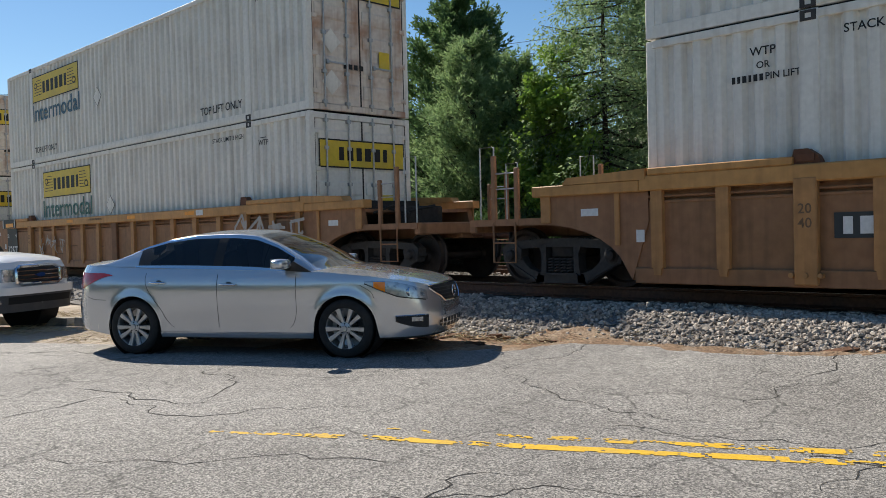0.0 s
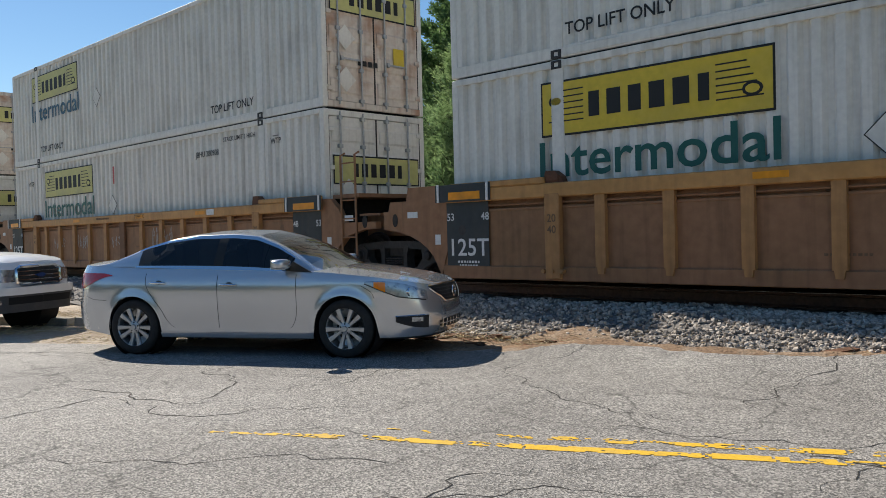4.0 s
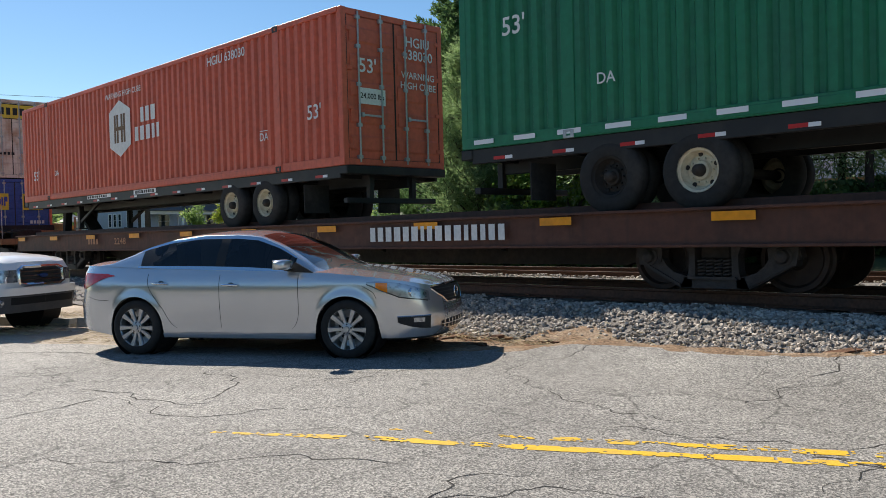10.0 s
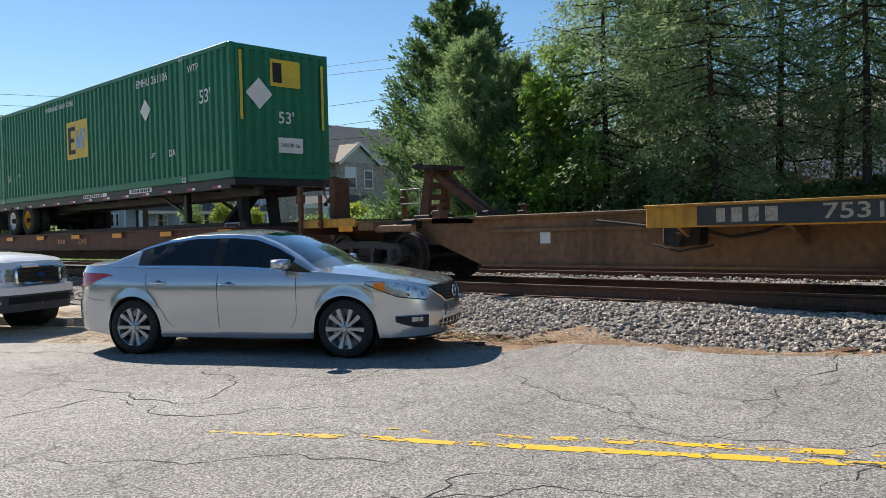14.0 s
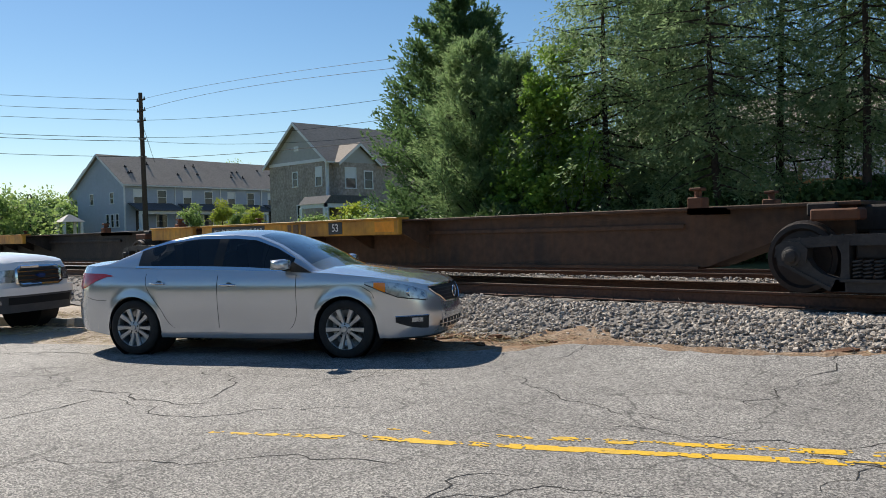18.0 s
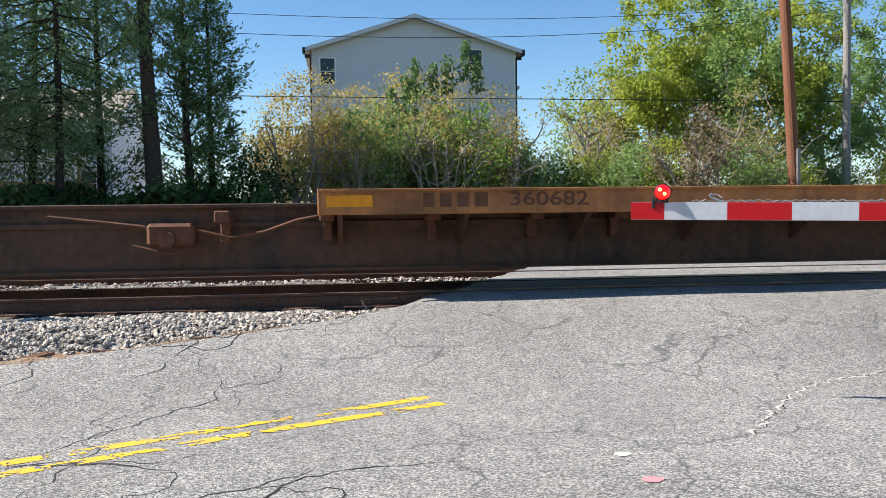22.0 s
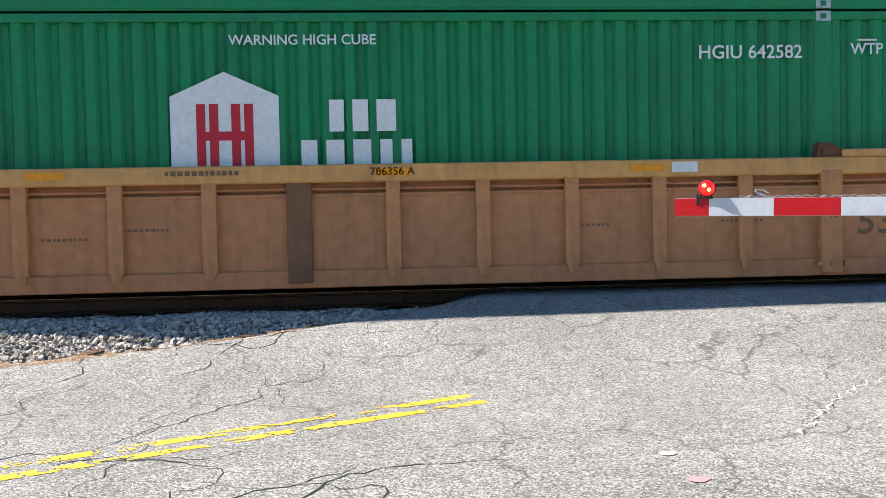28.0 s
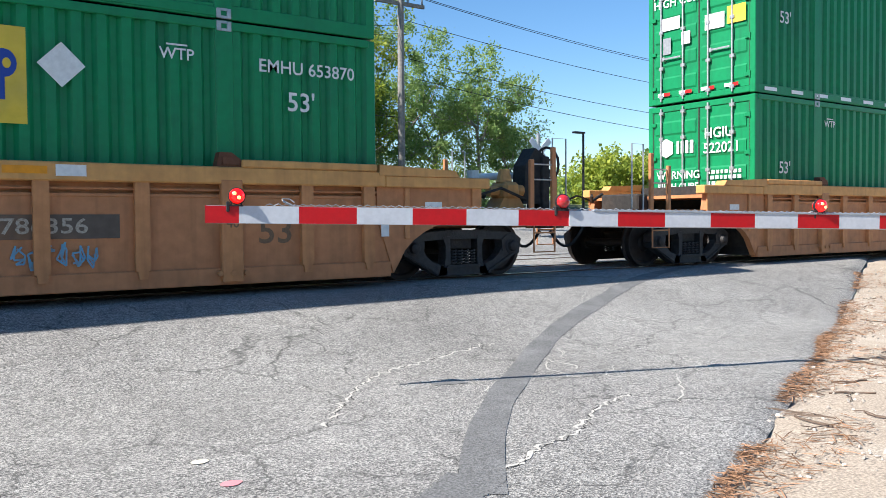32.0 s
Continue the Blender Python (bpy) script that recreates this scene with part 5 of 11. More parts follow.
            if k < 0:
                write("125T", ob, x, -WY - 0.033, 0.58, 0.26, M_LETTER, wide=1.1)
                for j in range(3):
                    bars(ob, x, -WY - 0.032, 0.37 - j * 0.06, 0.45 - 0.08 * j, 0.035, 8 - j, M_LETTER, seed=j)
            else:
                for j in range(4):
                    bars(ob, x, -WY - 0.032, 0.62 - j * 0.075, 0.72 - 0.1 * (j % 2), 0.04, 9, M_LETTER, seed=j + 4)
                for q in (-0.3, 0.3):
                    bars(ob, x + q, -WY - 0.032, 0.28, 0.26, 0.05, 5, M_LETTER, seed=3)
        write("20", ob, 6.0 * k, -WY - 0.104, 0.99, 0.11, M_FADED)
        write("40", ob, 6.0 * k, -WY - 0.104, 0.83, 0.11, M_FADED)
        if k > 0:
            write("53", ob, 6.58, -WY - 0.004, 0.72, 0.3, M_FADED, wide=1.1)
            write("45", ob, 6.8, -WY - 0.004, 1.0, 0.1, M_FADED)
        bx = 8.9 * k
        flat("data_plate", ob, rect(bx - 0.12, bx + 0.12, 1.08, 1.18) if kind == "joint" else rect(bx - 0.14, bx + 0.14, 1.0, 1.10), -WY - 0.024, M_LETTER)
        flat("inspection_tag", ob, rect((8.12 if kind == "end" else 8.32) * k - 0.06, (8.12 if kind == "end" else 8.32) * k + 0.06, 0.64, 0.80), -WY - 0.024, M_LETTER)
    for x in (-3.1, 0.7, 3.6):
        flat("reflector", ob, rect(x, x + 0.42, 1.36, 1.44), -WY - 0.094, M_ORANGE)
    flat("stencil", ob, rect(4.1, 4.4, 1.34, 1.46), -WY - 0.094, M_LETTER)
    bars(ob, -1.2, -WY - 0.096, 1.41, 0.8, 0.05, 12, M_FADED, seed=seed)
    if number:
        write(number, ob, 0.9, -WY - 0.097, 1.40, 0.085, M_BLACKL, wide=1.05)
    for i in range(5):
        x = rnd.uniform(-5.4, 5.4)
        bars(ob, x, -WY - 0.003, rnd.uniform(0.45, 0.8), 0.5, 0.03, 9, M_FADED, seed=seed + i)
    for k, on in zip((-1, 1), truck):
        if on:
            bogie(ob, TC * k, s + TC * k)
    rides(ob, s)
    return ob


# a spine car's unit: a centre beam with side stringers and hitches
def hitch(parent, x, lean):
    """A trailer hitch; lean: which way its brace runs down."""
    xt = x + lean * 0.16
    g = Geo()
    for y0, y1 in ((-0.28, -0.2), (0.2, 0.28)):
        g.slab([(x - 0.11, 1.10), (x + 0.11, 1.10), (xt + 0.075, 2.0), (xt - 0.075, 2.0)], y0, y1)
    for k in range(4):
        zz = 1.22 + 0.21 * k
        xc = x + lean * 0.16 * (zz - 1.1) / 0.9
        g.box(xc - 0.085 + 0.008 * k, xc + 0.085 - 0.008 * k, -0.2, 0.2, zz, zz + 0.1)
    h = put("hitch", g, M_RUSTY, parent, "rust-brown trailer hitch with a diagonal brace")
    put("hitch_plate", Geo().slab([(xt - 0.27, 2.07), (xt + 0.27, 2.04), (xt + 0.24, 1.97), (xt - 0.2, 1.98)], -0.42, 0.42).box(xt - 0.29, xt - 0.17, -0.4, -0.2, 2.03, 2.10, 0.02).cyl((xt, -0.34, 1.96), (xt, 0.34, 1.96), 0.05, 10), M_DARK, h)
    put("hitch_brace", Geo().slab([(xt + lean * 0.02, 1.95), (xt + lean * 0.02, 1.82), (xt + lean * 1.18, 1.10), (xt + lean * 1.34, 1.12)], -0.16, -0.06).slab([(xt + lean * 0.02, 1.95), (xt + lean * 0.02, 1.82), (xt + lean * 1.18, 1.10), (xt + lean * 1.34, 1.12)], 0.06, 0.16), M_RUSTY, h)
    put("brace_shoe", Geo().box(xt + lean * 1.26 - 0.14, xt + lean * 1.26 + 0.14, -0.24, 0.24, 1.08, 1.19, 0.02), M_DARK, h)
    put("hitch_foot", Geo().box(x - 0.22, x + 0.22, -0.34, 0.34, 1.06, 1.16, 0.02), M_DARK, h)
    return h


def spine_unit(s0, s1, label, sill, paint, body, hitches=(), ends=("joint", "joint"), truck=(True, True), seed=0):
    """s0, s1: its truck centres along the train; sill: stretches (from, to) of the side stringers."""
    s = (s0 + s1) / 2
    h = (s1 - s0) / 2
    ob = thing("spine_car", label, "rail car", "spine cars of the train")
    prof = [(-h + 0.4, 0.62), (-h + 1.35, 0.62), (-h + 2.3, 0.28), (h - 2.3, 0.28), (h - 1.35, 0.62), (h - 0.4, 0.62), (h - 0.4, 1.04), (-h + 0.4, 1.04)]
    put("centre_beam", Geo().slab(prof, -0.42, 0.42), body, ob)
    put("beam_flange", Geo().box(-h + 0.3, h - 0.3, -0.52, 0.52, 1.04, 1.09, 0.01).box(-h + 2.4, h - 2.4, -0.48, 0.48, 0.25, 0.29), body, ob)
    for k in (-1, 1):
        put("beam_rail", Geo().box(-h + 2.6, h - 2.6, k * 0.44 - 0.025, k * 0.44 + 0.025, 0.80, 0.87, 0.008), body, ob)
    for a, b in sill:
        a, b = a - s, b - s
        for k in (-1, 1):
            m = pose(0, 0, 0) if k < 0 else Matrix.Diagonal((1, -1, 1, 1))
            put("side_stringer", Geo().box(a, b, -1.36, -1.26, 0.93, 1.20, 0.012).box(a, b, -1.40, -1.1, 1.19, 1.225, 0.006), paint, ob, at=m)
            n = max(1, int((b - a) / 1.5))
            for i in range(n + 1):
                x = a + 0.25 + (b - a - 0.5) * i / n
                put("outrigger", shared("outrigger", lambda: Geo().plate([(-1.26, 0.95), (-0.42, 0.55), (-0.42, 1.03), (-1.26, 1.03)], -0.03, 0.03), body), body, ob, at=m @ pose(x, 0, 0))
        put("deck_plate", Geo().box(a, b, -1.26, 1.26, 1.165, 1.185), M_RUSTY, ob)
    for x, lean in hitches:
        hitch(ob, x - s, lean)
    for k, kind in zip((-1, 1), ends):
        m = pose(0, 0, 0) if k > 0 else pose(0, 0, 0, 0, 0, 180)
        e = h
        put("end_casting", Geo().box(e - 0.5, e + 0.25, -0.36, 0.36, 0.72, 1.04, 0.03).box(e - 0.9, e - 0.55, -0.6, 0.6, 0.92, 1.08, 0.02), M_DARK, ob, at=m)
        for q in (-1, 1):
            flat_y = q
            put("side_bearing", Geo().box(e - 0.75, e - 0.2, q * 0.75 - 0.14, q * 0.75 + 0.14, 0.86, 1.0, 0.02), M_RUSTY, ob, at=m)
            put("pedestal", Geo().box(e - 2.15, e - 1.95, q * 1.1 - 0.1, q * 1.1 + 0.1, 1.0, 1.20, 0.015).cyl((e - 2.05, q * 1.1, 1.20), (e - 2.05, q * 1.1, 1.30), 0.05, 8).box(e - 2.13, e - 1.97, q * 1.1 - 0.08, q * 1.1 + 0.08, 1.28, 1.32, 0.01), M_RUSTY, ob, at=m)
            put("end_arm", Geo().plate([(-1.2, 0.98), (1.2, 0.98), (1.2, 1.06), (-1.2, 1.06)], e - 2.15, e - 1.95), M_RUSTY, ob, at=m)
        if kind == "end":
            put("end_platform", Geo().box(e - 0.15, e + 1.45, -1.32, 1.32, 1.02, 1.08, 0.015).box(e - 0.15, e + 1.45, -1.36, -1.30, 0.97, 1.13, 0.012).box(e - 0.15, e + 1.45, 1.30, 1.36, 0.97, 1.13, 0.012), paint, ob, at=m)
            put("end_outrigger", Geo().box(e - 0.55, e - 0.15, -1.30, 1.30, 0.90, 1.05, 0.02).box(e - 1.5, e - 0.55, -1.24, -1.12, 0.86, 0.98, 0.015).box(e - 1.5, e - 0.55, 1.12, 1.24, 0.86, 0.98, 0.015), body, ob, at=m)
            put("end_sill", Geo().box(e + 1.4, e + 1.55, -1.34, 1.34, 0.84, 1.14, 0.02).box(e - 0.2, e + 1.4, -0.32, 0.32, 0.7, 0.98, 0.02), M_RUSTY, ob, at=m)
            put("coupler", Geo().box(e + 1.5, e + 2.0, -0.1, 0.1, 0.74, 0.96, 0.03).box(e + 1.9, e + 2.15, -0.17, 0.17, 0.7, 1.0, 0.05), M_RUSTY, ob, at=m)
            put("air_hose", Geo().tube([(e + 1.6 + 0.08 * i, 0.42 - 0.05 * i, 0.8 - 0.42 * math.sin(i * math.pi / 9)) for i in range(9)], 0.028, 6), M_RUBBER, ob, at=m)
            put("handrail", Geo().tube([(e + 0.78, -1.33, 1.0), (e + 0.78, -1.33, 1.62)], 0.014, 6).tube([(e + 0.72, -1.1, 1.1), (e + 0.72, -1.1, 1.75), (e + 1.3, -1.1, 1.75)], 0.012, 6).tube([(e + 0.72, -1.1, 1.45), (e + 1.3, -1.1, 1.45)], 0.01, 6).tube([(e + 1.0, -1.34, 0.95), (e + 1.0, -1.34, 0.45), (e + 1.45, -1.34, 0.45), (e + 1.45, -1.34, 0.95)], 0.014, 6), M_STEEL, ob, at=m)
            bw = put("brake_stand", Geo().box(e + 1.25, e + 1.42, 0.3, 0.7, 1.1, 1.95, 0.02), M_RUSTY, ob, at=m)
            ring = Geo().tube([(e + 1.48, 0.5 + 0.27 * math.cos(a), 1.72 + 0.27 * math.sin(a)) for a in [i * math.pi / 8 for i in range(17)]], 0.016, 6)
            for a in range(4):
                ring.tube([(e + 1.46, 0.5, 1.72), (e + 1.48, 0.5 + 0.27 * math.cos(a * 1.57), 1.72 + 0.27 * math.sin(a * 1.57))], 0.012, 5)
            put("brake_wheel", ring, M_RUSTY, bw)
            for q in (-1, 1):
                put("grab_post", Geo().box(e + 0.76, e + 0.83, q * 1.39 - 0.03, q * 1.39 + 0.03, 0.95, 1.58, 0.01).cyl((e + 0.795, q * 1.43, 1.05), (e + 0.795, q * 1.35, 1.05), 0.045, 10), M_RUSTY, ob, at=m)
                put("grab_post", Geo().box(e + 1.40, e + 1.50, q * 1.36 - 0.04, q * 1.36 + 0.04, 0.84, 1.78, 0.012).box(e + 1.36, e + 1.54, q * 1.36 - 0.06, q * 1.36 + 0.06, 1.45, 1.62, 0.02), M_RUSTY, ob, at=m)
            flat("reflector", ob, [(k * (e + 0.3), 1.0), (k * (e - 0.1), 1.0), (k * (e - 0.1), 1.1), (k * (e + 0.3), 1.1)], -1.365, M_ORANGE)
    for k, on in zip((-1, 1), truck):
        if on:
            bogie(ob, h * k, s + h * k)
    rides(ob, s)
    return ob


def flat_unit(s0, s1, label, trucks, ends):
    """A long flat car with a brown deck."""
    s = (s0 + s1) / 2
    h = (s1 - s0) / 2
    ob = thing("flat_car", label, "rail car", "flat cars of the train")
    put("deck", Geo().box(-h, h, -1.36, 1.36, 0.98, 1.03, 0.01), M_BROWN, ob)
    for k in (-1, 1):
        put("side_sill", Geo().box(-h, h, -0.05, 0.05, 0.60, 1.06, 0.012).box(-h, h, -0.12, 0.05, 1.03, 1.07, 0.006).box(-h, h, -0.10, 0.05, 0.58, 0.62, 0.006), M_BROWN, ob, at=pose(0, -1.36, 0) if k < 0 else pose(0, 1.36, 0, 0, 0, 180))
        put("guide_rail", Geo().box(-h + 0.4, h - 0.4, -0.04, 0.04, 1.03, 1.17, 0.01), M_BROWN, ob, at=pose(0, 0.95 * k, 0))
    put("centre_sill", Geo().slab([(-h + 0.3, 0.62), (-h + 3.9, 0.62), (-h + 5.2, 0.30), (h - 5.2, 0.30), (h - 3.9, 0.62), (h - 0.3, 0.62), (h - 0.3, 0.98), (-h + 0.3, 0.98)], -0.4, 0.4), M_DARK, ob)
    for i in range(9):
        x = -h + 1.4 + (2 * h - 2.8) * i / 8
        put("cross_bearer", Geo().plate([(-1.3, 0.8), (-0.4, 0.5), (0.4, 0.5), (1.3, 0.8), (1.3, 0.98), (-1.3, 0.98)], x - 0.04, x + 0.04), M_DARK, ob)
    n = 11
    for i in range(n):
        x = -h + 0.3 + (2 * h - 1.0) * i / (n - 1)
        flat("reflector", ob, rect(x, x + 0.55, 0.90, 1.01), -1.485, M_ORANGE)
    for k, kind in zip((-1, 1), ends):
        m = pose(0, 0, 0) if k > 0 else pose(0, 0, 0, 0, 0, 180)
        put("end_sill", Geo().box(h - 0.1, h + 0.1, -1.3, 1.3, 0.66, 1.05, 0.02), M_BROWN, ob, at=m)
        put("draft_gear", Geo().box(h, h + 0.55, -0.12, 0.12, 0.74, 0.96, 0.03).box(h + 0.42, h + 0.7, -0.17, 0.17, 0.7, 1.0, 0.04), M_RUSTY, ob, at=m)
        put("step", Geo().tube([(h - 0.1, -1.38, 0.6), (h - 0.1, -1.38, 0.22), (h - 0.55, -1.38, 0.22), (h - 0.55, -1.38, 0.6)], 0.016, 6).tube([(h - 0.6, -1.36, 1.05), (h - 0.6, -1.36, 1.14), (h - 0.05, -1.36, 1.14), (h - 0.05, -1.36, 1.05)], 0.014, 6), M_STEEL, ob, at=m)
        put("air_hose", Geo().tube([(h + 0.12 + 0.06 * i, -0.4, 0.75 - 0.36 * math.sin(i * math.pi / 9)) for i in range(10)], 0.028, 6), M_RUBBER, ob, at=m)
    for x in trucks:
        bogie(ob, x - s, x)
    rides(ob, s)
    return ob


def tyre_mesh():
    return Geo().lathe([(0.28, -0.12), (0.34, -0.135), (0.45, -0.13), (0.495, -0.10), (0.51, -0.06), (0.51, 0.06), (0.495, 0.10), (0.45, 0.13), (0.28, 0.12)], 32, "y")


def rim_mesh():
    g = Geo().lathe([(0.285, -0.13), (0.29, -0.10), (0.25, -0.09), (0.235, -0.02), (0.20, 0.02), (0.13, 0.0), (0.115, -0.05), (0.0, -0.06)], 24, "y")
    for i in range(10):
        a = i * math.pi / 5
        g.cyl((0.155 * math.cos(a), 0.01, 0.155 * math.sin(a)), (0.155 * math.cos(a), -0.03, 0.155 * math.sin(a)), 0.014, 6)
    return g


def hub_mesh():
    return Geo().lathe([(0.0, -0.16), (0.05, -0.155), (0.075, -0.13), (0.085, -0.04), (0.11, -0.03)], 14, "y")


DECK = 1.03


def chassis(s, wheels_left, label, rims, plate_side):
    """A container chassis on the deck; its tandem wheels at one end, legs and hitch at the other."""
    ob = thing("container_chassis", label, "trailer chassis", "trailers on flat cars")
    w = -1 if wheels_left else 1
    zb = 1.09                                  # top of the frame over the deck
    put("main_beam", Geo().box(-7.9, 7.9, -0.55, -0.43, 0.72, zb - 0.01, 0.01).box(-7.9, 7.9, 0.43, 0.55, 0.72, zb - 0.01, 0.01), M_BLACK, ob)
    put("outer_rail", Geo().box(-7.9, 7.9, -1.26, -1.19, 0.86, zb, 0.01), M_BLACK, ob)
    put("outer_rail", Geo().box(-7.9, 7.9, 1.19, 1.26, 0.86, zb, 0.01), M_BLACK, ob)
    for i in range(12):
        x = -7.6 + 15.2 * i / 11
        put("cross_member", shared("chassis_cross", lambda: Geo().box(-0.05, 0.05, -1.2, 1.2, 0.88, 1.02), M_BLACK), M_BLACK, ob, at=pose(x, 0, 0))
    for x in (-8.0, 8.0):
        put("bolster", Geo().box(x - 0.12, x + 0.12, -1.28, 1.28, 0.93, zb, 0.015), M_BLACK, ob)
    for j, x in enumerate((w * 4.1, w * 5.4)):
        put("axle", Geo().cyl((x, -1.1, 0.51), (x, 1.1, 0.51), 0.07, 10).box(x - 0.3, x + 0.3, -0.62, -0.40, 0.5, 0.72), M_DARK, ob)
        for k, y in ((-1, -1.13), (-1, -0.84), (1, 1.13), (1, 0.84)):
            t = put("wheel", shared("trailer_tyre", tyre_mesh, M_RUBBER, 40), M_RUBBER, ob, at=pose(x, y, 0.51) if k < 0 else pose(x, y, 0.51, 0, 0, 180))
            if abs(y) > 1:
                put("rim", shared("trailer_rim", rim_mesh, rims[j], 40), rims[j], t)
                put("hub", shared("trailer_hub", hub_mesh, M_DARK, 40), M_DARK, t)
                if y < 0:
                    for q in range(5):
                        a = q * 2 * math.pi / 5 + 0.4
                        put("hand_hole", shared("hand_hole", lambda: Geo().lathe([(0.0, -0.004), (0.028, -0.003), (0.032, 0.006)], 12, "y"), M_DARK), M_DARK, t, at=pose(0.205 * math.cos(a), -0.004, 0.205 * math.sin(a)))
    for y0, y1 in ((-1.25, -0.65), (0.65, 1.25)):
        put("mud_flap", Geo().box(w * 6.75 - 0.01, w * 6.75 + 0.01, y0, y1, 0.25, 0.8), M_RUBBER, ob)
    put("bumper", Geo().box(w * 7.9 - 0.06, w * 7.9 + 0.06, -1.15, 1.15, 0.40, 0.50, 0.01).box(w * 7.9 - 0.05, w * 7.9 + 0.05, -0.6, -0.5, 0.45, 0.9).box(w * 7.9 - 0.05, w * 7.9 + 0.05, 0.5, 0.6, 0.45, 0.9), M_BLACK, ob)
    for k in (-1, 1):
        put("landing_leg", Geo().box(-w * 5.1 - 0.07, -w * 5.1 + 0.07, k * 0.75 - 0.07, k * 0.75 + 0.07, 0.22, 0.86, 0.01).box(-w * 5.1 - 0.16, -w * 5.1 + 0.16, k * 0.75 - 0.13, k * 0.75 + 0.13, 0.18, 0.22), M_BLACK, ob)
    put("leg_brace", Geo().slab([(-w * 5.1, 0.32), (-w * 5.1, 0.42), (-w * 3.9, 0.88), (-w * 3.75, 0.88)], -0.8, -0.74).slab([(-w * 5.1, 0.32), (-w * 5.1, 0.42), (-w * 3.9, 0.88), (-w * 3.75, 0.88)], 0.74, 0.8), M_BLACK, ob)
    put("stand", Geo().slab([(-w * 7.1 - 0.09, 0.03), (-w * 7.1 + 0.09, 0.03), (-w * 6.95 + 0.12, 0.86), (-w * 6.95 - 0.12, 0.86)], -0.5, -0.3).slab([(-w * 7.1 - 0.09, 0.03), (-w * 7.1 + 0.09, 0.03), (-w * 6.95 + 0.12, 0.86), (-w * 6.95 - 0.12, 0.86)], 0.3, 0.5).slab([(-w * 6.9, 0.84), (-w * 6.75, 0.84), (-w * 5.6, 0.05), (-w * 5.8, 0.05)], -0.2, 0.2).box(-w * 7.0 - 0.5, -w * 7.0 + 0.5, -0.55, 0.55, 0.0, 0.05), M_DARK, ob)
    for i in range(14):
        x = -7.3 + 14.6 * i / 13
        flat("reflective_tape", ob, rect(x - 0.15, x + 0.08, 0.90, 0.95), -1.263, M_REFR)
        flat("reflective_tape", ob, rect(x + 0.08, x + 0.22, 0.90, 0.95), -1.263, M_REFW)
    px = plate_side
    flat("logo_panel", ob, rect(px - 0.75, px + 0.75, 0.98, 1.07), -1.266, M_REFW)
    bars(ob, px - 0.1, -1.271, 1.025, 1.2, 0.06, 9, M_BLACKL, seed=7)
    flat("number_panel", ob, rect(px + 2.1, px + 3.3, 0.97, 1.08), -1.266, M_REFW)
    bars(ob, px + 2.7, -1.271, 1.025, 1.0, 0.075, 9, M_BLACKL, seed=9)
    rides(ob, s, DECK)
    return ob


set_words(["Intermodal", "EMHU 206240", "48", "53", "125T", "20", "40", "45", "53'", "WTP", "OR", "STACK LIMIT 3 HIGH", "TOP LIFT ONLY", "PIN LIFT", "DA", "LIFT", "WARNING HIGH CUBE", "WARNING", "HIGH CUBE",
           "JBHU 280908", "HGIU 642582", "EMHU 250199", "EMHU 653870", "HGIU 638030", "HGIU 510592", "EMHU 261106", "HGIU 522021", "110\"", "INSIDE HEIGHT", "24,000 lbs",
           "UNIT A", "UNIT B", "ALL PURPOSE SPINE CAR", "786356 A", "786356 B", "786356 C", "788463 C", "788463", "786356", "753174", "2248", "2-28/1-57", "EMHU", "653870", "522021", "638030", "HGIU", "JBHU", "226670", "360682"])

M_TANL = mat("faded_pinkish_lettering", (0.46, 0.22, 0.12), 0.7, grain=(20, 0.15))
LOW, UP = 0.32, 0.32 + 2.896 + 0.03     # floors of the lower and the upper container
WHITE_G, GREEN_G = "stacked white containers", "stacked green containers"


def white_box(s, z, seed, logo_x, mark="green", paint=None, label="", door_strip=2.1, door_paint=None, style="rib", texts=True):
    c = container(s, z, M_WHITE, label, WHITE_G, style, "rows", "door", door_paint or M_WHITE)
    hunt_panel(c, logo_x, 2.22, 3.4, paint, mark)
    hunt_door(c, door_strip, paint)
    if texts:
        if z < 2:
            write("STACK LIMIT 3 HIGH", c, POST - 0.85 if logo_x < 0 else -POST + 1.0, FY, 2.62, 0.095, M_BLACKL)
        write("WTP", c, POST + 0.5, FY, 2.42, 0.115, M_BLACKL)
        if 0 < s < 5 and z < 2:
            write("WTP", c, -POST - 0.53, FY, 2.53, 0.1, M_BLACKL)
            write("OR", c, -POST - 0.53, FY, 2.37, 0.08, M_BLACKL)
            bars(c, -POST - 0.72, FY, 2.23, 0.38, 0.08, 6, M_BLACKL, seed=7)
            write("PIN LIFT", c, -POST - 0.3, FY, 2.23, 0.08, M_BLACKL)
        flat("arrow_bar", c, rect(POST + 0.4, POST + 0.6, 2.52, 2.535), FY, M_BLACKL)
        if z > 2:
            write("TOP LIFT ONLY", c, POST - 1.1, FY, 0.38, 0.17, M_BLACKL)
            write("TOP LIFT ONLY", c, -POST + 1.0, FY, 0.38, 0.17, M_BLACKL)
        for x in (logo_x + 2.9,):
            flat("placard_frame", c, [(x - 0.26, 1.45), (x, 1.19), (x + 0.26, 1.45), (x, 1.71)], FY, M_FRAME)
            flat("placard", c, [(x - 0.24, 1.45), (x, 1.21), (x + 0.24, 1.45), (x, 1.69)], FY - 0.004, M_WHITE)
    return c


WHITE_L = "weathered white ribbed container with yellow logo strip on a well car"
CREAM_L = "white ribbed container with rust-stained cream doors, stacked on top"
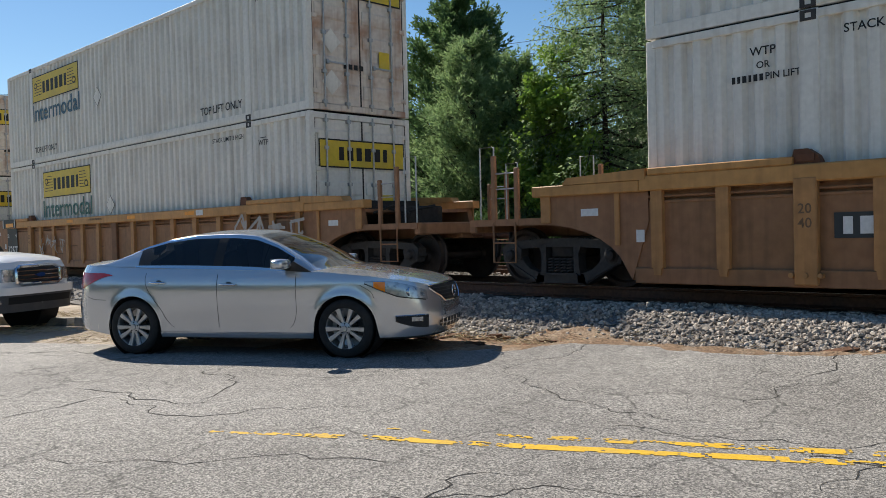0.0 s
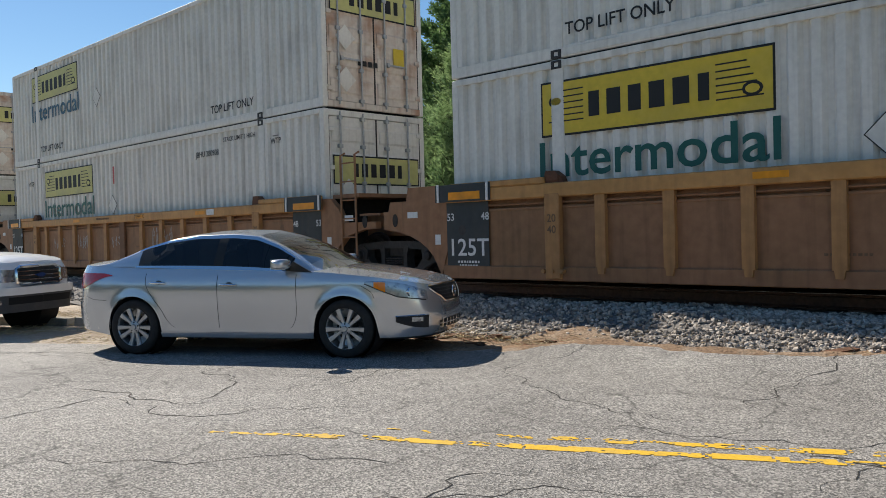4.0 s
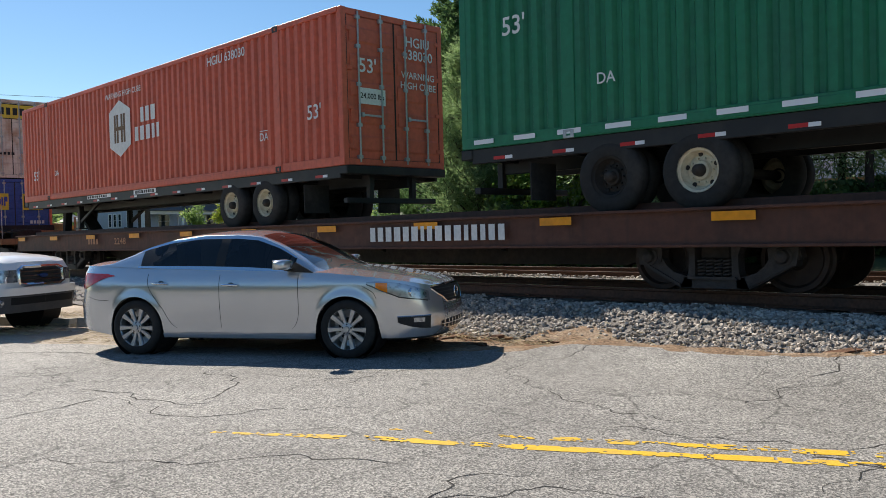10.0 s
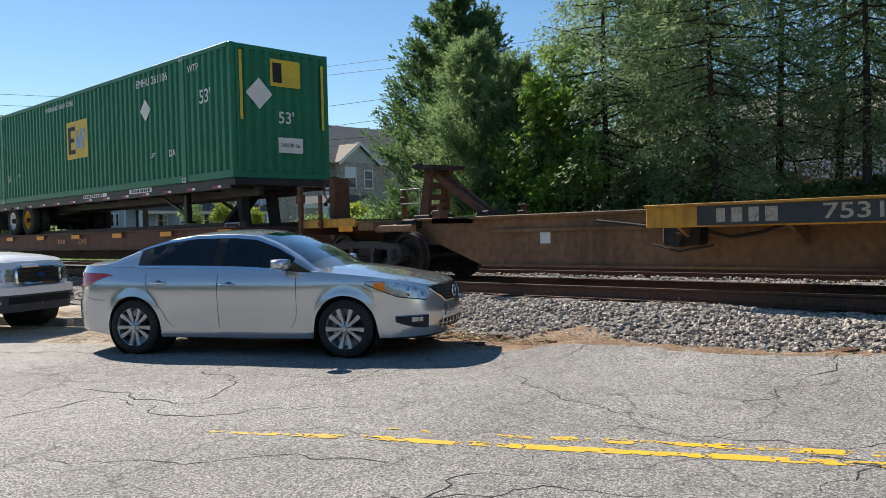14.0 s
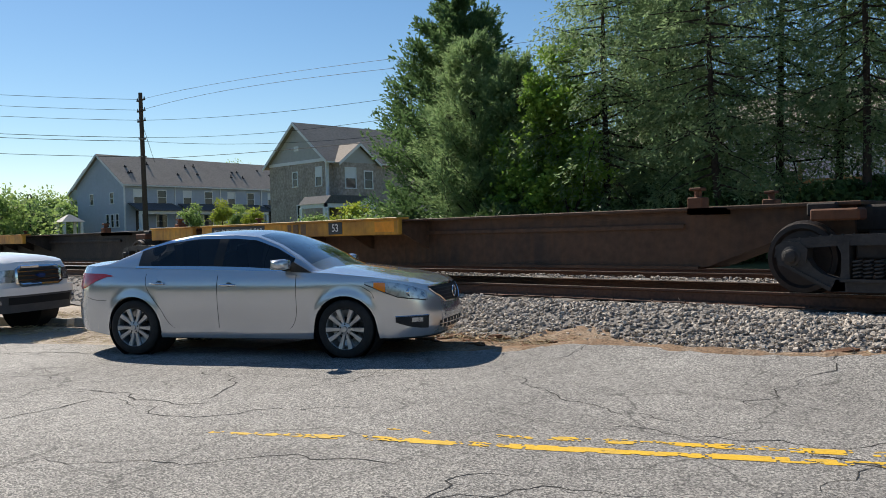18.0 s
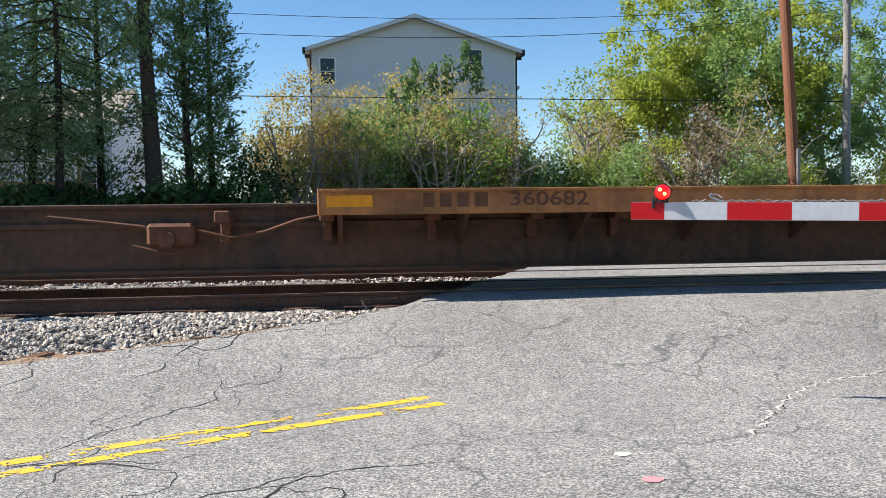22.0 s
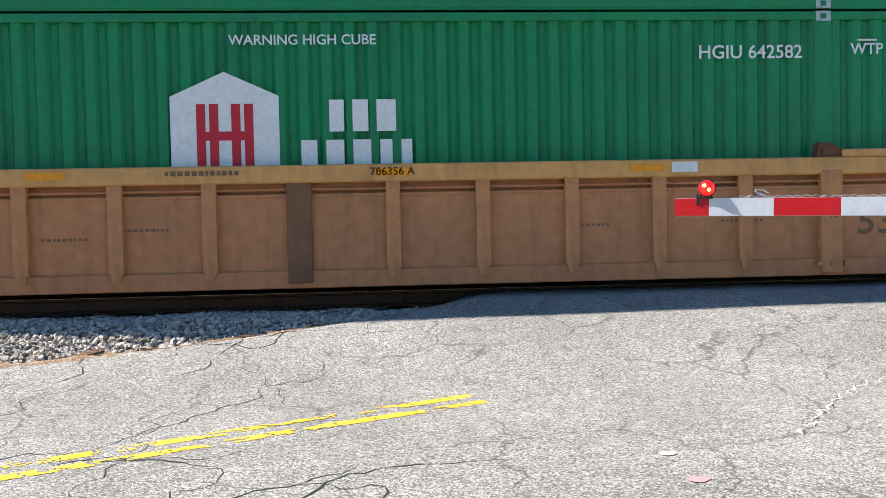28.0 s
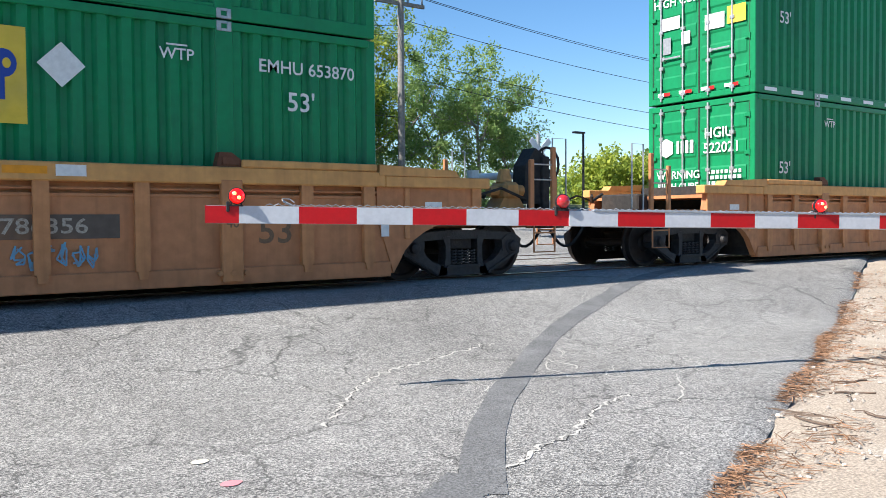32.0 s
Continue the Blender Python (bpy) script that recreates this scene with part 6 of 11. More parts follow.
# stacks ahead
for z, dp, l in ((LOW, None, WHITE_L), (UP, M_CREAM, CREAM_L)):
    white_box(-40.35, z, 1, -4.2, label=l, door_paint=dp)
white_box(-21.05, LOW, 2, -3.6, mark="green", label=WHITE_L)
white_box(-21.05, UP, 3, -4.2, mark="blue", label=CREAM_L, door_paint=M_CREAM, door_strip=2.55)
white_box(2.34, LOW, 4, 3.4, paint=M_DULLY, label=WHITE_L)
white_box(2.34, UP, 5, -4.6, paint=M_DULLY, mark="blue", label=CREAM_L, door_paint=M_CREAM)
c = white_box(21.38, LOW, 6, -3.9, paint=M_DULLY, label=WHITE_L, door_strip=1.75)
write("JBHU 280908", c, 3.85, FY, 2.38, 0.125, M_BLACKL)
write("WTP", c, -POST - 0.7, FY, 2.3, 0.14, M_BLACKL)
flat("handle_recess", c, rect(-0.95, -0.87, 2.0, 2.45), FY, M_REFR)
white_box(21.38, UP, 7, -4.7, paint=M_DULLY, mark="blue", label=CREAM_L, door_paint=M_CREAM)
white_box(40.85, LOW, 8, -4.6, mark="green", label=WHITE_L)
white_box(40.85, UP, 9, -4.9, mark="blue", label=CREAM_L, door_paint=M_CREAM, door_strip=2.55)

M_REPAINT = mat("dark_blue_repaint", (0.02, 0.05, 0.24), 0.45, grain=(10, 0.1), blotch=(1.5, (0.03, 0.06, 0.2), 0.6))
# the blue container and the flat-sided white one on it
b = container(63.96, LOW, M_BLUE, "blue ribbed container with yellow logo panels and red end posts", "stacked containers", "rib", "rib", "door")
emp_panel(b, -4.85, 2.02, 1.55, 1.02, M_BLUEL)
write("53", b, -HL + 1.05, FY, 2.0, 0.38, M_LETTER)
flat("height_label", b, rect(-HL + 0.85, -HL + 1.28, 1.18, 1.62), FY, M_LETTER)
write("110\"", b, -HL + 1.06, FY - 0.004, 1.47, 0.17, M_BLACKL)
write("INSIDE HEIGHT", b, -HL + 1.06, FY - 0.004, 1.27, 0.055, M_BLACKL)
flat("height_label", b, rect(-0.24, 0.2, 2.2, 2.64), FY, M_LETTER)
write("110\"", b, -0.02, FY - 0.004, 2.48, 0.17, M_BLACKL)
write("INSIDE HEIGHT", b, -0.02, FY - 0.004, 2.28, 0.05, M_BLACKL)
flat("repainted_patch", b, rect(-2.81, 2.9, 0.98, 1.82), FY + 0.004, M_REPAINT, "darker blue repainted patch")
write("EMHU 206240", b, 5.15, FY, 2.38, 0.14, M_LETTER)
for k in (-1, 1):
    for yy in (-1, 1):
        put("red_end_post", Geo().box(k * HL - 0.09, k * HL + 0.012, yy * HW - 0.09 if yy > 0 else yy * HW - 0.012, yy * HW + 0.012 if yy > 0 else yy * HW + 0.09, 0.03, BOX_H - 0.02, 0.01), M_RED, b, "faded red painted end post")
for yy in (-0.6, 0.6):
    o = put("logo_panel", Geo().box(-0.36, 0.36, -0.3, 0.3, -0.001, 0.001), M_YELLOWP, b)
    o.matrix_basis = pose(HL + 0.058, yy, 2.05, *FACE["right"])
    for x0, x1, z0, z1, m in ((-0.31, -0.22, -0.22, 0.22, M_BLACKL), (-0.22, -0.06, 0.15, 0.22, M_BLACKL), (-0.22, -0.1, -0.03, 0.04, M_BLACKL), (-0.22, -0.06, -0.22, -0.15, M_BLACKL), (-0.03, 0.03, -0.14, 0.16, M_BLUEL), (0.05, 0.09, -0.1, 0.1, M_BLUEL), (0.11, 0.17, -0.14, 0.16, M_BLUEL), (0.2, 0.25, -0.16, 0.18, M_BLUEL), (0.25, 0.32, 0.0, 0.18, M_BLUEL)):
        o = put("logo_bar", Geo().box(x0, x1, z0, z1, -0.001, 0.001), m, b)
        o.matrix_basis = pose(HL + 0.062, yy, 2.05, *FACE["right"])
o = put("height_label", Geo().box(-0.32, 0.32, -0.25, 0.25, -0.001, 0.001), M_LETTER, b)
o.matrix_basis = pose(HL + 0.016, -0.75, 0.62, *FACE["right"])
write("110\"", b, HL + 0.022, -0.75, 0.64, 0.26, M_BLACKL, "right")
bars(b, HL + 0.02, 0.75, 1.3, 0.5, 0.12, 5, M_LETTER, "right", seed=2)
bars(b, HL + 0.02, 0.75, 1.12, 0.45, 0.1, 6, M_LETTER, "right", seed=4)
w = container(63.9, UP, M_WHITE, "white smooth-sided container with rusty posts and pinkish doors", "stacked containers", "flat", "rows", "door", M_CREAM)
hunt_panel(w, -4.6, 2.1, 3.0, M_DULLY, None)
write("TOP LIFT ONLY", w, POST - 1.6, FY, 0.35, 0.18, M_BLACKL)
hunt_door(w, 2.45)
write("226670", w, HL + 0.024, 0.78, 1.72, 0.11, M_BLACKL, "right")
for px in (-POST, POST):
    put("rust_streak", Geo().box(px - 0.075, px + 0.075, -HW - 0.028, -HW - 0.0225, 0.25, BOX_H - 0.2), M_RUSTY, w, "rusted lifting post")

# containers on trailer chassis
TB = DECK + 1.09
r = container(84.9, TB, M_RED, "red ribbed container on a trailer chassis", "containers on trailers", "rib", "rib", "door")
hub_panel(r, -1.1, 1.62, 0.73, M_FADED)
write("53'", r, -HL + 1.1, FY, 0.75, 0.27, M_LETTER)
write("DA", r, -POST + 0.62, FY, 0.75, 0.15, M_LETTER)
write("DA", r, 5.5, FY, 0.75, 0.16, M_LETTER)
flat("arrow_bar", r, rect(5.36, 5.64, 0.87, 0.885), FY, M_LETTER)
write("53'", r, POST + 1.2, FY, 1.05, 0.27, M_LETTER)
write("HGIU 638030", r, POST - 1.9, FY, 2.6, 0.19, M_LETTER)
write("WARNING HIGH CUBE", r, -0.9, FY, 2.5, 0.14, M_LETTER)
for yy, zz, t, h in ((0.6, 2.45, "HGIU", 0.19), (0.6, 2.2, "638030", 0.19), (0.6, 1.8, "WARNING", 0.13), (0.6, 1.6, "HIGH CUBE", 0.13), (-0.7, 1.85, "53'", 0.26), (-0.6, 1.3, "24,000 lbs", 0.1)):
    if t == "24,000 lbs":
        o = put("weight_label", Geo().box(-0.33, 0.33, -0.15, 0.15, -0.001, 0.001), M_LETTER, r)
        o.matrix_basis = pose(HL + 0.014, yy, zz, *FACE["right"])
    write(t, r, HL + 0.02, yy, zz, h, M_BLACKL if t == "24,000 lbs" else M_LETTER, "right")
chassis(84.9, False, "black container chassis with white-rimmed wheels on a flat car", (M_CRIM, M_CRIM), -2.6)
h = container(104.0, TB, M_DGREEN, "dark green ribbed container on a trailer chassis", "containers on trailers", "rib", "door", "rows")
hub_panel(h, -0.76, 1.55, 0.74)
write("53'", h, -HL + 1.1, FY, 1.75, 0.27, M_LETTER)
write("DA", h, -POST + 0.62, FY, 0.75, 0.15, M_LETTER)
write("WTP", h, -POST - 0.5, FY, 2.5, 0.16, M_LETTER)
write("DA", h, 5.65, FY, 0.68, 0.16, M_LETTER)
flat("arrow_bar", h, rect(5.5, 5.8, 0.8, 0.815), FY, M_LETTER)
write("53'", h, POST + 1.0, FY, 1.85, 0.27, M_LETTER)
write("HGIU 510592", h, POST - 1.6, FY, 2.6, 0.19, M_LETTER)
write("WARNING HIGH CUBE", h, 1.4, FY, 2.55, 0.14, M_LETTER)
for i in range(20):
    x = -7.6 + 15.2 * i / 19
    flat("reflective_tape", h, rect(x - 0.2, x + 0.2, 0.06, 0.13), -HW - 0.02, M_REFW)
write("53'", h, HL + 0.012, 0.1, 1.7, 0.26, M_LETTER, "right")
bars(h, HL + 0.012, 0.25, 2.05, 1.3, 0.1, 13, M_LETTER, "right", seed=4)
bars(h, HL + 0.012, -0.1, 2.5, 0.8, 0.16, 6, M_LETTER, "right", seed=6)
o = put("weight_label", Geo().box(-0.34, 0.34, -0.17, 0.17, -0.001, 0.001), M_LETTER, h)
o.matrix_basis = pose(HL + 0.012, 0.2, 0.95, *FACE["right"])
write("24,000 lbs", h, HL + 0.016, 0.2, 0.95, 0.1, M_BLACKL, "right")
chassis(104.0, True, "black container chassis with white and black wheels on a flat car", (M_CRIM, M_DARK), 0.4)
e = container(123.2, TB, M_DGREEN, "dark green ribbed container on a trailer chassis", "containers on trailers", "rib", "door", "rib")
emp_panel(e, 0.03, 1.56, 1.42, 1.05, M_SKYL)
diamond(e, 4.18, 1.88, 0.27)
write("53'", e, -HL + 1.1, FY, 1.75, 0.27, M_LETTER)
write("DA", e, -POST + 0.55, FY, 0.75, 0.15, M_LETTER)
flat("arrow_bar", e, rect(-POST + 0.42, -POST + 0.68, 0.86, 0.875), FY, M_LETTER)
write("LIFT", e, -POST + 1.45, FY, 0.85, 0.08, M_LETTER)
write("DA", e, 5.45, FY, 0.73, 0.16, M_LETTER)
write("LIFT", e, 4.5, FY, 0.75, 0.1, M_LETTER)
write("53'", e, POST + 1.0, FY, 1.85, 0.3, M_LETTER)
write("WTP", e, POST + 0.5, FY, 2.55, 0.16, M_LETTER)
write("EMHU 261106", e, POST - 1.5, FY, 2.55, 0.19, M_LETTER)
write("WARNING HIGH CUBE", e, -1.2, FY, 2.6, 0.14, M_LETTER)
for w, hh, yy, zz, m in ((0.8, 0.6, 0.1, 2.35, M_YELLOWP), (0.24, 0.44, -0.12, 2.35, M_BLACKL), (0.07, 1.5, -1.05, 2.0, M_YELLOWP), (0.07, 1.5, 1.12, 1.9, M_YELLOWP), (0.66, 0.34, 0.2, 0.75, M_LETTER)):
    o = put("end_marking", Geo().box(-w / 2, w / 2, -hh / 2, hh / 2, -0.001, 0.001), m, e)
    o.matrix_basis = pose(HL + (0.012 if m is not M_BLACKL else 0.016), yy, zz, *FACE["right"])
o = put("placard", Geo().slab([(-0.34, 0), (0, -0.34), (0.34, 0), (0, 0.34)], -0.002, 0.002), M_LETTER, e)
o.matrix_basis = pose(HL + 0.012, -0.6, 1.85, 0, 0, 90)
write("53'", e, HL + 0.012, 0.1, 1.35, 0.26, M_LETTER, "right")
write("24,000 lbs", e, HL + 0.016, 0.2, 0.75, 0.09, M_BLACKL, "right")
chassis(123.2, True, "black container chassis with white and yellow wheels on a flat car", (M_AIR, M_LETTER), 1.0)

# green stacks
def green_box(s, z, label, left, right, number="", num_x=5.15, warn_x=-0.08, wtp=(6.55, -5.5), f53=(7.15, 1.5), f53b=(-7.1, 1.5)):
    g = container(s, z, M_GREEN, label, GREEN_G, "rib", left, right)
    for x in wtp:
        write("WTP", g, x, FY, 2.45, 0.13, M_LETTER)
        flat("arrow_bar", g, rect(x - 0.12, x + 0.12, 2.55, 2.57), FY, M_LETTER)
    for x, zz in (f53, f53b):
        write("53'", g, x, FY, zz, 0.23, M_LETTER)
    write("WARNING HIGH CUBE", g, warn_x, FY, 2.59, 0.112, M_LETTER)
    if number:
        write(number, g, num_x, FY, 2.42, 0.155, M_LETTER)
    return g


GL = "bright green ribbed container with white lettering on a well car"
GU = "green ribbed container stacked on another container"
g = green_box(291.4, LOW, GL, "door", "rows", "HGIU 642582", 5.13)
hub_panel(g, -0.97, 1.52, 0.72)
green_box(291.4, UP, GU, "door", "rows")
g = green_box(311.0, LOW, GL, "rows", "rib", "EMHU 250199", 5.21)
emp_panel(g, -0.03, 1.52, 1.45, 0.94, M_SKYL)
diamond(g, 4.3, 1.76, 0.235)
green_box(311.0, UP, GU, "rows", "rows")
g = green_box(330.25, LOW, GL, "door", "rib", "EMHU 653870", 7.1, 0.2, (5.45, -5.6), (7.0, 2.0), (-7.12, 2.0))
emp_panel(g, 3.2, 2.06, 1.36, 1.0, M_BLUEL)
diamond(g, 4.22, 2.21, 0.24)
squiggle(g, 2.75, FY - 0.004, 1.42, 1.7, 0.3, M_SPRAYD, 5, 5, 0.03)
green_box(330.25, UP, GU, "door", "rib")
for z, l in ((LOW, GL), (UP, GU)):
    g = green_box(354.75, z, l, "door", "rows")
    x = -HL - 0.024
    if z < 2:
        write("HGIU", g, x, -0.5, 2.22, 0.2, M_LETTER, "left")
        write("522021", g, x, -0.56, 1.92, 0.2, M_LETTER, "left")
        bars(g, x, 0.32, 2.0, 0.42, 0.26, 4, M_LETTER, "left", seed=3)
        o = put("logo_shield", Geo().slab([(0, 0.2), (0.17, 0.12), (0.17, -0.12), (0, -0.2), (-0.17, -0.12), (-0.17, 0.12)], -0.002, 0.002), M_LETTER, g)
        o.matrix_basis = pose(x, 0.8, 2.0, 0, 0, -90)
        write("WARNING", g, x, 0.5, 1.42, 0.16, M_LETTER, "left")
        write("HIGH CUBE", g, x, 0.5, 1.18, 0.14, M_LETTER, "left")
        for j in range(4):
            bars(g, x, -0.62, 1.45 - j * 0.11, 0.8, 0.07, 8, M_LETTER, "left", seed=j)
    else:
        write("WARNING", g, x, 0.5, 2.3, 0.2, M_LETTER, "left")
        write("HIGH CUBE", g, x, 0.5, 2.08, 0.17, M_LETTER, "left")
        write("53'", g, x, -0.75, 2.1, 0.26, M_LETTER, "left")
        for yy, zz, w, hh, m in ((0.7, 1.65, 0.5, 0.26, M_LETTER), (0.78, 1.2, 0.2, 0.34, M_STEEL), (0.3, 1.3, 0.22, 0.26, M_LETTER), (-0.4, 1.5, 0.46, 0.3, M_LETTER), (-0.9, 1.55, 0.42, 0.34, M_YELLOWP)):
            o = put("label", Geo().box(-w / 2, w / 2, -hh / 2, hh / 2, -0.001, 0.001), m, g)
            o.matrix_basis = pose(x - 0.004, yy, zz, *FACE["left"])
        for j in range(4):
            for q, m in ((-0.07, M_REFR), (0.09, M_REFW)):
                o = put("reflective_tape", Geo().box(-0.08, 0.08, -0.035, 0.035, -0.001, 0.001), m, g)
                o.matrix_basis = pose(x - 0.004, 0.85 - j * 0.55 + q, 0.2, *FACE["left"])
        for i in range(18):
            xx = -7.6 + 15.2 * i / 17
            flat("reflective_tape", g, rect(xx - 0.2, xx + 0.2, 0.05, 0.12), -HW - 0.02, M_REFW)

# cars
WELL_L = "weathered ochre-brown well car with ribbed sides"
well_unit(-40.35, WELL_L, ("joint", "joint"), seed=30, truck=(False, True))
wc = well_unit(-21.05, WELL_L + " and white graffiti", ("joint", "end"), seed=31, truck=(False, True), ext=0.2)
squiggle(wc, 6.9, -WY - 0.11, 0.95, 2.6, 0.8, M_SPRAYW, 3, 4, 0.03)
squiggle(wc, -4.2, -WY - 0.10, 0.75, 2.0, 0.7, M_SPRAYW, 4, 4, 0.015)
a1 = well_unit(2.34, WELL_L, ("end", "joint"), panels=False, seed=32, number="788463 C", ext=0.2)
write("788463", a1, -4.15, -WY - 0.012, 0.80, 0.19, M_LETTER, wide=1.2)
bars(a1, -5.25, -WY - 0.012, 0.80, 0.75, 0.19, 4, M_LETTER, seed=1)
flat("number_board", a1, rect(-5.72, -3.4, 0.66, 0.94), -WY - 0.006, M_PANEL)
a2 = well_unit(21.4, WELL_L + " with spray-painted scrawls", ("joint", "joint"), seed=33, truck=(False, True), number="788463 C")
for x, w, hh, sd, n in ((-4.3, 0.9, 0.45, 11, 5), (-2.6, 0.9, 0.45, 12, 6), (-0.5, 0.8, 0.35, 13, 4), (1.9, 1.1, 0.8, 14, 6)):
    squiggle(a2, x, -WY - 0.006, 0.82, w, hh, M_SPRAYW, sd, n, 0.008)
a3 = well_unit(40.85, WELL_L, ("joint", "end"), seed=34, truck=(False, True))
write("788463", a3, 3.9, -WY - 0.012, 0.80, 0.19, M_LETTER, wide=1.2)
b1 = well_unit(63.9, WELL_L + " with a dark number board", ("end", "end"), panels=False, seed=35)
flat("number_board", b1, rect(-4.7, -1.9, 0.62, 0.93), -WY - 0.006, M_PANEL)
bars(b1, -4.1, -WY - 0.012, 0.78, 0.7, 0.17, 4, M_TANL, seed=3)
bars(b1, -2.7, -WY - 0.012, 0.78, 0.9, 0.17, 5, M_TANL, seed=5)
for ch in b1.children:            # this car's sills sit lower
    if ch.name.split(".")[0] in ("top_sill", "raised_sill", "container_guide", "reflector", "stencil"):
        ch.matrix_basis = Matrix.Translation((0, 0, -0.12)) @ ch.matrix_basis
BRIGHT_OCHRES = (M_CWELL, M_CRIB, M_CSILL)
c1 = well_unit(291.4, WELL_L, ("end", "joint"), panels=False, seed=36, number="786356 A", paint=BRIGHT_OCHRES)
c2 = well_unit(311.0, WELL_L, ("joint", "joint"), seed=37, truck=(False, True), number="786356 C", paint=BRIGHT_OCHRES)
bars(c2, 1.5, -WY - 0.004, 0.72, 1.3, 0.35, 3, M_FADED, seed=2)
c3 = well_unit(330.25, WELL_L + " with light blue graffiti", ("joint", "end"), seed=38, truck=(False, True), number="786356 B", ext=0.72, paint=BRIGHT_OCHRES)
flat("number_board", c3, rect(2.6, 4.75, 0.68, 0.94), -WY - 0.006, M_FADEDB, "faded dark number board")
write("786356", c3, 4.0, -WY - 0.012, 0.81, 0.16, M_FADEDW, wide=1.25)
bars(c3, 3.05, -WY - 0.012, 0.81, 0.6, 0.16, 4, M_FADEDW, seed=3)
squiggle(c3, 4.1, -WY - 0.012, 0.50, 0.85, 0.34, M_SPRAYB, 21, 6, 0.009)
squiggle(c3, 4.25, -WY - 0.012, 0.25, 0.5, 0.12, M_SPRAYB, 22, 2, 0.009)
squiggle(c3, 1.2, -WY - 0.085, 0.65, 0.8, 0.5, M_SPRAYW, 23, 5, 0.009)
squiggle(c3, -1.0, -WY - 0.085, 0.65, 0.7, 0.6, M_SPRAYW, 24, 5, 0.008)
bw = put("brake_stand", Geo().box(11.3, 11.46, -1.0, -0.6, 0.9, 1.85, 0.02).slab([(10.95, 1.1), (11.35, 1.1), (11.42, 1.85), (11.2, 1.98), (11.0, 1.7)], -0.95, -0.65), M_DARK, c3, "dark brake stand with gear housing")
ring = Geo().tube([(11.56, -0.8 + 0.29 * math.cos(a), 1.72 + 0.29 * math.sin(a)) for a in [i * math.pi / 8 for i in range(17)]], 0.022, 6)
put("brake_wheel", ring, M_DARK, bw)
for i in range(5):
    a = i * 2 * math.pi / 5
    put("spoke", Geo().cyl((11.5, -0.8, 1.72), (11.56, -0.8 + 0.29 * math.cos(a), 1.72 + 0.29 * math.sin(a)), 0.014, 5), M_DARK, bw)
put("brake_valve", Geo().box(10.42, 10.72, -1.15, -0.75, 1.15, 1.42, 0.05).cyl((10.56, -0.95, 1.42), (10.56, -0.95, 1.62), 0.13, 12, 0.08).cyl((10.72, -0.95, 1.3), (10.9, -0.95, 1.3), 0.09, 10).cyl((10.25, -0.95, 1.28), (10.42, -0.95, 1.28), 0.08, 10).slab([(10.3, 1.0), (10.85, 1.0), (10.72, 1.18), (10.42, 1.18)], -1.12, -0.78), M_SILL, c3, "yellow brake valve")
put("air_pipe", Geo().cyl((10.3, -0.5, 1.52), (11.2, -0.5, 1.56), 0.055, 12).cyl((10.3, -0.5, 1.44), (10.3, -0.5, 1.62), 0.1, 12), M_LETTER, c3, "white-painted pipe")
well_unit(354.75, WELL_L, ("end", "joint"), panels=False, seed=39, ext=0.72, paint=BRIGHT_OCHRES)

flat_l = "dark brown intermodal flat car with orange reflector plates"
fa = flat_unit(76.4, 103.5, flat_l, (79.8, 100.0), ("end", "end"))
write("UNIT A", fa, 2.2, -1.49, 0.84, 0.12, M_FADED)
bars(fa, -7.6, -1.49, 0.83, 0.62, 0.14, 4, M_TANL, seed=4)
write("2248", fa, -5.95, -1.49, 0.82, 0.16, M_TANL, wide=1.5)
bars(fa, 5.45, -1.49, 0.83, 3.05, 0.24, 16, M_LETTER, seed=5)
fb = flat_unit(104.5, 131.6, flat_l, (109.06, 128.2), ("end", "end"))
write("UNIT B", fb, -1.2, -1.49, 0.82, 0.08, M_TANL)
bars(fb, 4.3, -1.49, 0.83, 0.5, 0.13, 3, M_TANL, seed=4)
write("2248", fb, 5.75, -1.49, 0.83, 0.14, M_TANL, wide=1.5)

def rigging(u, dx, material, label):
    """Brake valve and pipes on the side of a centre beam."""
    g = Geo().tube([(-5.3, -0.56, 0.95), (-4.6, -0.56, 0.87), (-4.2, -0.6, 0.82), (-4.0, -0.62, 0.7), (-3.7, -0.62, 0.62)], 0.022, 6).tube([(-3.7, -0.62, 0.8), (-3.2, -0.6, 0.68), (-2.8, -0.58, 0.74), (-2.4, -0.56, 0.88), (-2.0, -0.56, 0.95)], 0.022, 6)
    g.box(-4.15, -3.6, -0.72, -0.42, 0.58, 0.86, 0.04).cyl((-3.9, -0.82, 0.66), (-3.9, -0.5, 0.66), 0.1, 10).tube([(-4.3, -0.7, 0.6), (-3.9, -0.72, 0.5), (-3.4, -0.7, 0.58)], 0.016, 6)
    return put("brake_rigging", g.turned(Matrix.Translation((dx, 0, 0))), material, u, label)


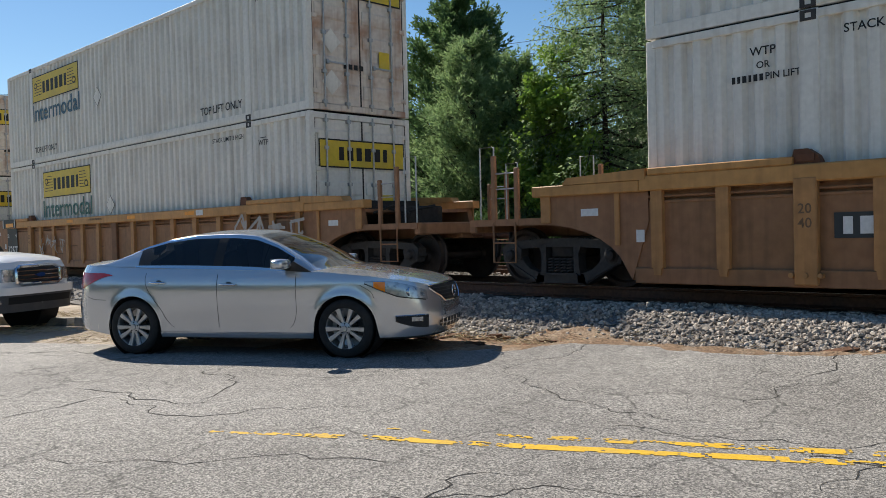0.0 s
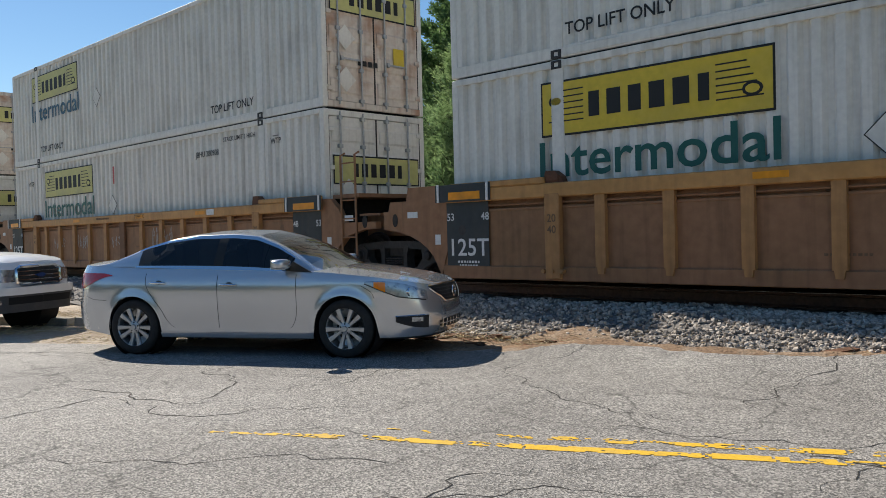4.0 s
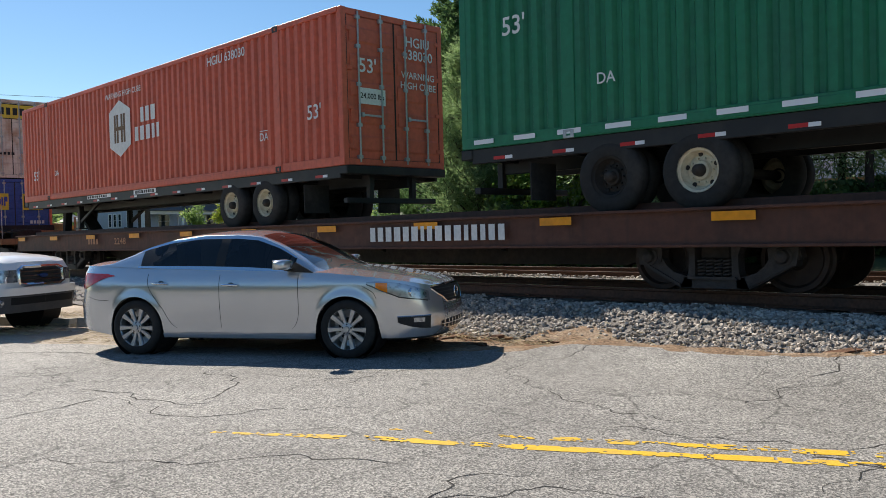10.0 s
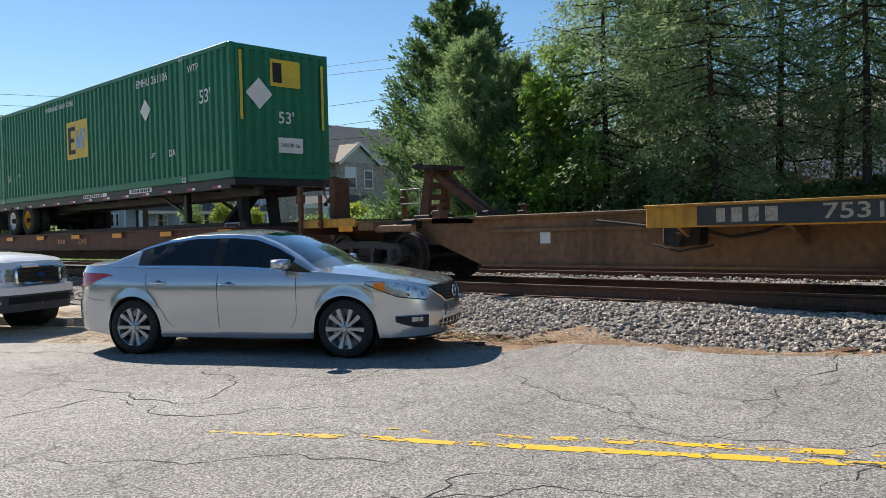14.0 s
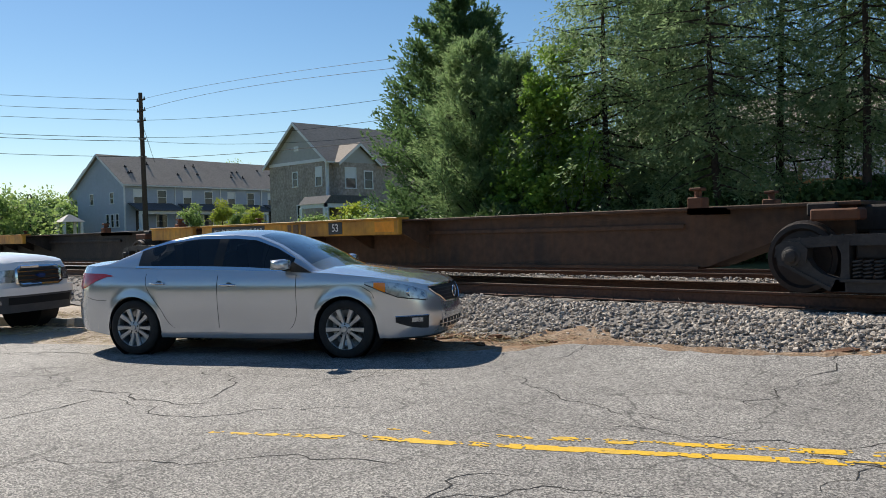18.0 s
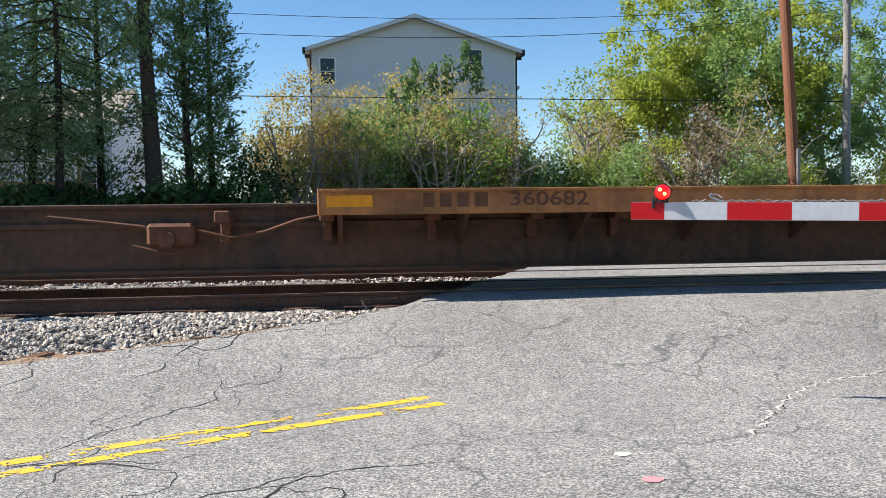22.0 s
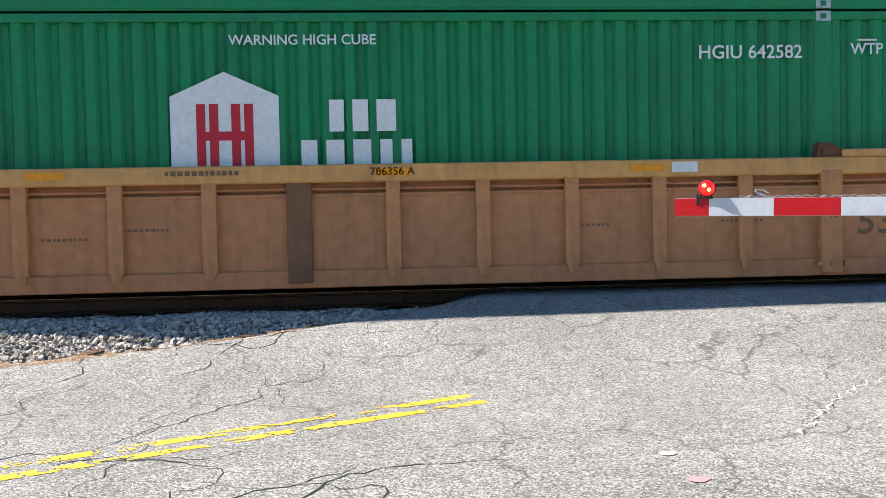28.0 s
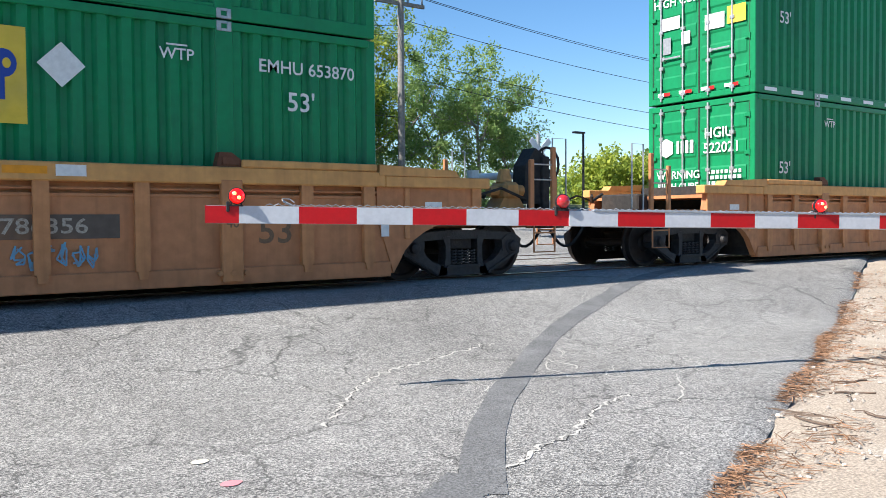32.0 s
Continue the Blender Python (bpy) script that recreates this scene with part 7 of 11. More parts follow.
SP1 = "empty yellow spine car with a grimy centre beam"
SP2 = "empty rust-brown spine car with trailer hitches"
T5 = (135.2, 152.0, 168.5, 185.9, 202.4, 219.75)
S5 = (((141.25, 149.0),), ((154.4, 160.9),), ((169.6, 171.6), (172.0, 178.5)), ((187.2, 198.6),), ((204.4, 214.6),))
H5 = (((136.0, 1),), (), (), (), ())
for i in range(5):
    u = spine_unit(T5[i], T5[i + 1], SP1, S5[i], M_SPINE, M_UMBER if i == 0 else (M_BEAM if i in (2, 4) else M_DARK), H5[i], ("end" if i == 0 else "joint", "end" if i == 4 else "joint"), (i == 0, True), i)
    mid = (T5[i] + T5[i + 1]) / 2
    a = S5[i][-1][0] - mid
    if i == 0:
        flat("number_board", u, rect(a + 0.72, a + 3.55, 0.95, 1.19), -1.364, M_PANEL)
        bars(u, a + 1.35, -1.37, 1.07, 0.75, 0.17, 4, M_FADEDW, seed=3)
        write("753174", u, a + 2.75, -1.37, 1.07, 0.17, M_FADEDW, wide=1.45)
        flat("reflector", u, rect(a + 3.75, a + 4.2, 0.99, 1.15), -1.364, M_ORANGE)
        rigging(u, a + 4.0, M_DARK, "brake valve and bent pipes")
        flat("data_plate", u, rect(a - 2.45, a - 2.25, 0.62, 0.84), -0.43, M_LETTER)
        flat("number_board", u, rect(a + 5.3, a + 5.7, 0.98, 1.17), -1.364, M_PANEL)
        write("53", u, a + 5.5, -1.37, 1.075, 0.13, M_LETTER)
    elif i == 2:
        flat("number_board", u, rect(a + 0.45, a + 2.5, 0.96, 1.18), -1.364, M_PANEL)
        write("ALL PURPOSE SPINE CAR", u, a + 1.48, -1.37, 1.07, 0.1, M_LETTER, wide=1.2)
        bars(u, a + 3.6, -1.366, 1.07, 0.6, 0.2, 3, M_FADED, seed=1)
        flat("number_board", u, rect(a + 4.6, a + 5.0, 0.96, 1.18), -1.364, M_PANEL)
        write("53", u, a + 4.8, -1.37, 1.07, 0.14, M_LETTER)
        flat("reflector", u, rect(a + 5.9, a + 6.4, 0.98, 1.16), -1.364, M_ORANGE)
    elif i == 3:
        flat("number_board", u, rect(a + 3.4, a + 4.0, 0.97, 1.18), -1.364, M_PANEL)
        write("53", u, a + 3.65, -1.37, 1.07, 0.14, M_LETTER)
        flat("reflector", u, rect(a + 8.4, a + 8.9, 0.98, 1.16), -1.364, M_ORANGE)
    elif i == 4:
        flat("number_board", u, rect(a + 2.1, a + 2.9, 0.95, 1.195), -1.364, M_PANEL)
        write("53", u, a + 2.5, -1.37, 1.075, 0.16, M_FADEDW, wide=1.6)
        flat("number_board", u, rect(a + 3.8, a + 7.1, 0.97, 1.19), -1.364, M_PANEL)
        bars(u, a + 4.7, -1.37, 1.08, 1.1, 0.16, 4, M_FADEDW, seed=3)
        write("753174", u, a + 6.15, -1.37, 1.08, 0.16, M_FADEDW, wide=1.6)
        bars(u, a + 8.0, -1.366, 1.08, 1.3, 0.14, 14, M_FADED, seed=3)
        flat("reflector", u, rect(a + 8.9, a + 9.6, 0.99, 1.15), -1.364, M_ORANGE)
        put("beam_cover", Geo().slab([(3.6, 0.30), (6.3, 0.30), (7.2, 0.62), (7.2, 1.02), (3.6, 1.02)], -0.475, -0.45), M_SPINE, u, "yellow painted stretch of the beam")
        put("air_tank", Geo().lathe([(0.0, 2.38), (0.16, 2.40), (0.24, 2.48), (0.24, 3.42), (0.16, 3.5), (0.0, 3.52)], 24, "x").cyl((2.2, 0, 0), (2.4, 0, 0), 0.08, 8).cyl((3.5, 0, 0.05), (3.7, 0, 0.05), 0.05, 8).turned(Matrix.Translation((0, -0.75, 0.46))), M_SPINE, u, "rounded yellow air tank", smooth=40)
        put("slotted_bracket", Geo().box(0.85, 1.95, -0.92, -0.86, 0.48, 0.92, 0.02).box(0.85, 1.95, -0.92, -0.45, 0.86, 0.92, 0.01), M_SPINE, u, "rust-stained slotted bracket plate")
        put("valve_box", Geo().box(1.2, 1.7, -0.85, -0.45, 0.35, 0.7, 0.03).cyl((1.45, -0.9, 0.52), (1.45, -0.7, 0.52), 0.12, 10), M_DARK, u)
    for ch in u.children:         # its stringers sit lower than those of the next car
        if ch.name.split(".")[0] in ("side_stringer", "deck_plate", "number_board", "lettering", "marking", "reflector"):
            ch.matrix_basis = Matrix.Translation((0, 0, -0.11)) @ ch.matrix_basis
T6 = (224.05, 241.4, 260.5, 277.5)
S6 = (((230.6, 240.0),), ((243.2, 252.75),), ((262.4, 270.0),))
H6 = (((224.6, 1), (240.2, -1)), ((242.7, 1), (259.2, -1)), ((277.3, -1),))
for i in range(3):
    u = spine_unit(T6[i], T6[i + 1], SP2, S6[i], M_ORUST, M_BEAM, H6[i], ("end" if i == 0 else "joint", "end" if i == 2 else "joint"), (i == 0, True), 10 + i)
    mid = (T6[i] + T6[i + 1]) / 2
    a, b = S6[i][0][0] - mid, S6[i][0][1] - mid
    if i == 1:
        write("ALL PURPOSE SPINE CAR", u, -2.25, -1.37, 1.08, 0.13, M_TANL, wide=1.35)
        flat("sill_patch", u, rect(0.64, 1.80, 0.945, 1.185), -1.362, M_SILL, "yellow painted sill end")
        bars(u, 1.2, -1.368, 1.07, 0.62, 0.14, 3, M_RUSTY, seed=2)
        flat("reflector", u, rect(0.18, 0.62, 1.05, 1.15), -1.366, M_ORANGE)
        flat("reflector", u, rect(-2.85, -2.4, 0.62, 0.73), -0.445, M_ORANGE)
    else:
        flat("reflector", u, rect(a + 0.1, a + 0.62, 1.02, 1.15), -1.364, M_ORANGE)
    if i == 0:
        bars(u, -0.55, -1.37, 1.09, 0.75, 0.16, 4, M_RUSTY, seed=5)
        write("360682", u, 0.55, -1.37, 1.09, 0.16, M_RUSTY, wide=1.4)
        rigging(u, 0.0, M_RUSTY, "rusty brake valve and pipes")
    if i < 2:
        for hx in (-3.25, -2.03, -0.75, 0.52, 1.59):
            put("pipe_hanger", Geo().box(hx - 0.06, hx + 0.06, -0.6, -0.44, 0.62, 1.0, 0.015).box(hx - 0.09, hx + 0.09, -0.9, -0.5, 0.86, 1.0, 0.015), M_RUSTY if i == 0 else M_DARK, u)


# ---- parked cars ----
M_SILVER = mat("silver_metallic_car_paint", (0.60, 0.615, 0.635), 0.19, 0.68, grain=(900, 0.06), blotch=(2.5, (0.56, 0.575, 0.595), 0.5), coat=1.0)
M_WHITECAR = mat("white_car_paint", (0.74, 0.75, 0.77), 0.35, 0.0, blotch=(2.0, (0.66, 0.66, 0.66), 0.6), coat=0.8)
M_CHROME = mat("chrome_trim", (0.75, 0.75, 0.76), 0.12, 1.0, grain=(40, 0.03))
M_ALLOY = mat("silver_wheel_paint", (0.48, 0.49, 0.50), 0.3, 0.75, blotch=(14, (0.36, 0.35, 0.34), 0.6))
M_PLASTIC = mat("black_textured_plastic", (0.022, 0.022, 0.023), 0.6, grain=(60, 0.15), blotch=(6, (0.05, 0.047, 0.043), 0.5))
M_GREYP = mat("grey_bumper_plastic", (0.055, 0.058, 0.063), 0.6, grain=(60, 0.12), blotch=(5, (0.09, 0.085, 0.08), 0.5))
M_SEAM = mat("dark_panel_gap", (0.012, 0.012, 0.013), 0.8)
M_SEAT = mat("charcoal_seat_cloth", (0.05, 0.05, 0.052), 0.95, grain=(120, 0.2))
M_TAIL = mat("red_lamp_plastic", (0.55, 0.01, 0.014), 0.15, blotch=(30, (0.6, 0.05, 0.05), 0.6), coat=1.0)
M_AMBER = mat("amber_lamp_plastic", (0.85, 0.22, 0.01), 0.15, coat=1.0)
M_LAMP = mat("silver_lamp_reflector", (0.42, 0.44, 0.47), 0.18, 0.7, blotch=(16, (0.12, 0.13, 0.15), 0.95), coat=1.0)


def glass(name, tint, rough=0.0, coat=0.0):
    m = bpy.data.materials.new(name)
    m.use_nodes = True
    b = m.node_tree.nodes["Principled BSDF"]
    b.inputs["Base Color"].default_value = (*tint, 1)
    b.inputs["Roughness"].default_value = rough
    b.inputs["Transmission Weight"].default_value = 1.0
    b.inputs["IOR"].default_value = 1.52
    b.inputs["Coat Weight"].default_value = coat
    b.inputs["Coat Roughness"].default_value = 0.0
    return m


M_TINT = glass("dark_tinted_glass", (0.10, 0.11, 0.12))
M_GLASS = glass("clear_car_glass", (0.62, 0.72, 0.74), coat=1.0)


class Shell:
    """A car's wrapped side wall: a plan outline, and how far the wall stands in at each height."""

    def __init__(self, plan, top, low, side_in, front_in, rear_in, arches, radius, hub_z, n=230):
        self.p = curve_through(plan, n)
        self.n = n
        self.top_, self.low_, self.ins = top, low, (side_in, front_in, rear_in)
        self.arches, self.radius, self.hub_z = arches, radius, hub_z

    def at(self, i):
        return self.p[i]

    def nrm(self, i):
        a, b = self.p[max(0, i - 1)], self.p[min(self.n, i + 1)]
        d = (b - a).normalized()
        return Vector((d.y, -d.x))

    def top(self, i):
        return float(np.interp(self.p[i].x, *self.top_))

    def low(self, i):
        x = self.p[i].x
        z = float(np.interp(x, *self.low_))
        if 0.3 < i / self.n < 0.7 or abs(self.p[i].y) > 0.55:
            for a in self.arches:
                d = abs(x - a)
                if d < self.radius:
                    z = max(z, self.hub_z + math.sqrt(self.radius ** 2 - d * d))
        return z

    def pt(self, i, z, proud=0.0):
        nn = self.nrm(i)
        k = abs(nn.x) ** 1.5
        f = self.ins[1] if nn.x > 0 else self.ins[2]
        d = (1 - k) * float(np.interp(z, *self.ins[0])) + k * float(np.interp(z, *f))
        x = self.p[i].x
        for a in self.arches:
            r = math.hypot(x - a, z - self.hub_z)
            d -= 0.022 * math.exp(-((r - self.radius) / 0.06) ** 2) * (1 - k)
        q = self.p[i] - nn * (d - proud)
        return Vector((q.x, max(0.0, q.y) if k > 0.9 else q.y, z))

    def col(self, x, front=True):
        """Column nearest to x, on the side."""
        best = min(range(self.n // 12, self.n - self.n // 12), key=lambda i: abs(self.p[i].x - x))
        return best

    def wall(self, i0, i1, zlo, zhi, rows=9, proud=0.0, side=-1, thick=0.0):
        """A patch of the wall between two columns; zlo, zhi: functions of the column."""
        g = Geo()
        n = i1 - i0 + 1
        lay = [proud] if not thick else [proud, proud - thick]
        for pr in lay:
            v = []
            for i in range(i0, i1 + 1):
                a, b = zlo(i), zhi(i)
                for j in range(rows + 1):
                    q = self.pt(i, a + (b - a) * j / rows, pr)
                    v.append((q.x, q.y * side, q.z))
            m = rows + 1
            g.add(v, [(i * m + j, (i + 1) * m + j, (i + 1) * m + j + 1, i * m + j + 1) for i in range(n - 1) for j in range(rows)])
        return g

    def seam(self, pts, r=0.003, side=-1):
        """A thin gap along a smooth curve through (x, z) points on the side."""
        cols = range(self.n // 12, self.n - self.n // 12)
        xs = [self.p[i].x for i in cols][::-1]
        out = []
        for q in curve_through(pts, 36):
            c = float(np.interp(q[0], xs, list(cols)[::-1]))
            i = int(c)
            w = self.pt(i, q[1]).lerp(self.pt(i + 1, q[1]), c - i)
            out.append((w.x, w.y * side, w.z))
        return Geo().tube(out, r, 5)

    def line(self, pts, r=0.004, side=-1, proud=0.0):
        """A thin gap along (column, z) points."""
        out = []
        for (i, z), (i2, z2) in zip(pts[:-1], pts[1:]):
            k = max(2, int(max(abs(i2 - i) / 2, abs(z2 - z) / 0.05)))
            for j in range(k):
                u = j / k
                q = self.pt(round(i + (i2 - i) * u), z + (z2 - z) * u, proud)
                out.append((q.x, q.y * side, q.z))
        q = self.pt(pts[-1][0], pts[-1][1], proud)
        out.append((q.x, q.y * side, q.z))
        return Geo().tube(out, r, 5)


def tyre(r, w):
    h = w / 2
    return Geo().lathe([(r * 0.70, -h * 0.9), (r * 0.76, -h), (r * 0.86, -h * 1.04), (r * 0.96, -h * 0.9), (r * 0.992, -h * 0.72), (r, -h * 0.5), (r, h * 0.5), (r * 0.992, h * 0.72), (r * 0.86, h), (r * 0.64, h * 0.9)], 40, "y")


def rim_dish(r):
    return Geo().lathe([(r, -0.095), (r * 1.03, -0.085), (r * 0.985, -0.07), (r * 0.94, -0.075), (r * 0.9, 0.06), (r * 0.5, 0.09), (r * 0.1, 0.09)], 40, "y")


def spoke(r, a, wid):
    g = Geo()
    v = []
    for d, y, w in ((0.16, -0.085, 0.6), (0.5, -0.083, 0.75), (0.97, -0.098, 1.15)):
        for yy, ww in ((y, 0.72), (y + 0.012, 1.0), (y + 0.035, 0.9)):
            for s in (-1, 1):
                v.append((d * r, yy, s * wid * w * ww))
    f = []
    for k in range(2):
        o, p = k * 6, k * 6 + 6
        for i, j in ((0, 1), (1, 3), (3, 5), (5, 4), (4, 2), (2, 0)):
            f.append((o + i, o + j, p + j, p + i))
    g.add(v, f)
    return g.turned(Matrix.Rotation(-a, 4, "Y"))


def car_wheel(parent, x, y, r, w, spokes, rim_mat, side, tag=""):
    flip = pose(x, y, r) if side < 0 else pose(x, y, r, 0, 0, 180)
    t = put("wheel", shared("tyre" + tag, lambda: tyre(r, w), M_RUBBER, 40), M_RUBBER, parent, at=flip)
    rr = r * 0.72
    put("rim", shared("rim" + tag, lambda: rim_dish(rr), rim_mat, 40), rim_mat, t)
    for i in range(spokes):
        put("spoke", shared("spoke%s%d" % (tag, i), lambda: spoke(rr, (i + (0.07 if i % 2 else -0.07)) * 2 * math.pi / spokes, 0.030), rim_mat, 30), rim_mat, t)
    put("hub_cap", shared("hub_cap" + tag, lambda: Geo().lathe([(0.0, -0.115), (0.03, -0.113), (0.036, -0.1), (0.072, -0.092), (0.075, -0.05)], 24, "y"), rim_mat, 30), rim_mat, t)
    for i in range(5):
        a = i * 2 * math.pi / 5 + 0.3
        put("lug_nut", shared("lug_nut", lambda: Geo().cyl((0, -0.10, 0), (0, -0.085, 0), 0.010, 6), M_PLASTIC), M_PLASTIC, t, at=pose(0.055 * math.cos(a), 0, 0.055 * math.sin(a)))
    put("brake_disc", shared("brake_disc" + tag, lambda: Geo().lathe([(0.0, -0.02), (0.13, -0.02), (0.13, 0.0), (0.0, 0.0)], 28, "y"), M_DARK, 30), M_DARK, t)
    return t


def seats(ob, xs, z):
    for x in xs:
        for y in (-0.37, 0.37):
            s = put("seat", Geo().box(x - 0.1, x + 0.4, y - 0.25, y + 0.25, z, z + 0.18, 0.05).slab([(x - 0.08, z + 0.1), (x + 0.06, z + 0.1), (x - 0.14, z + 0.68), (x - 0.26, z + 0.66)], y - 0.24, y + 0.24), M_SEAT, ob)
            put("headrest", Geo().box(x - 0.30, x - 0.20, y - 0.13, y + 0.13, z + 0.70, z + 0.86, 0.03).cyl((x - 0.24, y, z + 0.6), (x - 0.24, y, z + 0.72), 0.012, 6), M_SEAT, s)


def greenhouse(ob, xs, belt, rail, centre, half, tumble, paint, side_glass, screens, quarter=None):
    """Roof, pillars and glass. belt, rail, centre: heights along x; side_glass: (from, to) stretches; screens: rear and front screen stretches."""
    rows_s, rows_r = 10, 16
    shell_g, panes, trim = Geo(), {}, {}

    def section(x):
        zb, zs, zc = (float(np.interp(x, *f)) for f in (belt, rail, centre))
        yb = float(np.interp(x, *half))
        zs = max(zs, zb + 0.004)
        yr = yb - (zs - zb) * tumble
        pts = []
        for j in range(rows_s + 1):
            u = j / rows_s
            pts.append((x, yb + (yr - yb) * u + 0.022 * math.sin(math.pi * u) * min(1, (zs - zb) / 0.3), zb + (zs - zb) * u))
        for j in range(1, rows_r + 1):
            u = j / rows_r
            y = yr * (1 - u)
            pts.append((x, y, zs + (max(zc, zs) - zs) * (1 - (1 - u) ** 2.4)))
        return pts
    secs = [section(x) for x in xs]
    m = rows_s + rows_r + 1
    for side in (-1, 1):
        for i in range(len(xs) - 1):
            xm = (xs[i] + xs[i + 1]) / 2
            for j in range(m - 1):
                q = [secs[i][j], secs[i + 1][j], secs[i + 1][j + 1], secs[i][j + 1]]
                q = [(a, b * side, c) for a, b, c in q]
                key = None
                if 1 <= j < rows_s - 1:
                    for k, (a, b) in enumerate(side_glass):
                        if a < xm < b:
                            key = ("side_window", side, k)
                if j >= rows_s + 2:
                    if screens[1][0] < xm < screens[1][1]:
                        key = ("windscreen", 0, 0)
                    if screens[0][0] < xm < screens[0][1]:
                        key = ("rear_screen", 0, 0)
                if key:
                    panes.setdefault(key, Geo()).add(q, [(0, 1, 2, 3)])
                elif j < 1 and side_glass[0][0] - 0.06 < xm < side_glass[-1][1] + 0.02 or (j == rows_s - 1 and side_glass[0][0] - 0.05 < xm < side_glass[-1][1]):
                    trim.setdefault(side, Geo()).add([(a, b + side * 0.004, c) for a, b, c in q], [(0, 1, 2, 3)])
                    shell_g.add(q, [(0, 1, 2, 3)])
                elif 1 <= j < rows_s - 1 and side_glass[0][0] < xm < side_glass[-1][1]:
                    panes.setdefault(("pillar_cover", side, 9), Geo()).add(q, [(0, 1, 2, 3)])
                else:
                    shell_g.add(q, [(0, 1, 2, 3)])

    def weld(g, name, material, parent, label="", smooth=50):
        me = g.mesh(name, material)
        bm = bmesh.new()
        bm.from_mesh(me)
        bmesh.ops.remove_doubles(bm, verts=bm.verts, dist=0.0005)
        bmesh.ops.recalc_face_normals(bm, faces=bm.faces)
        bm.to_mesh(me)
        bm.free()
        me.polygons.foreach_set("use_smooth", [True] * len(me.polygons))
        me.set_sharp_from_angle(angle=radians(smooth))
        return put(name, me, material, parent, label)
    weld(shell_g, "roof", paint, ob)
    for (name, side, k), g in panes.items():
        if name == "side_window":
            weld(g, name, M_TINT, ob, "dark tinted side glass")
        elif name == "pillar_cover":
            weld(g, name, M_PLASTIC, ob, "black pillar cover")
        else:
            weld(g, name, M_GLASS, ob)
    for side, g in trim.items():
        weld(g, "window_trim", M_CHROME if quarter else M_PLASTIC, ob, "chrome window surround" if quarter else "")
    return weld


def deck(sh, i0, i1, crown, mirror=True):
    """The top between the two side walls from column i0 to i1."""
    g, v, k = Geo(), [], 14
    for i in range(i0, i1 + 1):
        a = sh.pt(i, sh.top(i))
        for j in range(k + 1):
            u = -1 + 2 * j / k
            c = crown(a.x)
            v.append((a.x + 0.0, a.y * u, a.z + c * (1 - abs(u) ** 2.2) + 0.012 * math.exp(-((abs(u) - 0.62) / 0.1) ** 2) * (1 if a.x > 0.9 else 0)))
    m = k + 1
    return g.add(v, [(i * m + j, (i + 1) * m + j, (i + 1) * m + j + 1, i * m + j + 1) for i in range(i1 - i0) for j in range(k)])


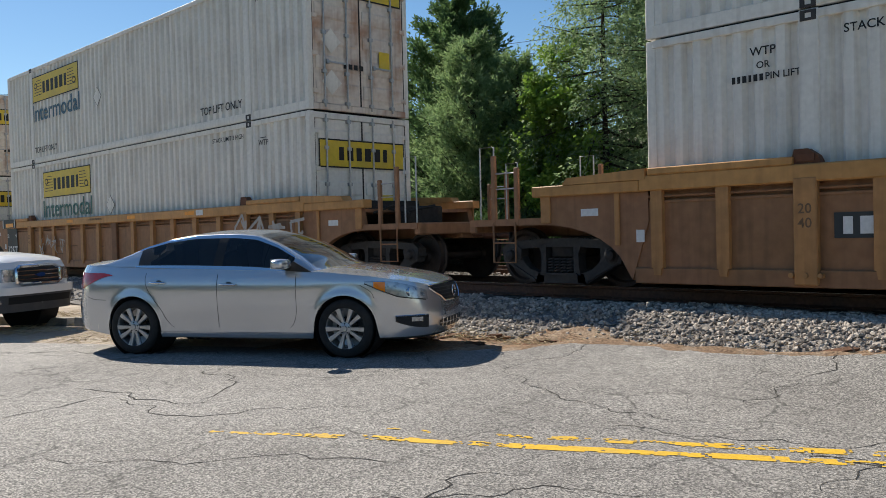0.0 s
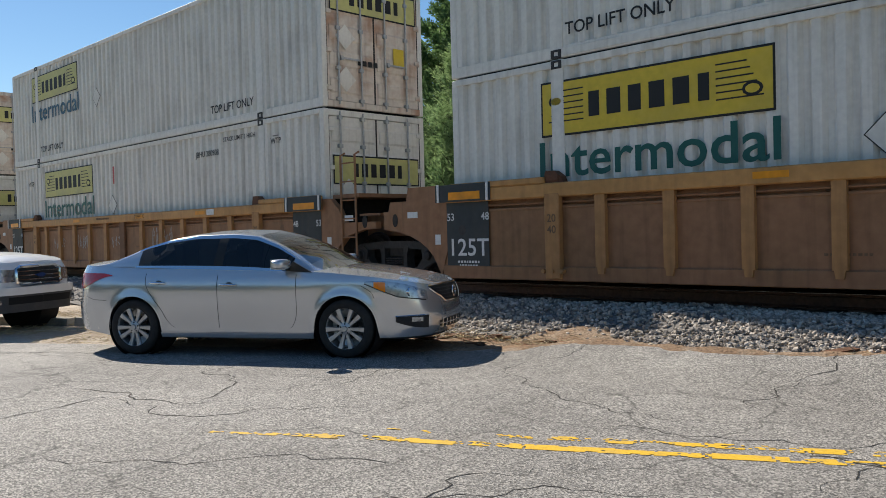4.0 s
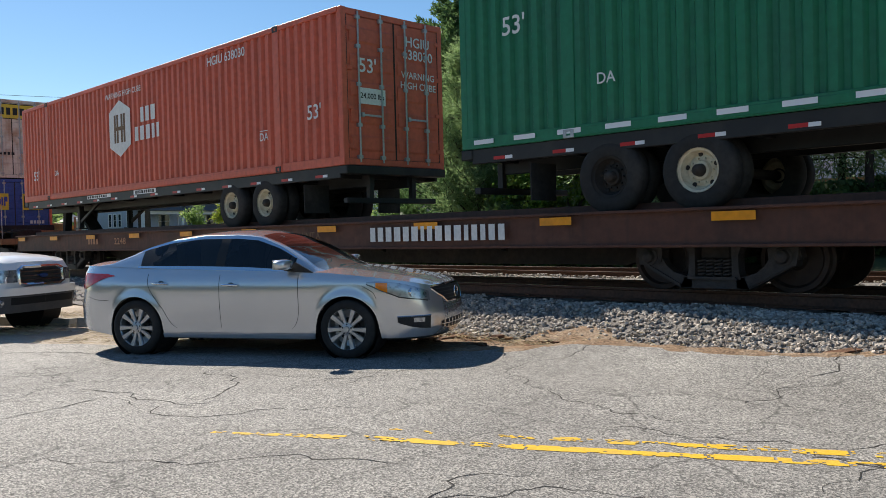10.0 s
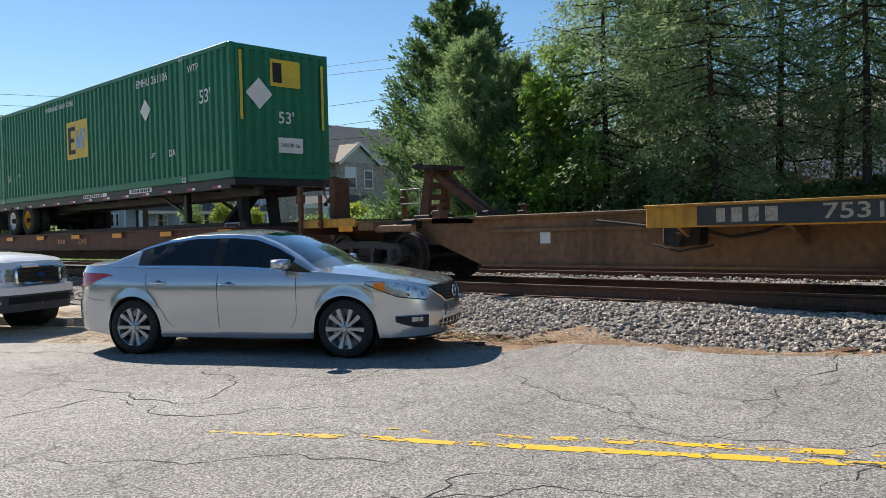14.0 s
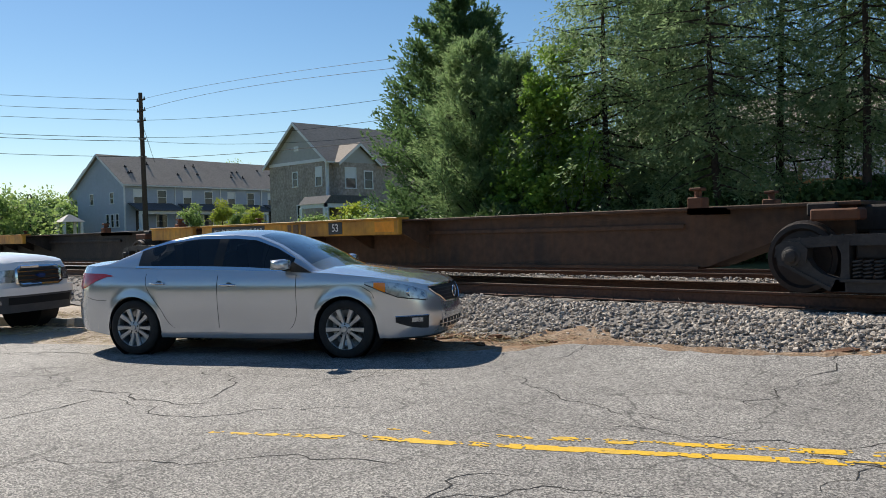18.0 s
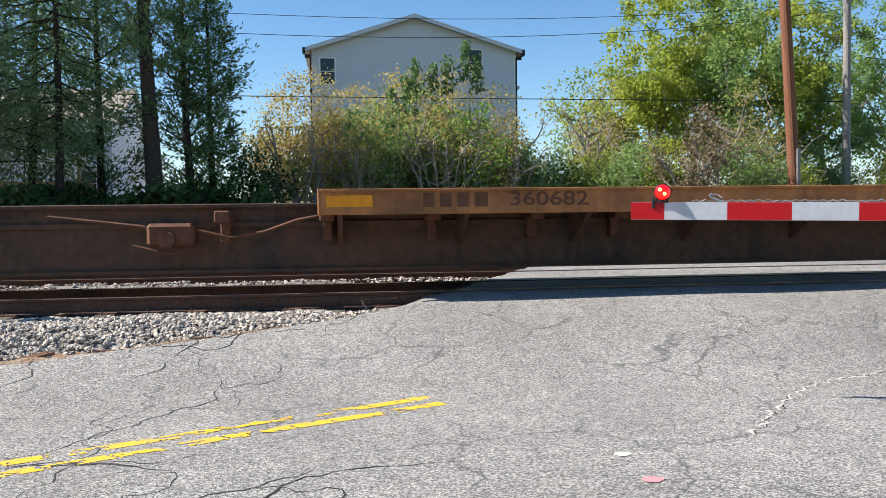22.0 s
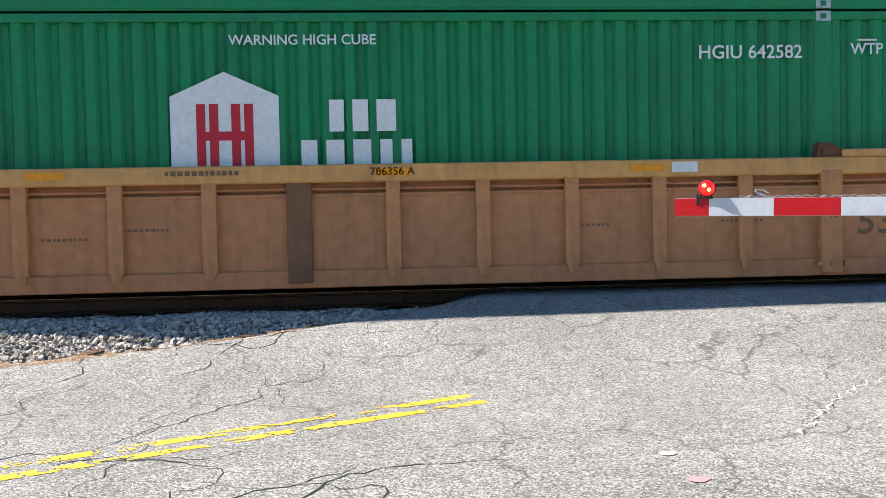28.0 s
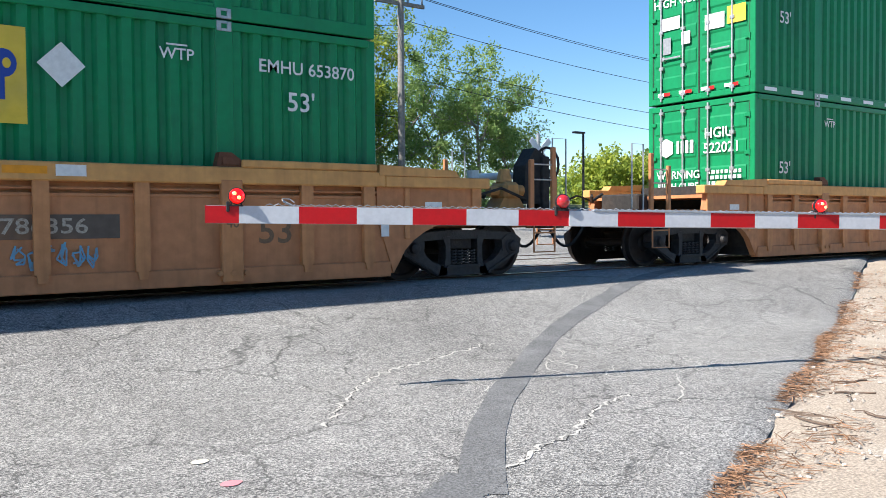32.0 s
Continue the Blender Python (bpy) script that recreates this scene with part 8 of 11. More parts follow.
def sedan(m):
    ob = thing("sedan", "silver four-door sedan with tinted windows parked on the roadside", "car", at=m)
    A = 1.388
    R = 0.332
    sh = Shell([(2.43, 0), (2.42, 0.22), (2.375, 0.46), (2.26, 0.665), (2.04, 0.80), (1.7, 0.875), (1.3, 0.903), (0.5, 0.915), (-0.5, 0.915), (-1.2, 0.905), (-1.7, 0.88), (-2.1, 0.815), (-2.34, 0.68), (-2.44, 0.45), (-2.485, 0.22), (-2.5, 0)],
               ([-2.5, -2.3, -1.8, -1.0, 0, 0.85, 1.2, 1.7, 2.1, 2.25, 2.36], [1.06, 1.085, 1.075, 1.04, 1.01, 0.985, 0.965, 0.915, 0.855, 0.825, 0.80]),
               ([-2.5, -2.1, -1.8, 1.9, 2.36], [0.30, 0.27, 0.225, 0.225, 0.235]),
               ([0.18, 0.22, 0.27, 0.30, 0.42, 0.55, 0.68, 0.78, 0.85, 0.90, 0.96, 1.04, 1.10], [0.085, 0.045, 0.028, 0.045, 0.030, 0.014, 0.003, 0.0, 0.002, 0.013, 0.035, 0.066, 0.10]),
               ([0.18, 0.25, 0.32, 0.48, 0.56, 0.66, 0.76, 0.82, 0.88], [0.13, 0.05, 0.01, 0.0, 0.012, 0.03, 0.065, 0.11, 0.17]),
               ([0.18, 0.27, 0.34, 0.5, 0.62, 0.70, 0.85, 1.0, 1.05], [0.16, 0.08, 0.015, 0.0, 0.01, 0.05, 0.06, 0.065, 0.10]),
               (A, -A), 0.375, R)
    n = sh.n
    low, top = sh.low, sh.top
    dr = [sh.col(x) for x in (0.80, -0.22, -1.18)]      # door edges
    for side in (-1, 1):
        put("front_bumper", sh.wall(0, sh.col(1.72), low, top, 10, side=side), M_SILVER, ob, smooth=40)
        put("front_fender", sh.wall(sh.col(1.72), dr[0], low, top, 12, side=side), M_SILVER, ob, smooth=40)
        d1 = put("front_door", sh.wall(dr[0], dr[1], low, top, 12, side=side), M_SILVER, ob, smooth=40)
        d2 = put("rear_door", sh.wall(dr[1], dr[2], low, top, 12, side=side), M_SILVER, ob, smooth=40)
        put("rear_fender", sh.wall(dr[2], sh.col(-1.98), low, top, 12, side=side), M_SILVER, ob, smooth=40)
        put("rear_bumper", sh.wall(sh.col(-1.98), n, low, top, 10, side=side), M_SILVER, ob, smooth=40)
        # panel gaps
        for pts in ([(0.80, 0.95), (0.80, 0.72), (0.795, 0.52), (0.76, 0.40), (0.70, 0.33), (0.60, 0.312)],
                    [(-0.22, 0.312), (-0.22, 0.63), (-0.215, 0.96)],
                    [(0.60, 0.312), (-0.22, 0.312), (-0.72, 0.312)],
                    [(-0.72, 0.312), (-0.84, 0.335), (-0.93, 0.42), (-1.0, 0.55), (-1.10, 0.68), (-1.18, 0.80), (-1.21, 0.90), (-1.21, 0.98)],
                    [(1.58, 0.82), (1.70, 0.745), (1.74, 0.67)],
                    [(-2.14, 0.70), (-2.0, 0.665), (-1.80, 0.655)]):
            put("panel_gap", sh.seam(pts, 0.003, side), M_SEAM, ob)
        put("sill_cover", sh.wall(sh.col(1.0), sh.col(-1.0), lambda i: 0.215, lambda i: 0.275, 3, 0.012, side, 0.02), M_SILVER, ob, smooth=40)
        # handles
        for d, x, z in ((d1, -0.06, 0.845), (d2, -1.02, 0.87)):
            i = sh.col(x)
            q = sh.pt(i, z)
            # a flat dark grey disc paints in the shade behind the handle
            put("handle_recess", Geo().lathe([(0.0, 0.0), (0.024, 0.001), (0.028, 0.004)], 20, "y").turned(Matrix.Translation((q.x + 0.01, (q.y + 0.002) * side, q.z)) @ Matrix.Scale(1.5, 4, (1, 0, 0))), M_GREYP, d, "", smooth=40)
            hnd = [(q.x - 0.10 + 0.2 * k / 8, (q.y + 0.012 + 0.03 * math.sin(math.pi * k / 8) ** 0.6) * side, q.z - 0.006 * k / 8) for k in range(9)]
            put("handle", Geo().tube(hnd, 0.0135, 8), M_CHROME, d, "chrome door handle", smooth=60)
        # mirror
        q = sh.pt(sh.col(0.72), 0.95)
        mg = Geo()
        v = []
        for k, (dy, sx, sz) in enumerate(((0.0, 0.6, 0.55), (0.03, 0.92, 0.9), (0.10, 1.0, 1.0), (0.18, 0.95, 0.92), (0.215, 0.6, 0.55))):
            for a in range(16):
                t = a * math.pi / 8
                c, s = math.cos(t), math.sin(t)
                v.append((0.085 * sx * math.copysign(abs(c) ** 0.6, c) - 0.02 * k * 0.5, dy, 0.062 * sz * math.copysign(abs(s) ** 0.55, s)))
        mg.add(v, [(k * 16 + a, k * 16 + (a + 1) % 16, k * 16 + 16 + (a + 1) % 16, k * 16 + 16 + a) for k in range(4) for a in range(16)] + [tuple(range(16)), tuple(range(64, 80))])
        mm = Matrix.Translation((q.x - 0.02, (q.y + 0.05) * side, 1.075)) @ Matrix.Diagonal((1, side, 1, 1))
        mr = put("wing_mirror", mg.turned(mm), M_SILVER, ob, smooth=50)
        put("mirror_foot", Geo().box(q.x - 0.08, q.x + 0.0, min(q.y * side, (q.y + 0.08) * side), max(q.y * side, (q.y + 0.08) * side), 1.0, 1.045, 0.01), M_PLASTIC, mr)
        put("mirror_glass", Geo().box(q.x - 0.128, q.x - 0.122, (q.y + 0.075) * side if side > 0 else (q.y + 0.24) * side, (q.y + 0.24) * side if side > 0 else (q.y + 0.075) * side, 1.02, 1.13, 0.002), M_CHROME, mr)
        put("mirror_sail", Geo().slab([(0.66, 0.992), (0.99, 0.972), (0.76, 1.10)], min(0.852 * side, 0.878 * side), max(0.852 * side, 0.878 * side)), M_PLASTIC, ob, "black corner cover behind the mirror")
        # head lamp: a swept wedge
        a, b = sh.col(2.24) - 3, sh.col(1.63)
        span = b - a

        def hl_lo(i):
            u = (i - a) / span
            return 0.64 + 0.03 * u + 0.165 * u ** 2.4

        def hl_hi(i):
            u = (i - a) / span
            return 0.742 + 0.125 * math.sin(math.pi * min(1, u * 0.60))
        hl = put("headlight", sh.wall(a, b, hl_lo, lambda i: max(hl_lo(i) + 0.002, hl_hi(i)), 6, 0.004, side, 0.02), M_LAMP, ob, "clear headlight with silver reflector", smooth=40)
        put("indicator", sh.wall(b - int(span * 0.33), b - int(span * 0.15), lambda i: hl_lo(i) + 0.016, lambda i: max(hl_lo(i) + 0.02, hl_hi(i) - 0.014), 4, 0.010, side, 0.01), M_AMBER, hl, "amber indicator lens")
        put("headlight_edge", sh.line([(a + 1, hl_lo(a)), (a + span // 2, hl_lo(a + span // 2)), (b, hl_lo(b))], 0.008, side), M_PLASTIC, hl)
        put("projector", Geo().lathe([(0.0, -0.03), (0.03, -0.025), (0.042, 0.0), (0.05, 0.0), (0.05, 0.02)], 20, "x").turned(Matrix.Translation(Vector((1, side, 1)) * 1.0 * 0 + Vector((sh.pt(a + int(span * 0.35), 0.735).x - 0.0, sh.pt(a + int(span * 0.35), 0.735).y * side, 0.735)))), M_CHROME, hl, smooth=50)
        # fog lamp recess
        a2, b2 = sh.col(2.26) - 2, sh.col(1.98)
        fr = put("fog_lamp_recess", sh.wall(a2, b2, lambda i: 0.325 + 0.075 * ((i - a2) / (b2 - a2)) ** 2, lambda i: 0.465 - 0.008 * (i - a2) / (b2 - a2), 4, 0.004, side, 0.012), M_PLASTIC, ob, "black fog lamp recess")
        put("fog_lamp", sh.wall(a2 + 3, a2 + int((b2 - a2) * 0.55), lambda i: 0.40, lambda i: 0.45, 3, 0.012, side, 0.01), M_LAMP, fr)
        put("recess_trim", sh.line([(a2, 0.472), (b2, 0.463)], 0.007, side, 0.006), M_CHROME, fr)
        # tail lamp wrapping the corner
        a3, b3 = sh.col(-1.72), sh.col(-2.34) + 6
        tl = put("tail_light", sh.wall(a3, b3, lambda i: 0.955 - 0.165 * ease(0.0, 0.75, (i - a3) / (b3 - a3)), lambda i: 0.985 + 0.015 * (i - a3) / (b3 - a3) - 0.02 * max(0, 1 - (i - a3) / 5), 5, 0.006, side, 0.02), M_TAIL, ob, "red tail light", smooth=40)
        put("reverse_lamp", sh.wall(b3 - 8, b3 - 2, lambda i: 0.80, lambda i: 0.85, 3, 0.011, side, 0.01), M_LETTER, tl)
        # wheel wells
        for x in (A, -A):
            put("wheel_well", Geo().cyl((x, 0.50 * side, R), (x, 0.875 * side, R), 0.372, 36, caps=False).cyl((x, 0.50 * side, R), (x, 0.505 * side, R), 0.372, 36), M_SEAM, ob)
            car_wheel(ob, x, 0.80 * side, R, 0.215, 10, M_ALLOY, side, "sedan")
            put("axle_arm", Geo().cyl((x, 0.2 * side, R), (x, 0.72 * side, R), 0.05, 10), M_DARK, ob)
    # nose: grille with an emblem, lower intake
    k = 22
    for side in (-1, 1):
        # the grille is widest at its top and draws in to the bottom
        v_lo = lambda i: 0.605 + 0.165 * max(0.0, (i - 11) / (k - 11))
        gr = put("grille", sh.wall(0, k, v_lo, lambda i: 0.785 - 0.004 * (i / k), 5, 0.004, side, 0.015), M_PLASTIC, ob, "black grille")
        for z, e in ((0.635, 12), (0.675, 14), (0.715, 17), (0.752, 19)):
            put("grille_bar", sh.wall(0, e, lambda i: z, lambda i: z + 0.009, 1, 0.010, side, 0.006), M_GREYP, gr)
        put("grille_surround", sh.line([(0, 0.60), (11, 0.603), (k, 0.765)], 0.010, side, 0.006), M_CHROME, gr)
        put("grille_surround", sh.line([(0, 0.797), (k, 0.79)], 0.010, side, 0.004), M_CHROME, gr)
        lg = put("lower_grille", sh.wall(0, 17, lambda i: 0.30 + 0.03 * (i / 17) ** 3, lambda i: 0.405 - 0.02 * (i / 17) ** 3, 4, 0.004, side, 0.012), M_PLASTIC, ob)
        put("grille_bar", sh.wall(0, 17, lambda i: 0.347, lambda i: 0.357, 1, 0.010, side, 0.006), M_SILVER, lg)
        for c in (2, 6, 10, 14):
            put("grille_bar", sh.wall(c, c + 1, lambda i: 0.305, lambda i: 0.40, 2, 0.009, side, 0.006), M_SILVER, lg)
        put("plate_recess", sh.wall(0, 12, lambda i: 0.435, lambda i: 0.545, 3, 0.004, side), M_SILVER, ob)
        put("air_dam", sh.wall(0, sh.col(1.85), lambda i: 0.205, lambda i: 0.24, 2, -0.02, side, 0.02), M_PLASTIC, ob)
    e = put("emblem", Geo().tube([(2.422, 0.062 * math.cos(t), 0.70 + 0.062 * math.sin(t)) for t in [q * math.pi / 12 for q in range(25)]], 0.009, 8), M_CHROME, ob, smooth=60)
    put("emblem_bar", Geo().box(2.405, 2.428, -0.07, 0.07, 0.688, 0.712, 0.004), M_CHROME, e)
    put("hood", deck(sh, 0, sh.col(0.86), lambda x: 0.042 * ease(2.43, 1.95, x) + 0.022 * ease(1.9, 1.2, x) if x < 2.43 else 0), M_SILVER, ob, smooth=50)
    put("trunk_lid", deck(sh, sh.col(-1.62), n, lambda x: 0.05 * ease(-2.5, -2.2, x)), M_SILVER, ob, smooth=50)
    put("cowl", Geo().box(0.72, 1.02, -0.78, 0.78, 0.93, 0.985, 0.02), M_PLASTIC, ob)
    put("underbody", Geo().box(-2.1, 2.1, -0.52, 0.52, 0.20, 0.30, 0.02).box(-0.95, 0.95, -0.84, 0.84, 0.20, 0.26, 0.02), M_DARK, ob)
    put("cabin_floor", Geo().box(-1.6, 0.95, -0.8, 0.8, 0.34, 0.38), M_SEAT, ob)
    seats(ob, (-0.1, -1.0), 0.42)
    put("dashboard", Geo().slab([(0.45, 0.55), (0.95, 0.55), (0.98, 0.90), (0.75, 0.955), (0.5, 0.90)], -0.74, 0.74), M_SEAT, ob)
    put("steering_wheel", Geo().tube([(0.30 + 0.07 * math.sin(t), 0.37 + 0.185 * math.cos(t), 0.88 + 0.17 * math.sin(t)) for t in [q * math.pi / 10 for q in range(21)]], 0.014, 6), M_PLASTIC, ob)
    xs = steps((-2.02, -1.54, 0.06), (-1.54, -1.34, 0.04), (-1.34, -0.30, 0.065), (-0.30, -0.18, 0.06), (-0.18, 0.74, 0.06), (0.74, 1.26, 0.04))
    greenhouse(ob, xs,
               ([-2.02, -1.5, -1.0, 0, 0.85, 1.26], [1.075, 1.06, 1.04, 1.01, 0.98, 0.93]),
               ([-2.02, -1.8, -1.5, -1.3, -1.0, -0.6, -0.1, 0.2, 0.5, 0.8, 0.98, 1.26], [1.08, 1.105, 1.21, 1.295, 1.375, 1.425, 1.425, 1.395, 1.285, 1.12, 0.985, 0.93]),
               ([-2.02, -1.8, -1.5, -1.2, -0.9, -0.5, -0.2, 0.05, 0.3, 0.6, 0.95, 1.26], [1.10, 1.15, 1.265, 1.37, 1.445, 1.485, 1.49, 1.478, 1.415, 1.295, 1.125, 0.99]),
               ([-2.02, -1.6, -1.2, 0, 0.85, 1.26], [0.76, 0.82, 0.845, 0.858, 0.855, 0.80]), 0.56,
               M_SILVER, ((-1.34, -0.30), (-0.18, 0.74)), ((-1.86, -1.02), (0.16, 1.24)), True)
    return ob


sedan(pose(-9.07, 6.06, -0.555, 0, 0, 28.2))


def pickup(m):
    ob = thing("pickup_truck", "white pickup truck with a chrome grille parked on the dirt verge", "pickup truck", at=m)
    A, R = 1.6, 0.36
    sh = Shell([(2.42, 0), (2.415, 0.3), (2.39, 0.55), (2.32, 0.72), (2.15, 0.82), (1.9, 0.86), (1.2, 0.875), (0, 0.88), (-1.5, 0.875), (-2.4, 0.86), (-2.62, 0.80), (-2.66, 0.6), (-2.67, 0.3), (-2.67, 0)],
               ([-2.67, -0.9, 0.7, 1.4, 2.0, 2.42], [1.10, 1.10, 1.19, 1.19, 1.16, 1.09]),
               ([-2.67, 2.42], [0.42, 0.42]),
               ([0.4, 0.5, 0.6, 0.8, 0.95, 1.1], [0.06, 0.03, 0.0, 0.0, 0.02, 0.08]),
               ([0.4, 0.75, 1.0, 1.08], [0.04, 0.0, 0.02, 0.10]), ([0.4, 1.04], [0.0, 0.0]), (A, -A), 0.43, R)
    n, low, top = sh.n, sh.low, sh.top
    for side in (-1, 1):
        put("fender", sh.wall(0, sh.col(0.75), low, top, 9, side=side), M_WHITECAR, ob, smooth=40)
        put("door", sh.wall(sh.col(0.75), sh.col(-0.45), low, top, 8, side=side), M_WHITECAR, ob, smooth=40)
        put("bed_side", sh.wall(sh.col(-0.45), n, low, top, 8, side=side), M_WHITECAR, ob, smooth=40)
        put("panel_gap", sh.line([(sh.col(0.75), 0.5), (sh.col(0.75), 1.04)], 0.005, side), M_SEAM, ob)
        put("panel_gap", sh.line([(sh.col(-0.45), 0.5), (sh.col(-0.45), 1.04)], 0.005, side), M_SEAM, ob)
        k = 17
        hl = put("headlight", sh.wall(k, sh.col(2.2) + 2, lambda i: 0.80, lambda i: 0.99, 5, 0.012, side, 0.03), M_LAMP, ob, "rectangular headlight", smooth=40)
        put("indicator", sh.wall(sh.col(2.2) + 2, sh.col(2.08), lambda i: 0.81, lambda i: 0.98, 4, 0.010, side, 0.02), M_AMBER, hl)
        gr = put("grille", sh.wall(0, k - 2, lambda i: 0.76, lambda i: 1.02, 5, 0.010, side, 0.03), M_PLASTIC, ob, "dark grille")
        put("grille_surround", sh.line([(0, 0.755), (k - 4, 0.755), (k - 1, 0.79), (k - 1, 0.99), (k - 4, 1.03), (0, 1.03)], 0.028, side, 0.02), M_CHROME, gr, "chrome grille surround", smooth=60)
        for z in (0.82, 0.885, 0.95):
            put("grille_bar", sh.wall(0, k - 2, lambda i: z, lambda i: z + 0.016, 1, 0.028, side, 0.02), M_CHROME, gr)
        put("bumper", sh.wall(0, sh.col(1.98), lambda i: 0.60, lambda i: 0.72, 5, 0.085, side, 0.08), M_WHITECAR, ob, "white front bumper", smooth=40)
        va = put("valance", sh.wall(0, sh.col(1.98), lambda i: 0.335, lambda i: 0.605, 6, 0.078, side, 0.08), M_GREYP, ob, "dark grey lower bumper", smooth=40)
        put("air_intake", sh.wall(0, 22, lambda i: 0.46, lambda i: 0.57, 3, 0.084, side, 0.01), M_SEAM, va)
        q = sh.pt(26, 0.50, 0.085)
        put("fog_lamp", Geo().lathe([(0.0, 0.02), (0.04, 0.018), (0.052, 0.0), (0.06, 0.0), (0.06, -0.03)], 20, "x").turned(Matrix.Translation((q.x, q.y * side, q.z))), M_LAMP, va, smooth=40)
        for x in (A, -A):
            put("wheel_well", Geo().cyl((x, 0.45 * side, R), (x, 0.84 * side, R), 0.428, 30, caps=False).cyl((x, 0.45 * side, R), (x, 0.455 * side, R), 0.428, 30), M_SEAM, ob)
            car_wheel(ob, x, 0.745 * side, R, 0.235, 5, M_GREYP, side, "pickup")
    e = Geo()
    em = [(0.085 * math.cos(t), 0.034 * math.sin(t)) for t in [q * math.pi / 12 for q in range(24)]]
    e.plate([(y, 0.89 + z) for y, z in em], 2.44, 2.465)
    put("emblem", e, mat("blue_oval_badge", (0.02, 0.05, 0.16), 0.25, coat=1.0), ob, "blue oval badge")
    put("hood", deck(sh, 0, sh.col(0.72), lambda x: 0.05 * ease(2.42, 2.1, x) + 0.03 * ease(2.1, 1.2, x)), M_WHITECAR, ob, smooth=50)
    put("cargo_bed", Geo().box(-2.6, -0.95, -0.78, 0.78, 0.60, 0.64).box(-0.98, -0.92, -0.82, 0.82, 0.6, 1.06), M_GREYP, ob)
    put("underbody", Geo().box(-2.5, 2.0, -0.45, 0.45, 0.36, 0.5, 0.02), M_DARK, ob)
    seats(ob, (-0.15,), 0.66)
    xs = steps((-0.98, -0.9, 0.04), (-0.9, 0.0, 0.09), (0.0, 0.1, 0.05), (0.1, 0.9, 0.05))
    greenhouse(ob, xs, ([-1, 0.9], [1.10, 1.14]), ([-1, -0.9, -0.6, 0.0, 0.3, 0.85, 0.95], [1.12, 1.5, 1.65, 1.65, 1.55, 1.18, 1.14]), ([-1, -0.9, -0.6, 0.0, 0.2, 0.9], [1.1, 1.6, 1.68, 1.68, 1.6, 1.10]), ([-1, 0.9], [0.85, 0.845]), 0.34, M_WHITECAR, ((-0.72, 0.0), (0.1, 0.7)), ((-0.975, -0.9), (0.2, 0.86)))
    return ob


pickup(pose(-16.05, 3.87, -0.56, 0, 0, 27.2))


# ---- verge: kerb blocks, timber scraps, straw, twigs ----
M_KERB = mat("weathered_concrete", (0.36, 0.34, 0.30), 0.9, grain=(40, 0.15), blotch=(4, (0.22, 0.2, 0.17), 0.8), bump=(50, 0.4))
M_SCRAP = mat("rotten_red_brown_timber", (0.17, 0.085, 0.05), 0.9, grain=(20, 0.3), blotch=(6, (0.10, 0.06, 0.04), 0.7), bump=(40, 0.5), rand=0.3)
M_STRAW = mat("red_brown_pine_straw", (0.27, 0.15, 0.085), 0.9, island=0.5)
M_DRYG = mat("pale_dry_grass", (0.42, 0.34, 0.20), 0.9, island=0.4)
M_TWIG = mat("grey_brown_twig", (0.14, 0.10, 0.075), 0.9, grain=(30, 0.2))
for x, y, a in ((-13.3, 6.0, 20.0), (-15.2, 5.3, 20.0)):
    kb = put("parking_block", Geo().plate([(-0.11, 0), (0.11, 0), (0.085, 0.17), (-0.085, 0.17)], -0.93, 0.93), M_KERB, at=pose(x, y, land(x, y) - 0.03, 0, 0, a))
    tagged(kb, "weathered concrete parking block on the dirt", "kerb", "parking blocks")
rnd = random.Random(21)
for i in range(46):
    x = rnd.uniform(-8.0, -3.4) if i < 34 else rnd.uniform(-3.4, -0.5)
    y = rnd.uniform(7.55, 8.15) if i < 34 else rnd.uniform(8.0, 8.6)
    l, w, h = rnd.uniform(0.08, 0.5) if i % 4 else rnd.uniform(0.35, 0.75), rnd.uniform(0.03, 0.1), rnd.uniform(0.015, 0.05)
    z = max(land(x, y), bed_at(y)) + 0.02
    sc = put("timber_scrap", Geo().slab([(-l / 2, 0), (l / 2 * rnd.uniform(0.7, 1), 0), (l / 2, h * 0.7), (l * 0.2, h), (-l / 2 * rnd.uniform(0.7, 1), h * 0.8)], -w / 2, w / 2), M_SCRAP, at=pose(x, y, z, rnd.uniform(-9, 9), rnd.uniform(-9, 9), rnd.gauss(12, 28)))
    tagged(sc, "splintered scrap of rotten tie timber on the ballast", "timber scrap", "timber scraps")


def needles(count, place, length, width, name, material, label, seed, lift=0.02):
    r = np.random.default_rng(seed)
    v, f = [], []
    for i in range(count):
        x, y, z = place(r)
        a = r.uniform(0, 6.28)
        l = length * r.uniform(0.5, 1.4) / 2
        dx, dy, dz = l * math.cos(a), l * math.sin(a), r.normal(0, 0.16) * l
        wx, wy = -math.sin(a) * width, math.cos(a) * width
        z += lift * r.uniform(0.2, 1.0)
        o = len(v)
        v += [(x - dx, y - dy, z - dz), (x + wx, y + wy, z + 0.004), (x + dx, y + dy, z + dz), (x - wx, y - wy, z)]
        f.append((o, o + 1, o + 2, o + 3))
    me = bpy.data.meshes.new(name)
    me.from_pydata(v, [], f)
    me.materials.append(material)
    return tagged(new(name, me), label, "litter", kind="stuff")


